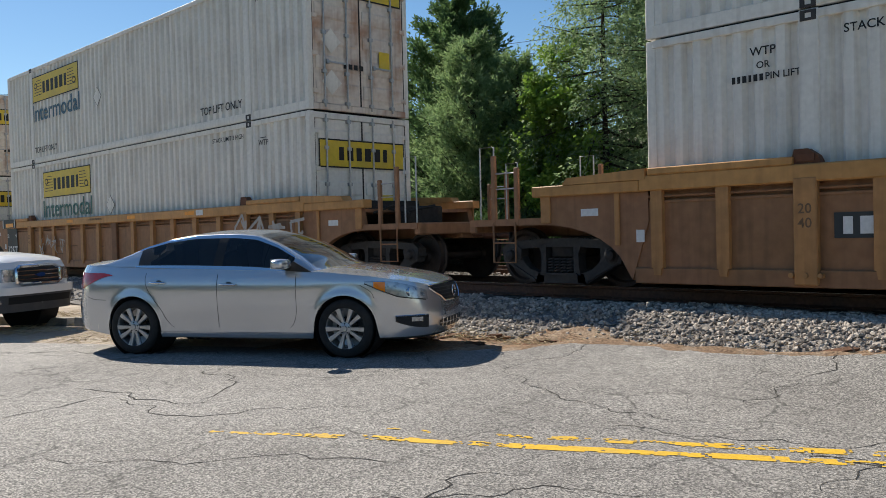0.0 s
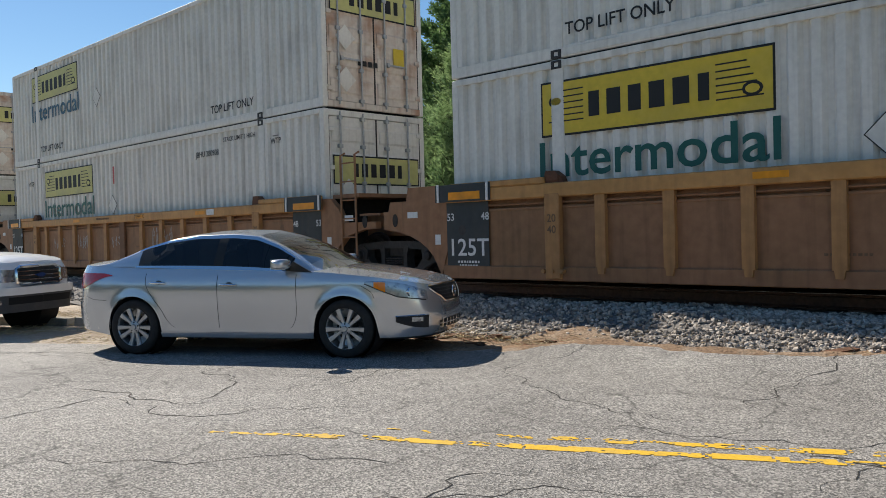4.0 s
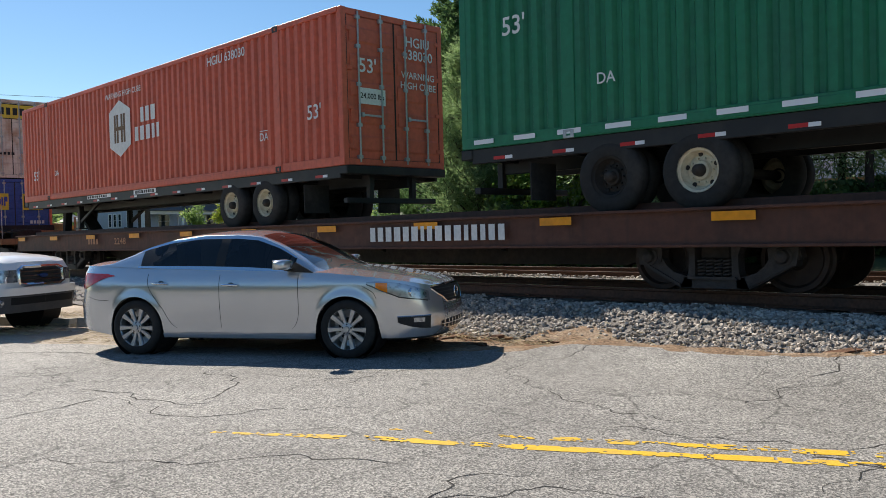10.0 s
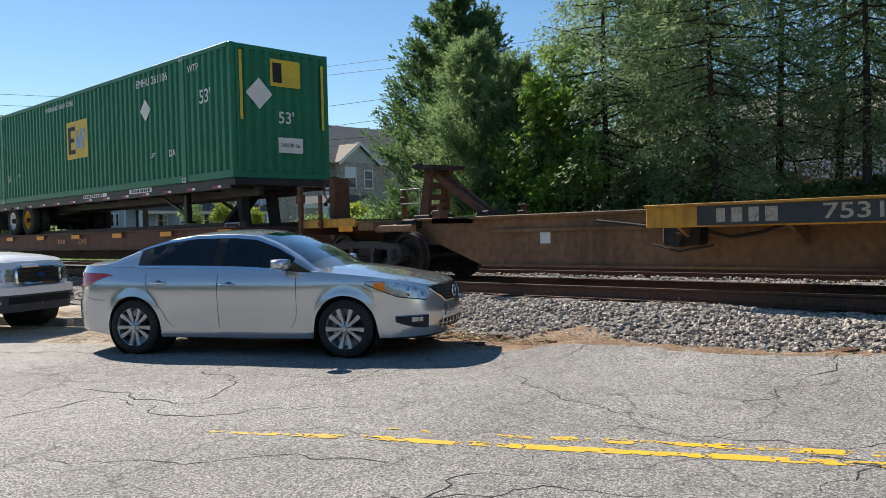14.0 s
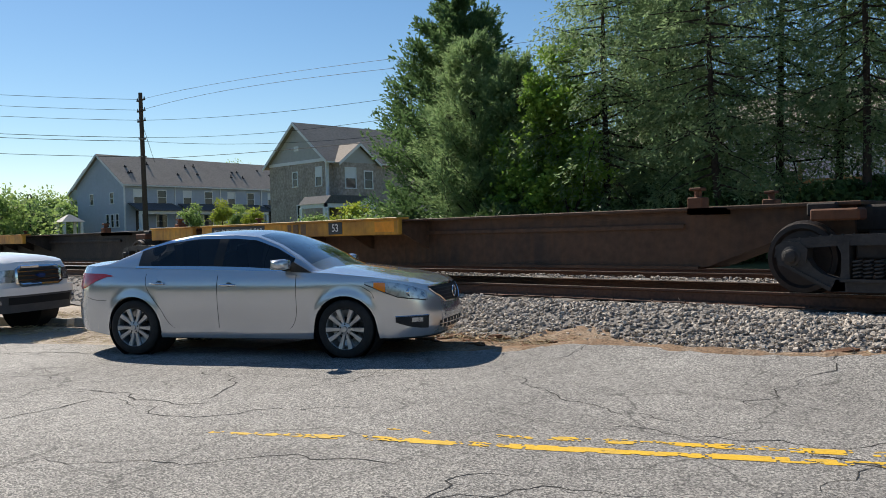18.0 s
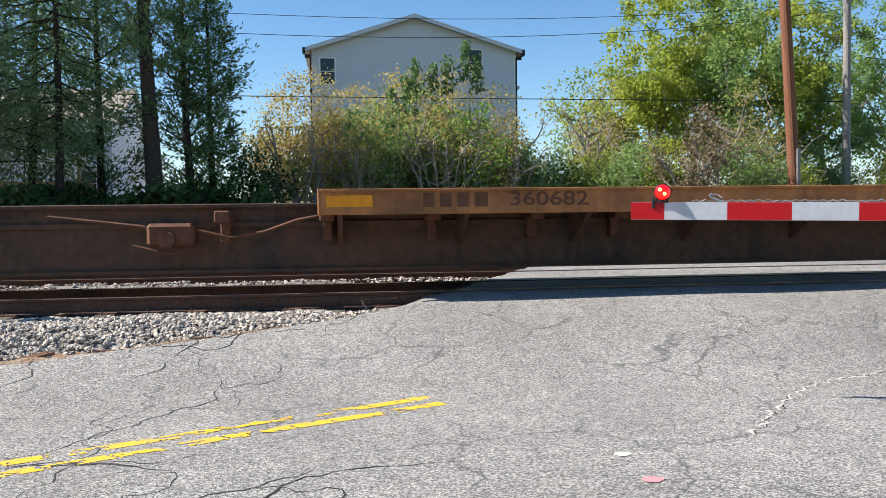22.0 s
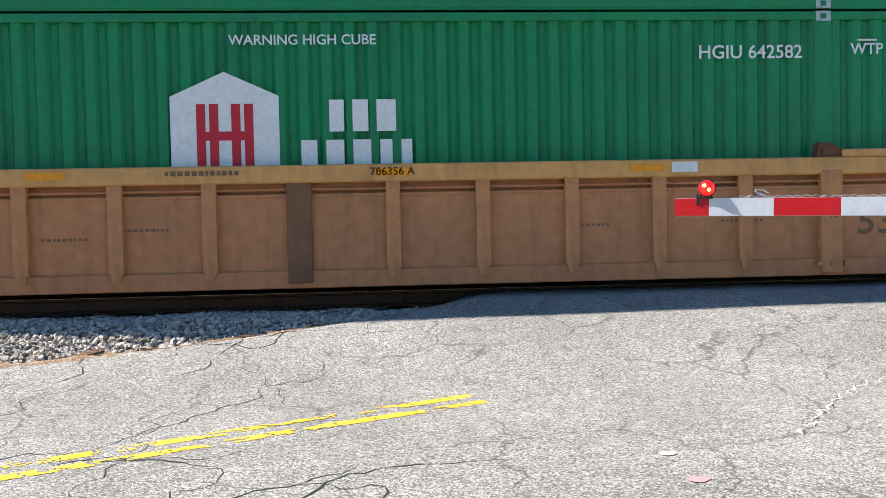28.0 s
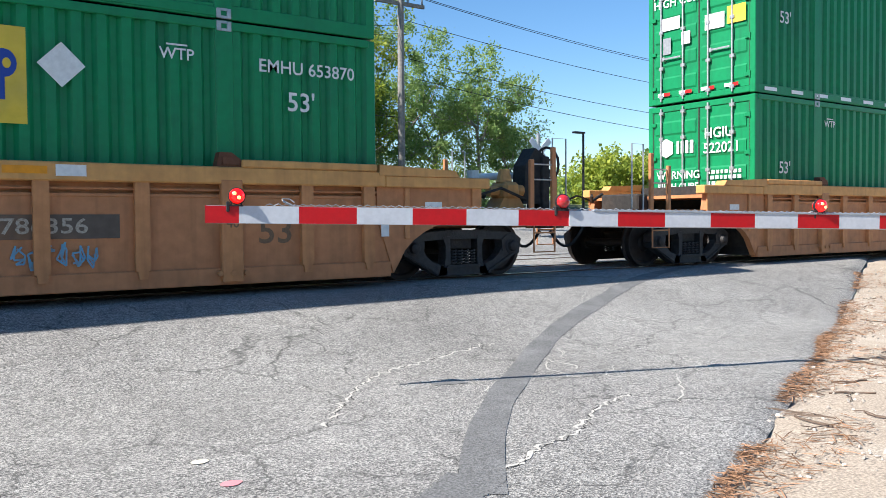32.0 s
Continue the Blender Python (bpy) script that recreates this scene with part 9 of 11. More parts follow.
def by_edge(r):
    y = r.uniform(2.0, 8.2)
    while noise.noise(Vector((y * 1.6, 5.0, 1))) + 0.35 * r.random() < 0.12:
        y = r.uniform(2.0, 8.2)
    s = abs(r.normal(0, 0.34)) if r.random() < 0.6 else r.uniform(0, 2.2)
    k = noise.noise(Vector((y * 1.1, 2.0, 0)))
    x = right_edge(y) + s * (0.7 + k) - 0.18 - 0.15 * k
    return x, y, max(land(x, y), surf(x, y) if x < right_edge(y) else -9) + 0.004


needles(3800, by_edge, 0.14, 0.0035, "pine_straw", M_STRAW, "reddish pine straw lying along the asphalt edge", 5)


def by_cars(r):
    while True:
        x, y = r.uniform(-17, -10.2), r.uniform(3.5, 7.6)
        if noise.noise(Vector((x * 0.9, y * 0.9, 3))) > -0.15 and x < left_edge(y) + 0.3:
            return x, y, land(x, y) + 0.01


needles(7000, by_cars, 0.13, 0.004, "dry_grass", M_DRYG, "pale dry grass and straw on the dirt verge", 6, 0.05)


def by_toe(r):
    x = r.uniform(-8.5, 0.3)
    y = r.normal(7.95, 0.25) + 0.75 * max(0.0, (x + 3.5) / 3.8) ** 1.5
    return x, y, max(land(x, y), bed_at(y)) + 0.045


needles(3500, by_toe, 0.10, 0.004, "dead_leaves", M_DRYG, "dead grass and leaf litter at the ballast toe", 8, 0.03)
for i in range(26):
    y = rnd.uniform(2.6, 7.0)
    x = right_edge(y) + rnd.uniform(0.0, 1.6)
    pts, a = [(0.0, 0.0, 0.0)], rnd.uniform(0, 6.28)
    for k in range(4):
        a += rnd.gauss(0, 0.35)
        pts.append((pts[-1][0] + 0.09 * math.cos(a), pts[-1][1] + 0.09 * math.sin(a), abs(rnd.gauss(0, 0.008))))
    tw = put("twig", Geo().tube(pts, rnd.choice((0.004, 0.006, 0.009)), 5), M_TWIG, at=pose(x, y, land(x, y) + 0.008))
    tagged(tw, "thin dead twig on the sandy verge", "twig", "twigs")


def on_verge(r):
    if r.random() < 0.5:
        x, y = r.uniform(-9, 0.5), 0
        y = r.normal(7.7, 0.25) + 0.75 * max(0.0, (x + 3.5) / 3.8) ** 1.5
    else:
        y = r.uniform(2.4, 8.5)
        x = right_edge(y) + r.uniform(-0.1, 2.6)
    return x, y, land(x, y) + 0.006


stones(1500, on_verge, 0.014, 31, "pebbles", M_STONE, "small grey pebbles on the dirt verge", "pebbles")


# ---- the crossing gate ----
M_GRED = mat("red_gate_sheeting", (0.48, 0.008, 0.012), 0.35, grain=(30, 0.06), blotch=(5, (0.38, 0.012, 0.016), 0.5))
M_GWHITE = mat("white_gate_sheeting", (0.54, 0.55, 0.575), 0.4, grain=(30, 0.05), blotch=(4, (0.44, 0.45, 0.48), 0.6))
M_GALU = mat("brushed_aluminium", (0.45, 0.47, 0.50), 0.4, 0.6, grain=(20, 0.08))
M_LAMPON = mat("lit_red_lamp", (0.5, 0.005, 0.005), 0.2, emit=((1.0, 0.004, 0.002), 0.7), coat=1.0)
M_LAMPOFF = mat("unlit_red_lamp", (0.45, 0.02, 0.025), 0.2, coat=1.0)
M_LAMPCORE = mat("lamp_bulb_glow", (1, 0.5, 0.3), 0.3, emit=((1.0, 0.12, 0.03), 4.0))
GATE_LEN = 8.2
gate = thing("crossing_gate", "lowered red and white striped crossing gate arm with red lamps", "crossing gate", at=pose(2.2, 6.25, 0.905, 0, 1.0, -20))
put("arm", Geo().box(0.0, 3.36, -0.012, 0.012, -0.068, 0.068, 0.004), M_GALU, gate)
put("arm", Geo().box(3.2, GATE_LEN, -0.02, 0.02, -0.074, 0.074, 0.006).box(3.2, GATE_LEN, -0.03, 0.03, 0.06, 0.078, 0.004), M_GALU, gate, "aluminium second arm section")
edge = [0.0, 0.25] + [0.25 + 0.4545 * i for i in range(1, 18)]
for i, (a, b) in enumerate(zip(edge[:-1], edge[1:])):
    if a > 3.0 and i % 2:
        q = 3.30 if a < 3.3 else a
        put("stripe", Geo().box(a, b, -0.0235, 0.0235, -0.067, 0.062), M_GWHITE if a > 3.4 else M_GALU, gate)
    else:
        y = 0.0145 if b < 3.25 else 0.0235
        put("stripe", Geo().box(a, b, -y, y, -0.066, 0.066 if y < 0.02 else 0.062), M_GWHITE if i % 2 else M_GRED, gate)
rng = random.Random(3)
zig = []
x = 0.45
while x < GATE_LEN:
    zig.append((x, rng.uniform(-0.012, 0.012), 0.07 + (0.016 if len(zig) % 2 else 0.003) * rng.uniform(0.6, 1.2)))
    x += 0.032
put("coiled_cord", Geo().tube(zig, 0.0045, 4), M_STEEL, gate, "coiled grey lamp cord")
put("cord_knot", Geo().tube([(0.62 + 0.05 * math.cos(t * 1.3), 0.01 * math.sin(t * 2), 0.10 + 0.03 * math.sin(t)) for t in range(9)], 0.006, 4), M_STEEL, gate)
for x, on in ((0.23, True), (2.92, False), (5.5, True), (7.7, True)):
    b = put("lamp_bracket", Geo().box(x - 0.05, x + 0.05, -0.03, 0.03, 0.062, 0.075).box(x - 0.045, x - 0.03, -0.02, 0.02, 0.07, 0.12).box(x + 0.03, x + 0.045, -0.02, 0.02, 0.07, 0.12).box(x - 0.075, x - 0.05, -0.025, 0.025, 0.02, 0.1, 0.005), M_BLACK, gate)
    lamp = put("lamp", Geo().lathe([(0.0, -0.062), (0.03, -0.058), (0.052, -0.04), (0.06, -0.012), (0.06, 0.012), (0.052, 0.04), (0.03, 0.058), (0.0, 0.062)], 24, "y").turned(Matrix.Translation((x + 0.004, 0, 0.142))), M_LAMPON if on else M_LAMPOFF, gate, "round red warning lamp", smooth=60)
    put("lamp_rim", Geo().lathe([(0.058, -0.014), (0.066, -0.012), (0.066, 0.012), (0.058, 0.014)], 24, "y").turned(Matrix.Translation((x + 0.004, 0, 0.142))), M_BLACK, lamp)
    if on:
        for dx, dz in ((-0.014, 0.018), (0.018, -0.012)):
            put("bulb", Geo().lathe([(0.0, -0.068), (0.012, -0.066), (0.016, -0.055)], 10, "y").turned(Matrix.Translation((x + dx, 0, 0.142 + dz))), M_LAMPCORE, lamp, "glowing bulb spot")
ex, ey = 2.2 + GATE_LEN * math.cos(radians(20)), 6.25 - GATE_LEN * math.sin(radians(20))
gs = thing("gate_stand", "grey gate mechanism on a mast beside the road", "gate mechanism", at=pose(ex + 0.3, ey - 0.1, -0.6, 0, 0, -20))
put("mast", Geo().cyl((0.3, 0, 0), (0.3, 0, 4.0), 0.07, 14).cyl((0.3, 0, 0), (0.3, 0, 0.25), 0.2, 14, 0.14), M_STEEL, gs)
put("housing", Geo().box(0.05, 0.55, -0.25, 0.25, 0.9, 1.6, 0.04), M_STEEL, gs)
put("pivot", Geo().box(-0.35, 0.1, -0.05, 0.05, 1.25, 1.42, 0.02), M_GALU, gs)


# ---- houses ----
M_SIDING = mat("grey_blue_siding", (0.42, 0.46, 0.53), 0.7, grain=(3, 0.05), blotch=(0.4, (0.38, 0.42, 0.48), 0.6))
M_TANSID = mat("pale_grey_siding", (0.44, 0.43, 0.41), 0.7, grain=(3, 0.05), blotch=(0.3, (0.40, 0.39, 0.37), 0.6))
M_WALLW = mat("off_white_siding", (0.58, 0.585, 0.64), 0.7, grain=(4, 0.03), blotch=(0.2, (0.54, 0.545, 0.60), 0.7))
M_BRICK = mat("grey_brown_brick", (0.40, 0.335, 0.285), 0.85, grain=(5, 0.3), blotch=(1.2, (0.27, 0.22, 0.19), 0.8), bump=(9, 0.4))
M_SHINGLE = mat("grey_brown_shingle", (0.31, 0.265, 0.225), 0.9, grain=(6, 0.18), blotch=(0.6, (0.26, 0.22, 0.19), 0.7), bump=(14, 0.4))
M_DSHINGLE = mat("dark_porch_shingle", (0.11, 0.11, 0.115), 0.9, grain=(8, 0.2))
M_TRIM = mat("white_trim_paint", (0.76, 0.76, 0.75), 0.6, grain=(6, 0.03))
M_GUTTER = mat("black_gutter", (0.02, 0.02, 0.022), 0.5, grain=(8, 0.1))
M_DOOR = mat("dark_brown_door", (0.06, 0.045, 0.035), 0.5, grain=(8, 0.15))
M_DECKW = mat("orange_brown_deck_timber", (0.38, 0.19, 0.08), 0.8, grain=(10, 0.2), blotch=(2, (0.26, 0.14, 0.07), 0.7))
M_PANE = bpy.data.materials.new("window_glass")
M_PANE.use_nodes = True
M_PANE.node_tree.nodes["Principled BSDF"].inputs["Base Color"].default_value = (0.03, 0.035, 0.04, 1)
M_PANE.node_tree.nodes["Principled BSDF"].inputs["Roughness"].default_value = 0.06


def window(ob, x, z, w, h, m, blind=False):
    """A sash window on a wall that looks to -y of m, its middle at x, z."""
    t = 0.09
    f = put("window", Geo().box(x - w / 2 - t, x + w / 2 + t, -0.05, 0.0, z + h / 2, z + h / 2 + t).box(x - w / 2 - t, x - w / 2, -0.05, 0.0, z - h / 2, z + h / 2).box(x + w / 2, x + w / 2 + t, -0.05, 0.0, z - h / 2, z + h / 2), M_TRIM, ob, at=m)
    put("sill", Geo().box(x - w / 2 - t - 0.03, x + w / 2 + t + 0.03, -0.08, 0.0, z - h / 2 - 0.08, z - h / 2), M_TRIM, f)
    put("pane", Geo().box(x - w / 2, x + w / 2, -0.012, -0.004, z + 0.02, z + h / 2), M_TRIM if blind else M_PANE, f, "white blind behind glass" if blind else "")
    put("pane", Geo().box(x - w / 2, x + w / 2, -0.010, -0.002, z - h / 2, z - 0.02), M_PANE, f)
    put("sash_bar", Geo().box(x - w / 2, x + w / 2, -0.03, 0.0, z - 0.02, z + 0.02), M_TRIM, f)
    return f


def gable_house(name, label, m, L, D, base, eave, ridge, wall, gable, shingle, trim, over=0.35, ridge_at=0.5):
    """Ridge along x; facade on y = 0 looking to -y, gable ends at x = 0 and x = L."""
    ob = thing(name, label, "house", at=m)
    put("wall", Geo().box(0, L, 0, D, base, eave), wall, ob)
    yr = D * ridge_at
    for x0, x1 in ((0.02, 0.12), (L - 0.12, L - 0.02)):
        put("gable", Geo().plate([(0, eave), (D, eave), (yr, ridge - 0.05)], x0, x1), gable, ob)
    t = 0.14
    s1 = (ridge - eave) / yr
    s2 = (ridge - eave) / (D - yr)
    for a, b in (((-over, eave - over * s1), (yr, ridge)), ((D + over, eave - over * s2), (yr, ridge))):
        put("roof", Geo().plate([a, b, (b[0], b[1] + t), (a[0], a[1] + t)], -over, L + over), shingle, ob)
        for x in (-over, L + over - 0.04):
            put("rake_board", Geo().plate([(a[0], a[1] - 0.12), (b[0], b[1] - 0.12), (b[0], b[1] + t * 0.9), (a[0], a[1] + t * 0.9)], x - 0.03, x + 0.03), trim, ob)
    put("gutter", Geo().box(-over, L + over, -over - 0.1, -over, eave - over * s1 - 0.02, eave - over * s1 + 0.1), M_TRIM if trim is M_TRIM else M_GUTTER, ob)
    put("corner_board", Geo().box(-0.03, 0.1, -0.03, 0.1, base, eave), trim if trim is M_TRIM else M_TRIM, ob)
    return ob


SIDE_L = Matrix.Rotation(radians(-90), 4, "Z")            # the wall at x = 0 that looks to -x


def porch(ob, x0, x1, deep, z0, z1, rise, cols):
    p = put("porch_roof", Geo().plate([(-deep - 0.2, z1), (0.0, z1 + rise), (0.0, z1 + rise + 0.1), (-deep - 0.2, z1 + 0.1)], x0 - 0.15, x1 + 0.15), M_DSHINGLE, ob, "dark shingled porch roof")
    put("porch_beam", Geo().box(x0, x1, -deep, -deep + 0.18, z1 - 0.3, z1), M_TRIM, p)
    put("porch_floor", Geo().box(x0, x1, -deep, 0, z0 - 0.3, z0), M_KERB, p)
    for k in range(cols):
        x = x0 + 0.14 + (x1 - x0 - 0.28) * k / (cols - 1)
        put("column", Geo().box(x - 0.13, x + 0.13, -deep, -deep + 0.26, z0, z1 - 0.3, 0.01).box(x - 0.18, x + 0.18, -deep - 0.05, -deep + 0.31, z0, z0 + 0.15), M_TRIM, p, "white porch column")


def polar(az, d):
    return d * math.sin(radians(az)), d * math.cos(radians(az))


# a row of three townhouses: the facade runs from (-79.0, 36.4) to (-81.9, 53.8)
def townhouses(x, y, turn, units, label):
    m = pose(x, y, 0, 0, 0, turn)
    U = 5.87
    ob = gable_house("townhouse_row", label, m, U * units, 8.0, 0.6, 6.4, 9.35, M_SIDING, M_SIDING, M_SHINGLE, M_TRIM)
    rnd = random.Random(4)
    for k in range(units):
        u = k * U
        for x, b in ((1.55, True), (4.3, False)):
            window(ob, u + x, 5.1, 0.95, 1.3, pose(0, 0, 0), b)
        porch(ob, u + 0.5, u + U - 0.5, 1.7, 1.75, 3.65, 0.75, 2)
        put("door", Geo().box(u + 1.2, u + 2.2, -0.04, 0.0, 1.75, 3.75), M_DOOR, ob)
        window(ob, u + 4.2, 2.7, 1.2, 1.2, pose(0, 0, 0))
        put("downspout", Geo().box(u - 0.05, u + 0.05, -0.1, -0.01, 1.6, 6.2), M_TRIM, ob)
        for j in range(4):
            px, py = u + rnd.uniform(0.8, 5), rnd.uniform(1.2, 3.2)
            z = 6.4 + py * 2.95 / 4.0
            put("roof_vent", Geo().cyl((px, py, z), (px, py, z + rnd.uniform(0.25, 0.5)), 0.06, 8).box(px - 0.12, px + 0.12, py - 0.12, py + 0.12, z + 0.05, z + 0.2), M_GUTTER, ob)
    mm = pose(0, 8.0, 0) @ SIDE_L
    for x in (2.6, 6.0):
        window(ob, x, 5.0, 0.5, 1.0, mm)
    for x in (5.2, 6.0, 6.8):
        window(ob, x, 2.8, 0.4, 1.2, mm)
    return ob


TURN_T = math.degrees(math.atan2(53.8 - 36.4, -81.9 + 79.0))
townhouses(-79.0, 36.4, TURN_T, 4, "row of grey-blue two-storey townhouses with brown shingle roofs")
townhouses(-96.5, 42.5, TURN_T, 1, "grey-blue townhouse block behind the first row")
pav = thing("garden_pavilion", "small white pavilion with a hipped roof", "pavilion", at=pose(-80.0, 31.5, 0))
# the roof's shade is put into its colour by using the grey material
put("pavilion_roof", Geo().cyl((0, 0, 2.7), (0, 0, 3.4), 1.5, 4, 0.15), M_TANSID, pav)
for k in range(4):
    put("post", Geo().box(-0.12, 0.12, -0.12, 0.12, 0.6, 2.75, 0.01), M_TRIM, pav, at=pose(0.8 * (1 if k % 2 else -1), 0.8 * (1 if k > 1 else -1), 0))

# brick house: its gable end looks to -y, the ridge runs away along +y
BH = pose(-51.4, 39.8, 0, 0, 0, 90)
bh = gable_house("brick_house", "two-storey grey-brown brick house with pale gable and porch", BH, 12.0, 7.8, 0.4, 6.7, 9.75, M_BRICK, M_TANSID, M_SHINGLE, M_TRIM, 0.4)
gm = pose(0, 7.8, 0) @ SIDE_L
for x, z, w, h in ((3.6, 5.35, 0.55, 1.1), (6.7, 5.4, 0.7, 1.4), (4.1, 2.5, 0.6, 1.5)):
    window(bh, x, z, w, h, gm, w > 0.6)
put("vent", Geo().box(-0.02, 0.1, 3.7, 4.3, 7.6, 8.0), M_TRIM, bh)
put("frieze_board", Geo().box(-0.06, 0.0, 0.0, 7.8, 6.55, 6.8), M_TRIM, bh)
put("downspout", Geo().box(-0.1, 0.0, 0.06, 0.16, 0.6, 6.6), M_TRIM, bh)
bay = put("bay", Geo().box(0.55, 4.2, -0.9, 0.0, 0.4, 6.4), M_BRICK, bh)
put("bay_gable", Geo().slab([(0.55, 6.4), (4.2, 6.4), (2.37, 7.75)], -0.85, 1.9), M_TANSID, bay)
for a, b in (((0.25, 6.25), (2.37, 7.85)), ((4.5, 6.25), (2.37, 7.85))):
    put("bay_roof", Geo().slab([a, b, (b[0], b[1] + 0.14), (a[0], a[1] + 0.14)], -1.15, 2.2), M_SHINGLE, bay)
    put("rake_board", Geo().slab([(a[0], a[1] - 0.12), (b[0], b[1] - 0.12), (b[0], b[1] + 0.1), (a[0], a[1] + 0.1)], -1.19, -1.14), M_TRIM, bay)
window(bay, 1.5, 5.2, 0.95, 1.5, pose(0, -0.9, 0), True)
window(bay, 3.3, 5.1, 0.75, 1.3, pose(0, -0.9, 0))
pp = put("porch_roof", Geo().slab([(-2.6, 3.15), (2.3, 3.15), (1.7, 3.75), (-2.0, 3.75)], -2.9, 0.3), M_DSHINGLE, bh, "shingled porch roof")
put("porch_gable", Geo().slab([(0.7, 3.2), (2.0, 3.2), (1.35, 3.6)], -2.98, -2.85), M_TRIM, pp)
put("porch_beam", Geo().box(-2.5, 2.2, -2.85, -2.65, 2.85, 3.15).box(-2.5, -2.3, -2.85, 0.2, 2.85, 3.15), M_TRIM, pp)
for x, y in ((-2.4, -2.75), (-2.4, 0.1), (0.1, -2.75), (2.1, -2.75)):
    put("column", Geo().box(x - 0.16, x + 0.16, y - 0.16, y + 0.16, 0.5, 2.9, 0.012), M_TRIM, pp)
put("door", Geo().box(0.7, 1.7, -0.96, -0.9, 0.9, 2.9), M_DOOR, bh)

# the tall pale house behind the shrubs; its gable end looks to -y
WH = pose(10.85, 52.0, 0, 0, 0, 90)
wh = gable_house("tall_house", "three-storey off-white house with black gutters and low gable", WH, 12.0, 12.6, 0.8, 11.45, 13.45, M_WALLW, M_WALLW, M_SHINGLE, M_WALLW, 0.45)
wm = pose(0, 12.6, 0) @ SIDE_L
window(wh, 0.95, 10.1, 0.85, 1.55, wm)
window(wh, 10.05, 10.75, 0.85, 1.45, wm)
window(wh, 6.2, 4.9, 0.9, 1.4, wm)
window(wh, 1.6, 6.4, 0.9, 1.4, wm)
for y, x in ((-0.45, 0), (13.05, 0)):
    put("gutter_end", Geo().box(-0.5, 0.0, y - 0.08, y + 0.08, 11.1, 11.45), M_GUTTER, wh)
for y in (-0.06, 12.66):
    put("downspout", Geo().box(-0.06, 0.04, y - 0.05, y + 0.05, 1.0, 11.0).box(-0.06, 0.04, min(y, y * 1.0 - 0.35 if y < 0 else y), max(y, y if y < 0 else y + 0.35), 10.9, 11.1), M_GUTTER, wh)
put("bay", Geo().box(3.0, 6.0, -0.75, 0.0, 0.8, 9.6).box(2.9, 6.1, -0.9, 0, 9.6, 9.75), M_WALLW, wh)
for z0 in (2.2, 5.3):
    dk = put("deck", Geo().box(-2.2, 0.0, 12.4, 15.6, z0, z0 + 0.22), M_DECKW, wh, "orange-brown timber deck")
    for y in (12.5, 14.0, 15.5):
        put("deck_post", Geo().box(-2.2, -2.06, y - 0.07, y + 0.07, 0.6, z0 + 1.15), M_DECKW, dk)
    for zz in (0.35, 1.1):
        put("deck_rail", Geo().box(-2.18, -2.1, 12.5, 15.5, z0 + zz, z0 + zz + 0.07), M_DECKW, dk)
    for k in range(16):
        y = 12.6 + k * 0.185
        put("baluster", Geo().box(-2.16, -2.12, y - 0.02, y + 0.02, z0 + 0.35, z0 + 1.1), M_DECKW, dk)

# houses half hidden by the pines
for az, d, w, dep, h, l in ((-20.5, 52.0, 11.0, 9.0, 6.6, "white two-storey house behind the pines"), (-30.0, 56.0, 9.0, 8.0, 6.0, "pale house glimpsed through the trees")):
    x, y = polar(az, d)
    hh = gable_house("garden_house", l, pose(x - w / 2, y, 0, 0, 0, 0), w, dep, 0.8, h, h + 2.4, M_WALLW, M_WALLW, M_SHINGLE, M_TRIM)
    for k in range(4):
        for z in (3.2, 5.4):
            window(hh, 1.3 + k * (w - 2.6) / 3, z, 0.85, 1.3, pose(0, 0, 0))
    dk = put("deck", Geo().box(1.0, w - 1, -2.4, 0, 3.0, 3.2), M_DECKW, hh, "timber deck")
    for k in range(5):
        px = 1.1 + k * (w - 2.2) / 4
        put("deck_post", Geo().box(px - 0.08, px + 0.08, -2.4, -2.24, 0.6, 4.2), M_DECKW, dk)
    put("deck_rail", Geo().box(1.0, w - 1, -2.38, -2.3, 4.1, 4.2).box(1.0, w - 1, -2.38, -2.3, 3.4, 3.5), M_TRIM, dk)

# ---- poles and wires ----
M_POLE = mat("dark_creosoted_pole", (0.085, 0.06, 0.045), 0.9, grain=(12, 0.2), streak=((0.05, 0.035, 0.03), 0.6), bump=(20, 0.3))
M_REDPOLE = mat("red_brown_pole", (0.19, 0.075, 0.04), 0.85, grain=(12, 0.2), streak=((0.08, 0.04, 0.03), 0.7), bump=(20, 0.3))
M_GREYPOLE = mat("weathered_grey_pole", (0.24, 0.22, 0.20), 0.85, grain=(12, 0.2), streak=((0.12, 0.11, 0.1), 0.6), bump=(20, 0.3))
M_CABLE = mat("black_cable", (0.018, 0.018, 0.02), 0.6)
M_CERAM = mat("grey_insulator", (0.32, 0.33, 0.34), 0.3)

ATT = (10.3, 9.58, 8.9, 7.75, 7.5, 6.45)
p1 = thing("utility_pole", "tall dark wooden utility pole by the townhouses", "utility pole", "utility poles", pose(-53.9, 26.3, 0))
put("pole", Geo().cyl((0.0, 0, -0.4), (-0.25, 0.0, 10.75), 0.19, 14, 0.13), M_POLE, p1)
for z in ATT[:3]:
    ins = put("insulator_bracket", Geo().box(-0.75, 0.35, -0.05, 0.05, z - 0.1, z - 0.02), M_POLE, p1)
    for x in (-0.7, 0.3):
        put("insulator", Geo().cyl((x, 0, z - 0.02), (x, 0, z + 0.14), 0.06, 8, 0.03), M_CERAM, ins)
put("pole_collar", Geo().box(-0.28, -0.02, -0.2, 0.2, 6.4, 6.5).box(-0.3, 0.0, -0.2, 0.2, 7.6, 7.7), M_GREYPOLE, p1)
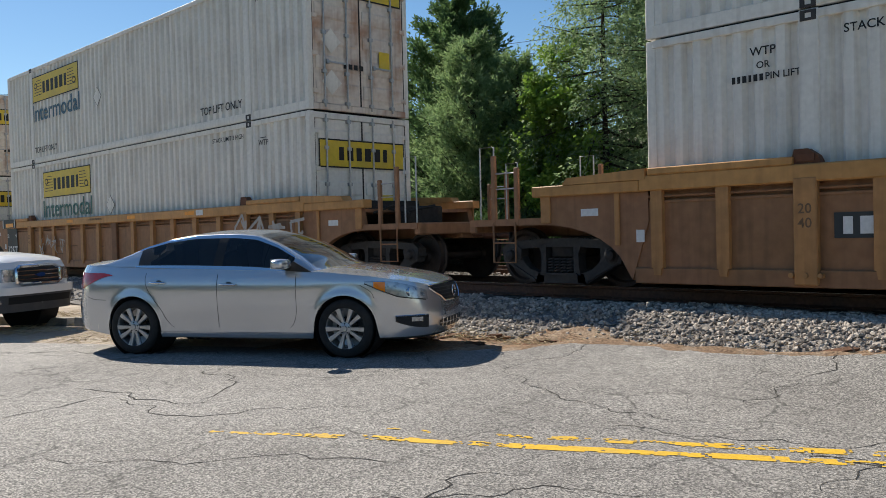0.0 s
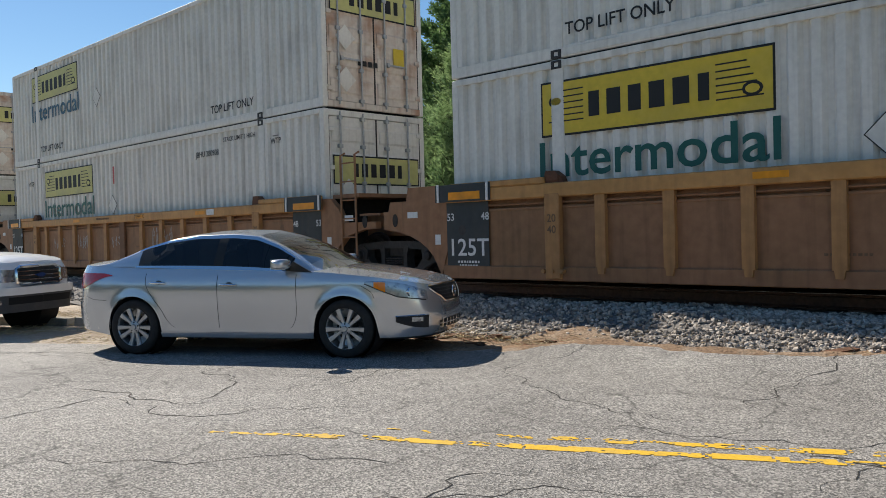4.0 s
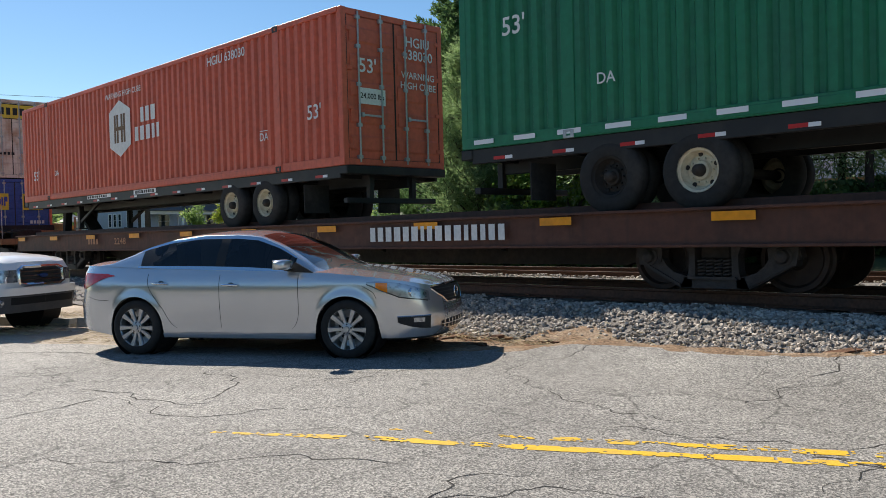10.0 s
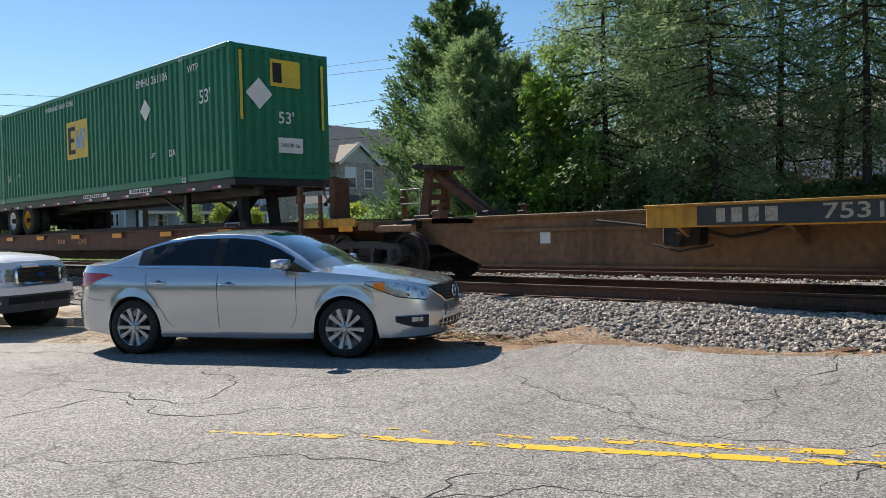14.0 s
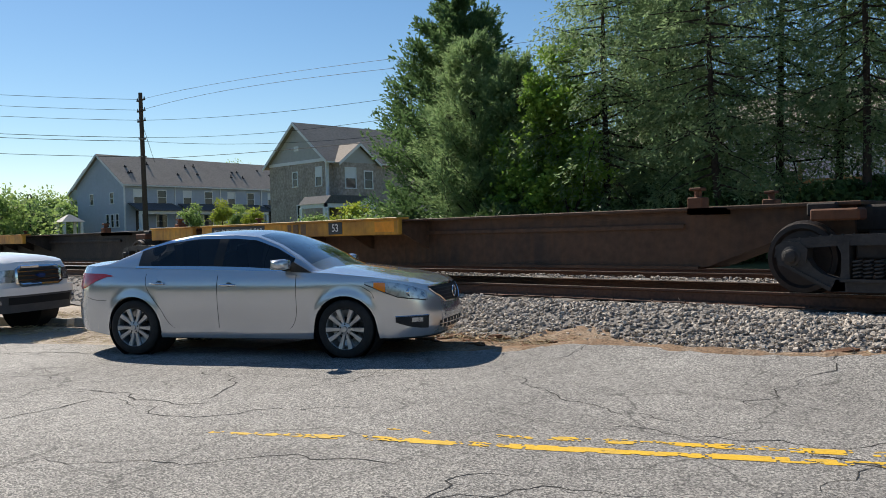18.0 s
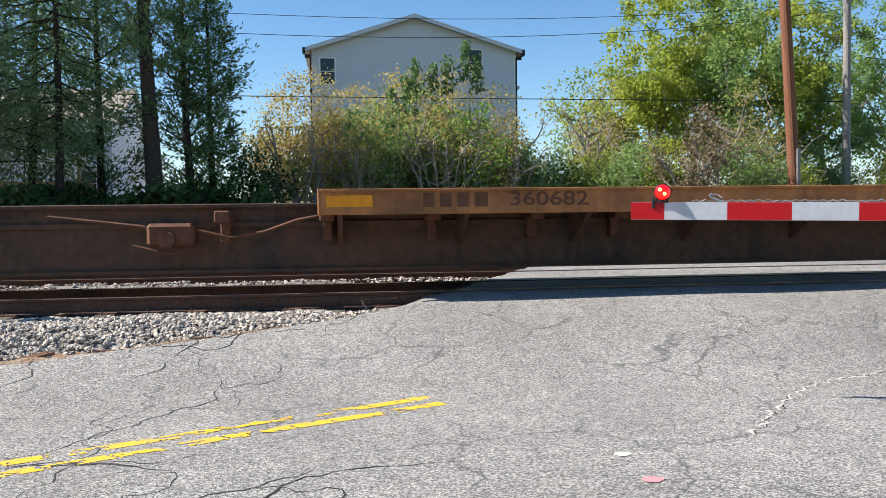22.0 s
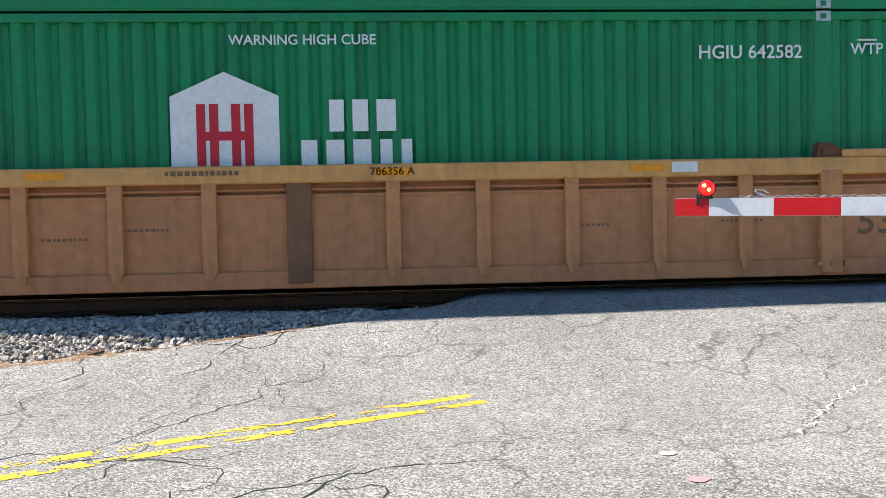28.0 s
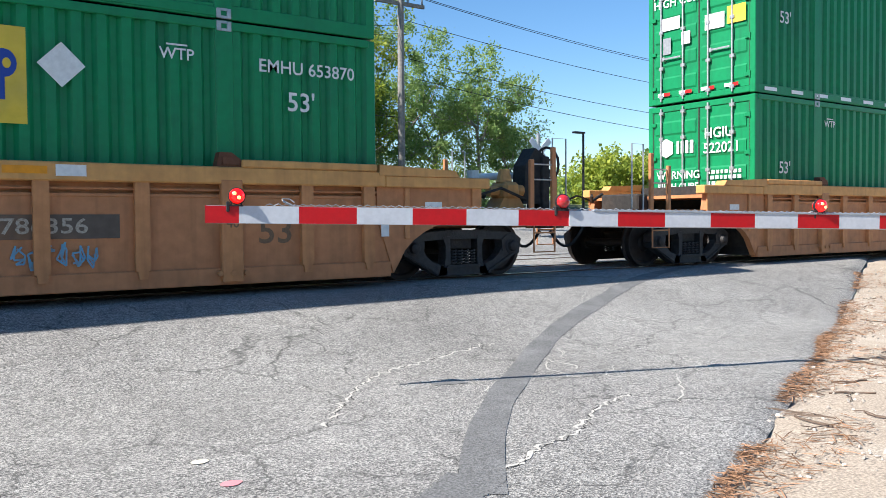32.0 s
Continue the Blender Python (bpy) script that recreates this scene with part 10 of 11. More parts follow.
for k in (-1, 1):
    put("guy_wire", Geo().cyl((-0.2, 0, 8.8), (k * 0.9, 0.3, 6.0), 0.014, 5), M_CABLE, p1)
p2 = thing("utility_pole", "grey wooden utility pole with a crossarm", "utility pole", "utility poles", pose(*polar(32.4, 35.0), 0))
put("pole", Geo().cyl((0, 0, -0.2), (0.05, 0, 11.6), 0.17, 14, 0.12), M_GREYPOLE, p2)
ca = put("crossarm", Geo().box(-1.2, 1.2, -0.06, 0.06, 9.75, 9.9, 0.01), M_GREYPOLE, p2)
for x in (-1.1, -0.4, 0.4, 1.1):
    put("insulator", Geo().cyl((x, 0, 9.9), (x, 0, 10.12), 0.06, 8, 0.035), M_CERAM, ca)
p3 = thing("leaning_pole", "red-brown wooden pole leaning over the tracks", "utility pole", "utility poles", pose(*polar(29.6, 29.0), 0))
put("pole", Geo().cyl((0.06, 0, -0.3), (-0.62, 0.0, 11.5), 0.19, 14, 0.15), M_REDPOLE, p3)
put("guy_guard", Geo().box(-0.1, 0.0, -0.24, -0.18, 0.5, 3.0), M_GREYPOLE, p3)


def wire(name, a, b, sag, r, label):
    pts = [Vector(a).lerp(Vector(b), i / 30) - Vector((0, 0, sag * 4 * (i / 30) * (1 - i / 30))) for i in range(31)]
    return tagged(put(name, Geo().tube([tuple(p) for p in pts], r, 5), M_CABLE), label, "wire", "overhead wires")


P2 = (*polar(32.4, 35.0),)


def long_wire(heights, r):
    """From the far pole past the trees to the pole by the crossing, with its own sag."""
    c = np.polyfit([-54.1, -30.0, -3.0, 9.2], heights, 3)
    pts = [(x, 26.3 + (P2[1] - 26.3) * (x + 54.1) / (P2[0] + 54.1), float(np.polyval(c, x))) for x in np.linspace(-54.1, P2[0], 40)]
    return tagged(put("overhead_wire", Geo().tube(pts, r, 5), M_CABLE), "black overhead wire between wooden poles", "wire", "overhead wires")


long_wire((10.3, 9.25, 7.79, 8.02), 0.010)
long_wire((9.58, 8.79, 7.14, 7.45), 0.011)
long_wire((6.3, 5.36, 5.09, 5.11), 0.016)
hid = thing("utility_pole", "wooden utility pole standing behind the conifers", "utility pole", "utility poles", pose(-21.0, 37.0, 0))
put("pole", Geo().cyl((0, 0, 0), (0, 0, 10.0), 0.17, 12, 0.12), M_POLE, hid)
for z, e, sag in ((8.9, 9.7, 0.8), (7.75, 8.9, 1.0), (7.5, 7.6, 1.1)):
    wire("overhead_wire", (-54.1, 26.3, z), (-21.0, 37.0, e), sag, 0.012, "black overhead wire leading behind the conifers")
for i, z in enumerate(ATT):
    wire("overhead_wire", (-54.1, 26.3, z), (-63.5, 13.0, z + 0.75), 0.12, 0.013 if i < 3 else 0.018, "black overhead wire leading off the pole")
for i, (z, dz) in enumerate(((10.4, 0.4), (10.4, 0.2), (9.2, -0.4), (7.6, -0.9), (6.8, -1.5))):
    wire("overhead_wire", (P2[0] + 0.4 * i - 0.8, P2[1], z), (62.0, 37.0 - 1.2 * i, z + dz + 0.6), 0.9, 0.014, "black overhead wire beyond the crossing")

# crossing signal and lamp post on the far side of the tracks
sx, sy = polar(41.7, 30.0)
cs = thing("crossing_signal", "crossbuck signal mast with red lamps across the tracks", "crossing signal", at=pose(sx, sy, 0))
put("mast", Geo().cyl((0, 0, -0.4), (0, 0, 3.9), 0.07, 12).cyl((0, 0, -0.4), (0, 0, 0.2), 0.18, 12, 0.12), M_STEEL, cs)
for k in (-1, 1):
    bl = put("crossbuck_blade", Geo().box(-0.61, 0.61, -0.015 + 0.02 * k, 0.005 + 0.02 * k, -0.11, 0.11), M_REFW, cs, "white crossbuck board")
    bl.matrix_basis = pose(0, -0.1, 3.25, 0, 45 * k, 0)
    lg = put("signal_lamp", Geo().lathe([(0.0, -0.18), (0.15, -0.16), (0.16, -0.1), (0.30, -0.095), (0.30, -0.08), (0.14, -0.07), (0.1, 0.05), (0.0, 0.06)], 20, "y").turned(Matrix.Translation((0.38 * k, -0.1, 2.3))), M_BLACK, cs, "round black lamp with hood", smooth=40)
put("signal_arm", Geo().box(-0.4, 0.4, -0.05, 0.05, 2.26, 2.34), M_BLACK, cs)
put("gate_box", Geo().box(-0.3, 0.3, -0.35, 0.35, 0.7, 1.55, 0.04), M_STEEL, cs, "grey gate mechanism housing")
lx, ly = polar(44.7, 45.0)
lp = thing("lamp_post", "slim black street lamp with a flat head", "street lamp", at=pose(lx, ly, 0))
put("post", Geo().cyl((0, 0, 0.0), (0, 0, 5.4), 0.08, 10, 0.06), M_BLACK, lp)
put("lamp_head", Geo().box(-0.7, 0.05, -0.12, 0.12, 5.36, 5.46, 0.02), M_BLACK, lp)
cx, cy = polar(-70.7, 88.0)
sl = thing("lamp_post", "ornamental lamp post with a scrolled top", "street lamp", at=pose(cx, cy, 0))
put("post", Geo().cyl((0, 0, 0.5), (0, 0, 4.6), 0.07, 8), M_BLACK, sl)
put("scroll", Geo().tube([(0.5 * math.cos(a), 0, 4.9 + 0.5 * math.sin(a)) for a in [i * math.pi / 8 for i in range(13)]], 0.06, 6), M_BLACK, sl)


# ---- trees and shrubs ----
def leaf_mat(name, a, b, through=0.35):
    """Two leaf colours, chosen per leaf, with light passing through."""
    m = bpy.data.materials.new(name)
    m.use_nodes = True
    t = m.node_tree
    n, l = t.nodes, t.links
    p = n["Principled BSDF"]
    p.inputs["Roughness"].default_value = 0.6
    p.inputs["Specular IOR Level"].default_value = 0.25
    r = n.new("ShaderNodeValToRGB")
    e = r.color_ramp.elements
    e[0].color, e[1].color = (*a, 1), (*b, 1)
    geo = n.new("ShaderNodeNewGeometry")
    no = n.new("ShaderNodeTexNoise")
    no.inputs["Scale"].default_value = 0.9
    co = n.new("ShaderNodeTexCoord")
    l.new(co.outputs["Object"], no.inputs["Vector"])
    av = n.new("ShaderNodeMath")
    av.operation = "MULTIPLY_ADD"
    l.new(geo.outputs["Random Per Island"], av.inputs[0])
    av.inputs[1].default_value = 0.6
    sh = n.new("ShaderNodeMapRange")
    sh.inputs["From Min"].default_value, sh.inputs["From Max"].default_value = 0.35, 0.65
    sh.inputs["To Max"].default_value = 0.4
    l.new(no.outputs["Fac"], sh.inputs["Value"])
    l.new(sh.outputs["Result"], av.inputs[2])
    l.new(av.outputs[0], r.inputs["Fac"])
    l.new(r.outputs["Color"], p.inputs["Base Color"])
    tr = n.new("ShaderNodeBsdfTranslucent")
    l.new(r.outputs["Color"], tr.inputs["Color"])
    mx = n.new("ShaderNodeMixShader")
    mx.inputs[0].default_value = through
    l.new(p.outputs[0], mx.inputs[1])
    l.new(tr.outputs[0], mx.inputs[2])
    l.new(mx.outputs[0], n["Material Output"].inputs["Surface"])
    return m


L_CEDAR = leaf_mat("dark_cedar_leaf", (0.06, 0.12, 0.045), (0.17, 0.27, 0.10), 0.5)
L_PINE = leaf_mat("pine_needle", (0.11, 0.20, 0.08), (0.30, 0.41, 0.18), 0.6)
L_CYP = leaf_mat("feathery_conifer_leaf", (0.10, 0.185, 0.085), (0.33, 0.43, 0.21), 0.6)
L_VINE = leaf_mat("bright_broad_leaf", (0.09, 0.20, 0.03), (0.28, 0.42, 0.07), 0.45)
L_SHRUB = leaf_mat("green_shrub_leaf", (0.13, 0.24, 0.07), (0.36, 0.46, 0.15), 0.55)
L_GOLD = leaf_mat("yellowing_shrub_leaf", (0.30, 0.29, 0.09), (0.64, 0.46, 0.16), 0.55)
L_YELLOW = leaf_mat("yellow_green_leaf", (0.17, 0.26, 0.035), (0.48, 0.50, 0.08), 0.5)
L_DARK = leaf_mat("dark_undergrowth_leaf", (0.025, 0.055, 0.018), (0.09, 0.15, 0.045), 0.3)
L_DRY = leaf_mat("dry_brown_twigs_and_leaves", (0.14, 0.10, 0.06), (0.30, 0.22, 0.13), 0.3)
M_BARK = mat("dark_bark", (0.05, 0.038, 0.03), 0.95, grain=(14, 0.3), bump=(18, 0.6))
M_PALEB = mat("pale_bark", (0.28, 0.24, 0.20), 0.9, grain=(14, 0.25), bump=(18, 0.4))


def leaves(name, parent, pts, dirs, length, width, material, rng, flat=0.5, curl=0.6):
    """Many rhombic leaves at pts, each pointing along dirs."""
    n = len(pts)
    d = dirs + rng.normal(0, curl, (n, 3))
    d /= np.linalg.norm(d, axis=1, keepdims=True) + 1e-9
    up = rng.normal(0, 1, (n, 3)) * (1 - flat) + np.array([0, 0, 1.0]) * flat
    s = np.cross(d, up)
    s /= np.linalg.norm(s, axis=1, keepdims=True) + 1e-9
    L = length * rng.uniform(0.6, 1.4, (n, 1))
    W = width * rng.uniform(0.6, 1.4, (n, 1))
    a = pts - d * L * 0.5
    b = pts + d * L * 0.5
    c = pts + s * W * 0.5 - d * L * 0.08
    e = pts - s * W * 0.5 - d * L * 0.08
    v = np.stack([a, c, b, e], 1).reshape(-1, 3).astype(np.float32)
    me = bpy.data.meshes.new(name)
    me.vertices.add(4 * n)
    me.vertices.foreach_set("co", v.ravel())
    me.loops.add(4 * n)
    me.loops.foreach_set("vertex_index", np.arange(4 * n, dtype=np.int32))
    me.polygons.add(n)
    me.polygons.foreach_set("loop_start", np.arange(0, 4 * n, 4, dtype=np.int32))
    me.update(calc_edges=True)
    me.materials.append(material)
    ob = new(name, me)
    if parent:
        ob.parent = parent
    return ob


def limb(p0, d, length, r, rng, bend=0.15, k=6, lift=0.0):
    """Points and radii of a wandering limb."""
    pts, rad = [np.array(p0, float)], [r]
    d = np.array(d, float)
    for i in range(k):
        d = d / np.linalg.norm(d) + rng.normal(0, bend, 3) + np.array([0, 0, lift])
        d /= np.linalg.norm(d)
        pts.append(pts[-1] + d * length / k)
        rad.append(r * (1 - 0.85 * (i + 1) / k))
    return pts, rad


def limb_geo(g, pts, rad, seg=7):
    return g.pipe([tuple(p) for p in pts], rad, seg)


def at_ground(x, y):
    return land(x, y) - 0.05


def conifer(az, d, top_el, half, label, leaf, seed, kind="cedar", skirt=0.3, count=26000, size=(0.26, 0.06), profile=None, thin=1.0, trunk_r=0.22, ragged=False):
    """A tree of branches in tiers; half: its half width. kind decides how the sprays lie."""
    rng = np.random.default_rng(seed)
    x, y = polar(az, d)
    z0 = at_ground(x, y)
    H = 0.84 + d * math.tan(radians(top_el)) - z0
    ob = thing("conifer", label, "tree", "conifers", pose(x, y, z0))
    lean = rng.normal(0, 0.02, 2)
    tp, tr = [], []
    for i in range(9):
        u = i / 8
        tp.append((lean[0] * u * H + 0.05 * math.sin(5 * u + seed), lean[1] * u * H, u * H * 0.98))
        tr.append(trunk_r * (1 - 0.9 * u) + 0.015)
    put("trunk", limb_geo(Geo(), tp, tr, 10), M_BARK, ob, smooth=60)
    P, D = [], []
    n_br = int(52 * thin)
    for b in range(n_br):
        u = skirt + (0.98 - skirt) * (b + rng.uniform(0, 1)) / n_br
        v = (u - skirt) / (1 - skirt)
        r = half * (profile(v) if profile else (1 - v) ** 0.8 * min(1.0, 0.55 + 2.2 * v)) * (rng.uniform(0.55, 1.2) if ragged else rng.uniform(0.72, 1.12) if kind == "feather" else rng.uniform(0.86, 1.05)) + 0.15
        a = b * 2.399 + rng.normal(0, 0.3)
        rise = {"cedar": 0.55, "pine": 0.6, "feather": 0.12}[kind]
        pts, rad = limb((lean[0] * u * H, lean[1] * u * H, u * H), (math.cos(a), math.sin(a), rise - 0.5 * (1 - v) * (kind == "feather")), r, 0.010 + 0.012 * r, rng, 0.12, 5, 0.06 if kind != "feather" else -0.03)
        put("branch", limb_geo(Geo(), pts, rad, 5), M_BARK, ob)
        # sprays: little cones of leaves along the limb, longest near its tip
        A = np.array(pts)
        nc = int(7 + 11 * r)
        per = max(8, int(count * (0.35 + r / half) / 1.05 / n_br / nc))
        w = rng.uniform(0.08, 1.0, nc) ** 0.8
        f = w * (len(pts) - 1)
        i0 = np.minimum(f.astype(int), len(pts) - 2)
        root = A[i0] + (A[i0 + 1] - A[i0]) * (f - i0)[:, None]
        out = np.array([math.cos(a), math.sin(a), 0.0])
        side = np.array([-math.sin(a), math.cos(a), 0.0])
        lay = {"cedar": (0.75, 0.55, 0.9), "pine": (0.55, 0.8, 0.75), "feather": (0.5, 0.8, -0.55)}[kind]
        ax = out * lay[0] * rng.uniform(0.4, 1.2, (nc, 1)) + side * lay[1] * rng.normal(0, 0.9, (nc, 1)) + np.array([0, 0, lay[2]]) * rng.uniform(0.1, 1.1, (nc, 1))
        ax /= np.linalg.norm(ax, axis=1, keepdims=True)
        ln = (0.30 + 0.16 * r) * rng.uniform(0.6, 1.3, (nc, 1)) * (1.25 if kind == "feather" else 1.0)
        fat = {"cedar": 0.34, "pine": 0.42, "feather": 0.36}[kind]
        tt = rng.uniform(0, 1, (nc, per, 1)) ** 0.85
        pp = rng.normal(0, 1, (nc, per, 3)) * (fat * ln[:, None, :] * (1.02 - tt) ** 0.8 * 0.55 + 0.015)
        q = root[:, None, :] + ax[:, None, :] * ln[:, None, :] * tt * 1.15 + pp
        if kind == "feather":
            q[:, :, 2] -= 0.25 * (tt[:, :, 0] ** 2) * ln
        P.append(q.reshape(-1, 3))
        D.append((ax[:, None, :] * 1.2 + pp / (np.linalg.norm(pp, axis=2, keepdims=True) + 1e-6) * 0.7).reshape(-1, 3))
    P, D = np.concatenate(P), np.concatenate(D)
    leaves("crown", ob, P, D, size[0], size[1], leaf, rng, 0.2, 0.35)
    return ob


def broadleaf(az, d, top_el, half, label, leaf, seed, count=14000, size=0.16, stems=1, low=0.12, bark=None, name="tree", category="tree", group="broadleaf trees", flatness=0.85, clump=0.55, gap=0.5):
    """A tree or shrub with forking limbs; leaves gather in clumps round the twigs."""
    rng = np.random.default_rng(seed)
    bark = bark or M_PALEB
    x, y = polar(az, d)
    z0 = at_ground(x, y)
    H = 0.84 + d * math.tan(radians(top_el)) - z0
    ob = thing(name, label, category, group, pose(x, y, z0))
    tips = []
    twigs = Geo()
    r0 = 0.018 * H + 0.02
    for s in range(stems):
        a = rng.uniform(0, 6.28)
        off = (0 if stems == 1 else half * 0.5) * rng.uniform(0.1, 1)
        p0 = (off * math.cos(a), off * math.sin(a) * 0.6, -0.1)
        trunk_h = H * (0.5 if stems == 1 else 0.6)
        pts, rad = limb(p0, (0.25 * math.cos(a), 0.25 * math.sin(a), 1), trunk_h, r0 / (1 if stems == 1 else 1.7), rng, 0.07, 6, 0.05)
        put("trunk", limb_geo(Geo(), pts, [max(r0 * 0.3, q) for q in rad], 8), bark, ob, smooth=60)
        for b in range(9 if stems == 1 else 5):
            k = rng.integers(1 if stems > 1 else 2, 7)
            aa = rng.uniform(0, 6.28)
            reach = half * rng.uniform(0.55, 1.0)
            zt = H * (low + (1 - low) * rng.uniform(0.1, 0.95)) - pts[k][2]
            dr = np.array([reach * math.cos(aa), reach * math.sin(aa), max(-0.2 * reach, zt * 0.55)])
            ln = np.linalg.norm(dr)
            bp, br = limb(pts[k], dr, ln, r0 * 0.42, rng, 0.16, 6, 0.06)
            g = limb_geo(Geo(), bp, br, 5)
            for j in range(5):
                q = rng.integers(2, 7)
                tp, trr = limb(bp[q], rng.normal(0, 1, 3) * np.array([1, 1, 0.5]) + np.array([0, 0, 0.6]), half * rng.uniform(0.25, 0.55), r0 * 0.16, rng, 0.2, 4, 0.05)
                limb_geo(g, tp, trr, 4)
                tips.append(tp[-1])
                tips.append(tp[2])
            if stems == 1:
                put("branch", g, bark, ob)
            else:
                twigs.add(g.v, g.f)
            tips.append(bp[-1])
            tips.append(bp[4])
    if twigs.v:
        put("brushwood", twigs, bark, ob)
    T = np.array(tips)
    # crown clumps fill an uneven egg between the limbs
    n_extra = int(len(T) * 0.7)
    ang = rng.uniform(0, 6.28, n_extra)
    zz = rng.uniform(low, 1.0, n_extra)
    rr = half * np.sqrt(rng.uniform(0.15, 1.0, n_extra)) * np.sqrt(np.clip(1.05 - ((zz - 0.45) / 0.62) ** 2, 0.05, 1)) * (0.8 + 0.3 * np.sin(3 * ang + seed))
    T = np.concatenate([T, np.stack([rr * np.cos(ang), rr * np.sin(ang), zz * H * 0.97], 1)])
    T[:, 2] = np.minimum(T[:, 2], H * 0.99)
    keep = rng.uniform(0, 1, len(T)) > gap * 0.3
    T = T[keep]
    size_c = rng.uniform(0.5, 1.3, len(T)) * clump * (0.4 + 0.12 * half)
    pick = rng.integers(0, len(T), count)
    off = rng.normal(0, 1, (count, 3)) * np.array([1, 1, flatness]) * size_c[pick][:, None] * 0.62
    P = T[pick] + off
    P[:, 2] = np.maximum(P[:, 2], 0.02)
    D = off / (np.linalg.norm(off, axis=1, keepdims=True) + 1e-6) + np.array([0, 0, -0.25])
    leaves("crown", ob, P, D, size, size * 0.62, leaf, rng, 0.35, 0.6)
    return ob


def sumac(az, d, top_el, seed):
    """A tall bare stem with a tuft of dark drooping leaves."""
    rng = np.random.default_rng(seed)
    x, y = polar(az, d)
    z0 = at_ground(x, y)
    H = 0.84 + d * math.tan(radians(top_el)) - z0
    ob = thing("sapling", "slender dark green sapling standing above the shrubs", "sapling", "saplings", pose(x, y, z0))
    pts, rad = limb((0, 0, 0), (0.02, 0, 1), H * 0.97, 0.03, rng, 0.02, 8)
    put("stem", limb_geo(Geo(), pts, [max(0.01, r) for r in rad], 6), M_PALEB, ob)
    n = 170
    w = rng.uniform(0, 1, n)
    P = np.stack([rng.normal(0, 1, n) * (0.17 - 0.09 * w), rng.normal(0, 1, n) * 0.13, H - 1.3 * (1 - w)], 1)
    leaves("crown", ob, P, np.stack([P[:, 0], P[:, 1], -0.5 * np.ones(n)], 1), 0.2, 0.085, L_CEDAR, rng, 0.3, 0.3)


CED = lambda v: (1 - v) ** 0.62 * min(1.0, 0.72 + 1.4 * v)
conifer(-43.3, 34.0, 15.2, 4.5, "tall dark green cedar beside the brick house", L_CEDAR, 1, "cedar", 0.02, 95000, (0.17, 0.07), CED, 2.6)
conifer(-42.2, 29.5, 12.6, 2.7, "lighter long-needled pine in front of a cedar", L_PINE, 2, "pine", 0.04, 66000, (0.17, 0.034), CED, 1.9)
conifer(-39.3, 28.5, 11.3, 1.8, "small long-needled pine beside a taller one", L_PINE, 3, "pine", 0.04, 30000, (0.17, 0.034), CED, 1.3)
broadleaf(-36.2, 28.0, 13.2, 1.5, "leaning tree wrapped in bright green vines", L_VINE, 5, 18000, 0.16, 2, 0.02, M_BARK)
broadleaf(-37.2, 26.8, 8.0, 1.4, "bright green vine-covered bush under the pines", L_VINE, 6, 14000, 0.15, 3, 0.0, M_BARK, "shrub", "shrub", "shrubs")
FEA = lambda v: (1 - v) ** 0.45 * min(1.0, 0.6 + 1.2 * v)
for i, (az, d, el, half, sk, cnt) in enumerate(((-33.5, 27.0, 19.0, 2.6, 0.10, 26000), (-29.5, 28.5, 21.0, 2.7, 0.12, 26000), (-26.2, 25.5, 21.5, 2.4, 0.20, 22000), (-22.6, 27.0, 23.0, 2.6, 0.18, 22000),
                                                (-19.3, 29.0, 22.0, 2.3, 0.22, 17000), (-17.8, 25.5, 22.5, 1.9, 0.30, 13000), (-31.3, 32.0, 17.5, 2.8, 0.06, 15000), (-27.6, 32.0, 17.5, 2.8, 0.06, 15000))):
    conifer(az, d, el, half * 1.3, "tall feathery conifer with drooping grey-green sprays", L_CYP, 20 + i, "feather", sk, int(cnt * 1.3), (0.14, 0.044), FEA, 1.35, 0.12)
conifer(-30.4, 36.0, 16.5, 3.4, "dark conifer standing behind a row of taller ones", L_CYP, 231, "feather", 0.05, 22000, (0.18, 0.06), FEA, 1.0, 0.14)
for i, (az, d, el, half, cnt) in enumerate(((-15.4, 28.0, 21.5, 2.3, 12000), (-9.8, 26.0, 20.5, 2.0, 15000), (-8.3, 27.6, 14.5, 1.5, 7000))):
    conifer(az, d, el, half, "dark blue-green conifer with dense ragged sprays", L_CEDAR, 240 + i, "pine", 0.05, cnt, (0.15, 0.05), FEA, 1.1, 0.13, True)
conifer(-12.0, 25.0, 27.0, 2.5, "tall pine with a thick bare dark trunk", L_PINE, 40, "pine", 0.34, 20000, (0.17, 0.026), FEA, 0.8, 0.26, True)
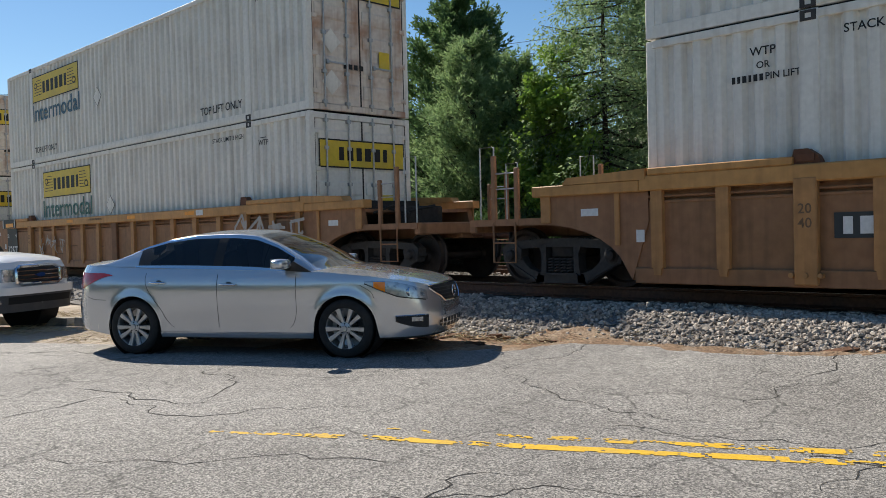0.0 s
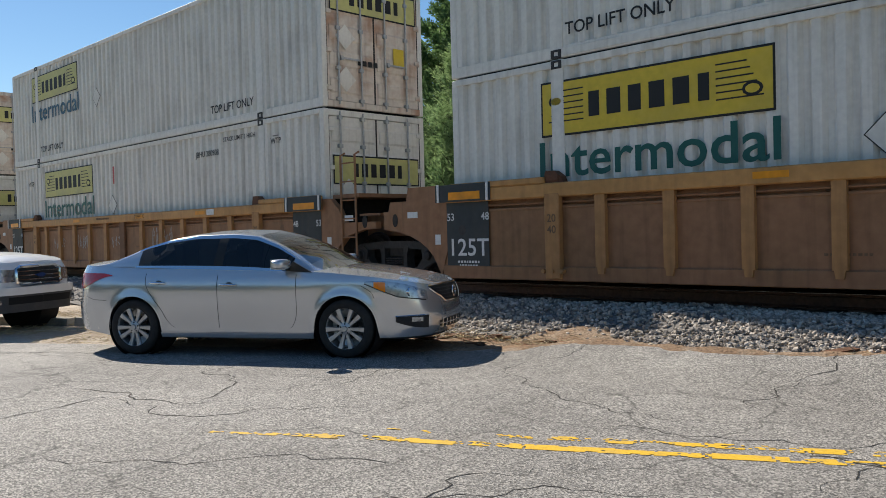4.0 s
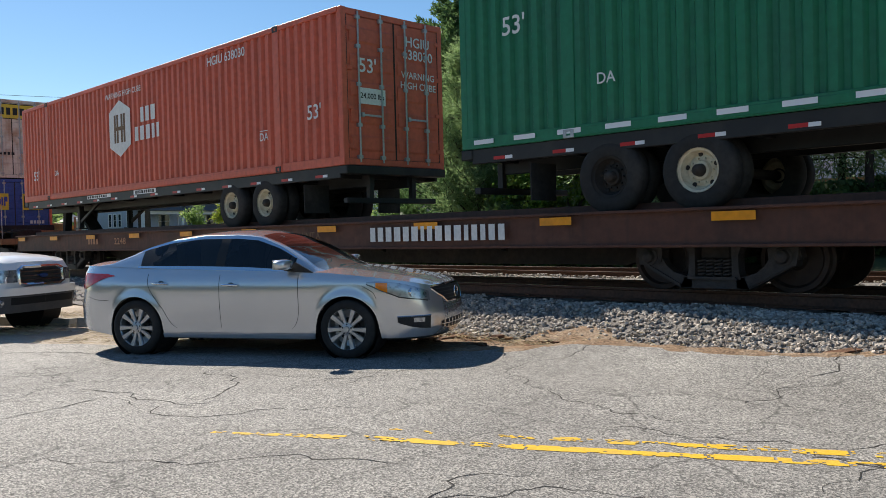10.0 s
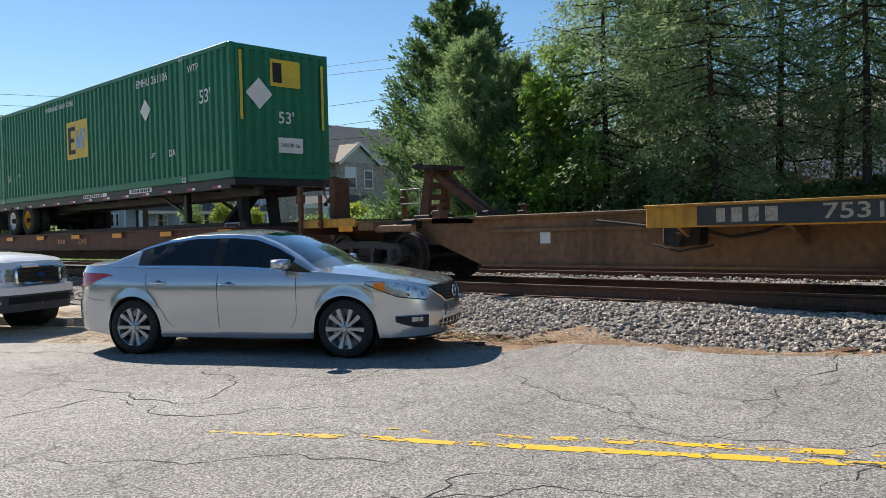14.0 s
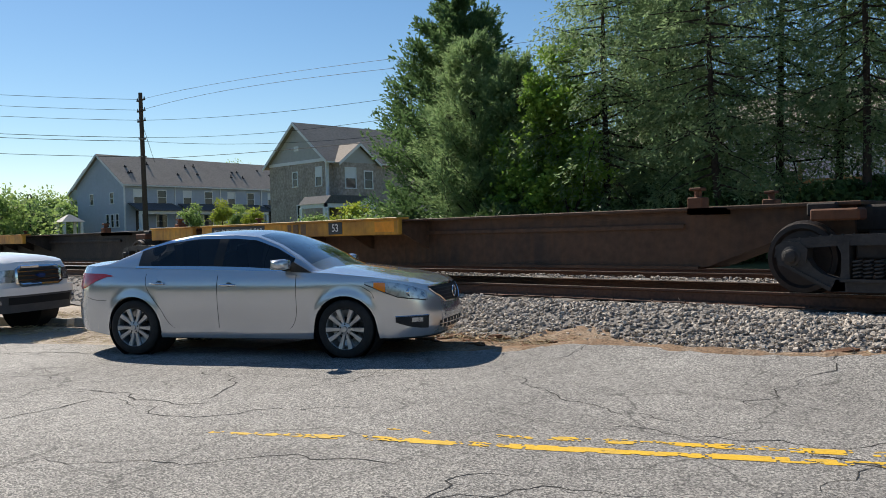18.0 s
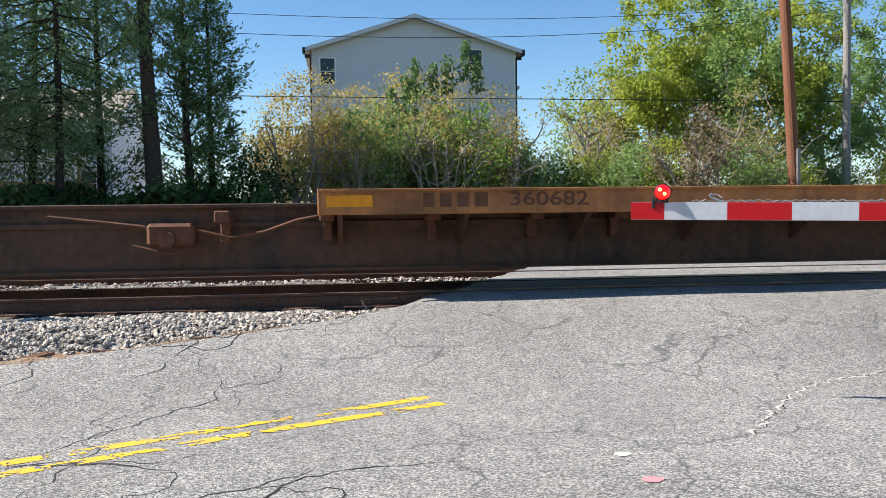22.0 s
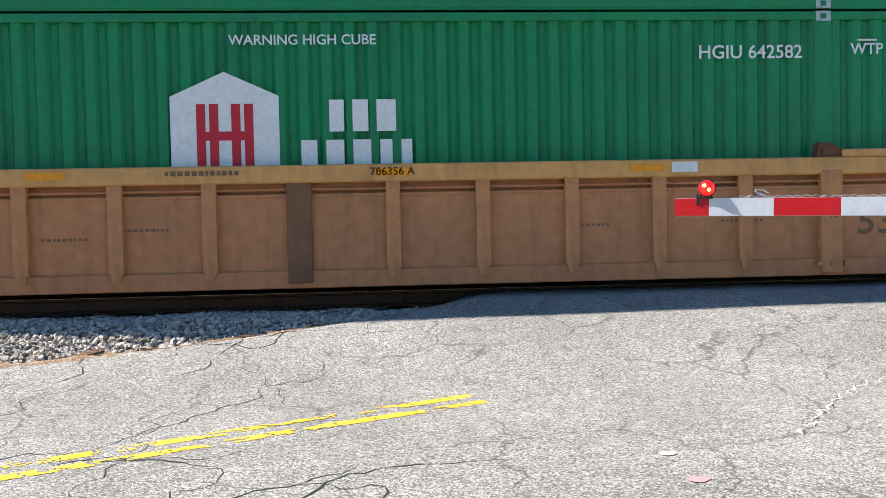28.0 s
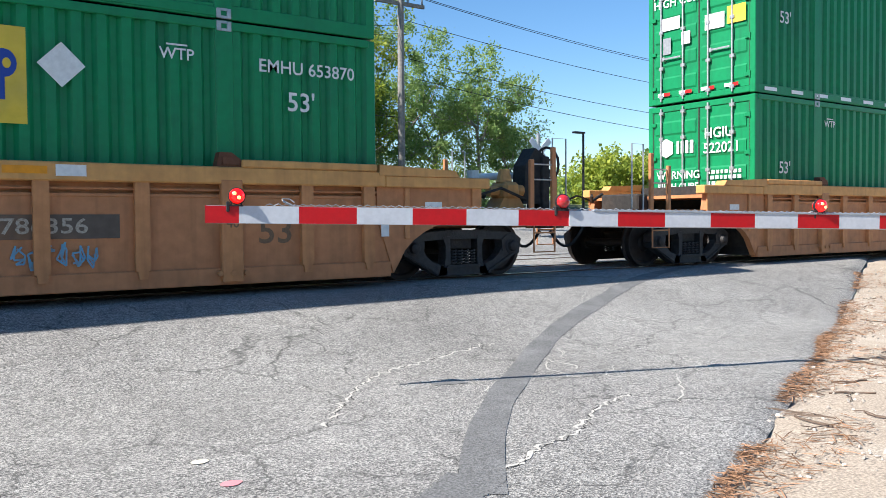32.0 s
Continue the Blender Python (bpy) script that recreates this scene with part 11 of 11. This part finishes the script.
for i, (az, d, el, half, lf, cnt) in enumerate(((-4.3, 30, 9.0, 1.1, L_GOLD, 4200), (-2.2, 28.5, 10.2, 1.4, L_GOLD, 6500), (0.3, 29, 7.6, 1.5, L_SHRUB, 9000), (1.0, 31, 9.4, 1.5, L_GOLD, 6000), (2.6, 28, 8.2, 1.4, L_SHRUB, 9000), (4.2, 30, 10.2, 1.5, L_GOLD, 6500),
                                                  (5.8, 28.5, 9.0, 1.4, L_SHRUB, 8000), (7.3, 30, 10.6, 1.5, L_GOLD, 6500), (8.6, 28, 8.0, 1.4, L_VINE, 8000), (10.4, 29, 9.2, 1.1, L_GOLD, 3600), (11.8, 28.5, 5.4, 1.1, L_SHRUB, 5000), (-6.0, 27, 5.0, 1.3, L_DARK, 7000),
                                                  (13.2, 29, 4.4, 1.2, L_SHRUB, 6000), (14.8, 30, 3.8, 1.2, L_DARK, 5000))):
    broadleaf(az, d, el, half, "yellowing shrub on the bank behind the tracks" if lf is L_GOLD else "leafy green shrub on the bank behind the tracks", lf, 60 + i, int(cnt * (0.55 if lf is not L_GOLD else 0.95)), 0.125 if lf is not L_GOLD else 0.10, 5, 0.0 if lf is not L_GOLD else 0.25, M_PALEB, "shrub", "shrub", "shrubs on the bank", 0.95, 0.5)
for i, (az, el) in enumerate(((4.4, 9.8), (5.0, 10.9), (6.2, 10.6), (7.2, 11.1), (8.4, 12.0), (9.2, 11.1), (3.4, 9.0))):
    sumac(az, 28.5, el, 90 + i)
for i, (az, d, el, half, lf, cnt, st) in enumerate(((16.2, 36, 10.0, 1.7, L_SHRUB, 2600, 5), (18.6, 35, 11.0, 1.8, L_YELLOW, 3600, 5), (20.6, 34, 15.2, 2.3, L_YELLOW, 15000, 1), (23.2, 37, 17.0, 2.8, L_YELLOW, 20000, 1), (25.6, 34, 14.0, 2.0, L_SHRUB, 13000, 1),
                                                      (28.0, 38, 16.5, 2.6, L_YELLOW, 17000, 1), (31.0, 40, 16.0, 2.8, L_SHRUB, 16000, 1), (34.0, 44, 13.5, 2.8, L_SHRUB, 15000, 1), (37.9, 42, 11.9, 2.5, L_SHRUB, 13000, 1), (40.2, 44, 9.8, 1.7, L_SHRUB, 8000, 1))):
    broadleaf(az, d, el, half, "tree with thin yellow-green leaves and pale branches", lf, 120 + i, int(cnt * 0.95), 0.145, st, 0.22 if st == 1 else 0.15)
for i, (az, d, el, half, lf, cnt) in enumerate(((17.0, 30, 4.4, 1.3, L_YELLOW, 5000), (19.4, 29, 5.2, 1.2, L_SHRUB, 6000), (21.6, 29, 5.4, 1.2, L_YELLOW, 5000), (23.9, 28, 7.4, 1.0, L_DRY, 3800), (26.4, 30, 5.0, 1.3, L_SHRUB, 6000), (28.6, 33, 4.5, 1.2, L_YELLOW, 4000), (31.5, 36, 4.6, 1.5, L_SHRUB, 6000), (34.5, 36, 4.2, 1.4, L_YELLOW, 5000), (37.5, 38, 3.4, 1.4, L_SHRUB, 5000))):
    broadleaf(az, d, el, half, "dry brown bare-twigged shrub" if lf is L_DRY else "low green shrub by the level crossing", lf, 150 + i, int(cnt * 1.2), 0.095, 5, 0.0, M_PALEB, "shrub", "shrub", "shrubs on the bank", 0.95, 0.5)
for i, (az, d, el, half, lf) in enumerate(((46.2, 70, 4.6, 3.6, L_YELLOW), (48.6, 75, 4.2, 4.0, L_SHRUB), (43.6, 80, 2.6, 4.0, L_SHRUB), (51.5, 70, 4.4, 4.2, L_YELLOW),
                                           (-71.0, 95, 2.4, 5.0, L_CEDAR), (-72.8, 85, 2.9, 5.0, L_SHRUB), (-69.4, 110, 3.2, 3.5, L_SHRUB), (-68.7, 100, 2.4, 2.2, L_SHRUB), (-75.5, 88, 3.4, 5.5, L_CEDAR), (-66.2, 140, 4.6, 3.0, L_SHRUB), (-58.3, 150, 5.2, 3.4, L_SHRUB))):
    broadleaf(az, d, el, half, "distant leafy tree with a rounded crown", lf, 170 + i, 5000, 0.36, 1, 0.05, M_BARK, group="distant trees", clump=0.9)
for i, (az, d, el) in enumerate(((-61.0, 78, 2.3), (-59.3, 76, 2.6), (-58.2, 80, 2.2), (-57.2, 78, 1.9), (-53.4, 58, 1.2), (-50.5, 40, 2.0), (-48.6, 36, 1.7))):
    broadleaf(az, d, el, 0.9 if i < 4 else 1.1, "small garden tree by the houses" if i < 3 else "low leafy garden shrub by the houses", L_YELLOW if i % 2 else L_SHRUB, 190 + i, 2600, 0.17, 1 if i < 3 else 3, 0.05, M_BARK, "garden_tree" if i < 3 else "shrub", "tree" if i < 3 else "shrub", "garden planting")


for i, (az, d, el, half) in enumerate(((-3.2, 27.6, 9.2, 1.0), (2.0, 27.4, 8.8, 1.1), (6.6, 27.5, 9.6, 1.1), (11.0, 27.8, 7.6, 0.9), (17.6, 31.0, 9.4, 1.2), (27.2, 30.5, 9.0, 1.3))):
    broadleaf(az, d, el, half, "thin shrub of pale bare stems with a few golden leaves", L_GOLD, 260 + i, 1500, 0.09, 7, 0.3, M_PALEB, "shrub", "shrub", "shrubs on the bank", 0.95, 0.6)


# undergrowth on the bank, too thick to count
def bank(name, az0, az1, d0, d1, hmax, count, size, leaf, label, seed):
    rng = np.random.default_rng(seed)
    a = np.radians(rng.uniform(az0, az1, count))
    d = rng.uniform(d0, d1, count)
    x, y = d * np.sin(a), d * np.cos(a)
    h = np.array([hmax * (0.45 + 0.55 * noise.noise(Vector((p * 0.45, q * 0.45, seed)))) for p, q in zip(x, y)])
    z = np.array([land(p, q) for p, q in zip(x, y)]) + np.maximum(0.02, h) * rng.uniform(0, 1, count) ** 0.6
    P = np.stack([x, y, z], 1)
    ob = leaves(name, None, P, np.tile([0.0, -0.4, 0.2], (count, 1)), size, size * 0.6, leaf, rng, 0.4, 0.8)
    return tagged(ob, label, "undergrowth", kind="stuff")


bank("undergrowth", -50, -5, 24.2, 28.5, 3.3, 46000, 0.21, L_DARK, "dark leafy undergrowth beneath the conifers", 7)
bank("undergrowth", -6, 17, 24.0, 29.0, 0.9, 14000, 0.14, L_SHRUB, "green brambles and weeds on the bank", 8)
bank("undergrowth", 14, 30, 26.0, 34.0, 1.0, 9000, 0.14, L_YELLOW, "yellow-green weeds beside the tracks", 9)
bank("hedge", 110, 250, 26.0, 31.0, 7.5, 9000, 0.75, L_DARK, "dark trees and hedge on the far side of the verge", 11)
bank("grass", -75, -36, 30.0, 75.0, 0.25, 16000, 0.30, L_VINE, "mown green lawn before the houses", 10)


# ---- what moves ----
def motions():
    for ob, s, y, z in MOVERS:
        walk(ob, [(t, pose(s - run_of(t), y, z)) for t in range(0, 33)])
    # the wheels turn while they are near; radius 0.418 m
    for w, s, ax in WHEELS:
        t0 = max(0.0, min(32.0, (s - 22.0) / 10.4))
        t1 = max(0.0, min(32.0, (s + 36.0) / 10.4))
        fr = sorted({0, 960} | set(range(int(t0 * 30), int(t1 * 30) + 1)))
        lo, hi = (fr[1], fr[-2]) if len(fr) > 3 else (0, 0)
        walk(w, [(f / 30, pose(ax, 0, 0.418, 0, -math.degrees(run_of(min(hi, max(lo, f)) / 30) / 0.418) % 360, 0)) for f in fr])


motions()
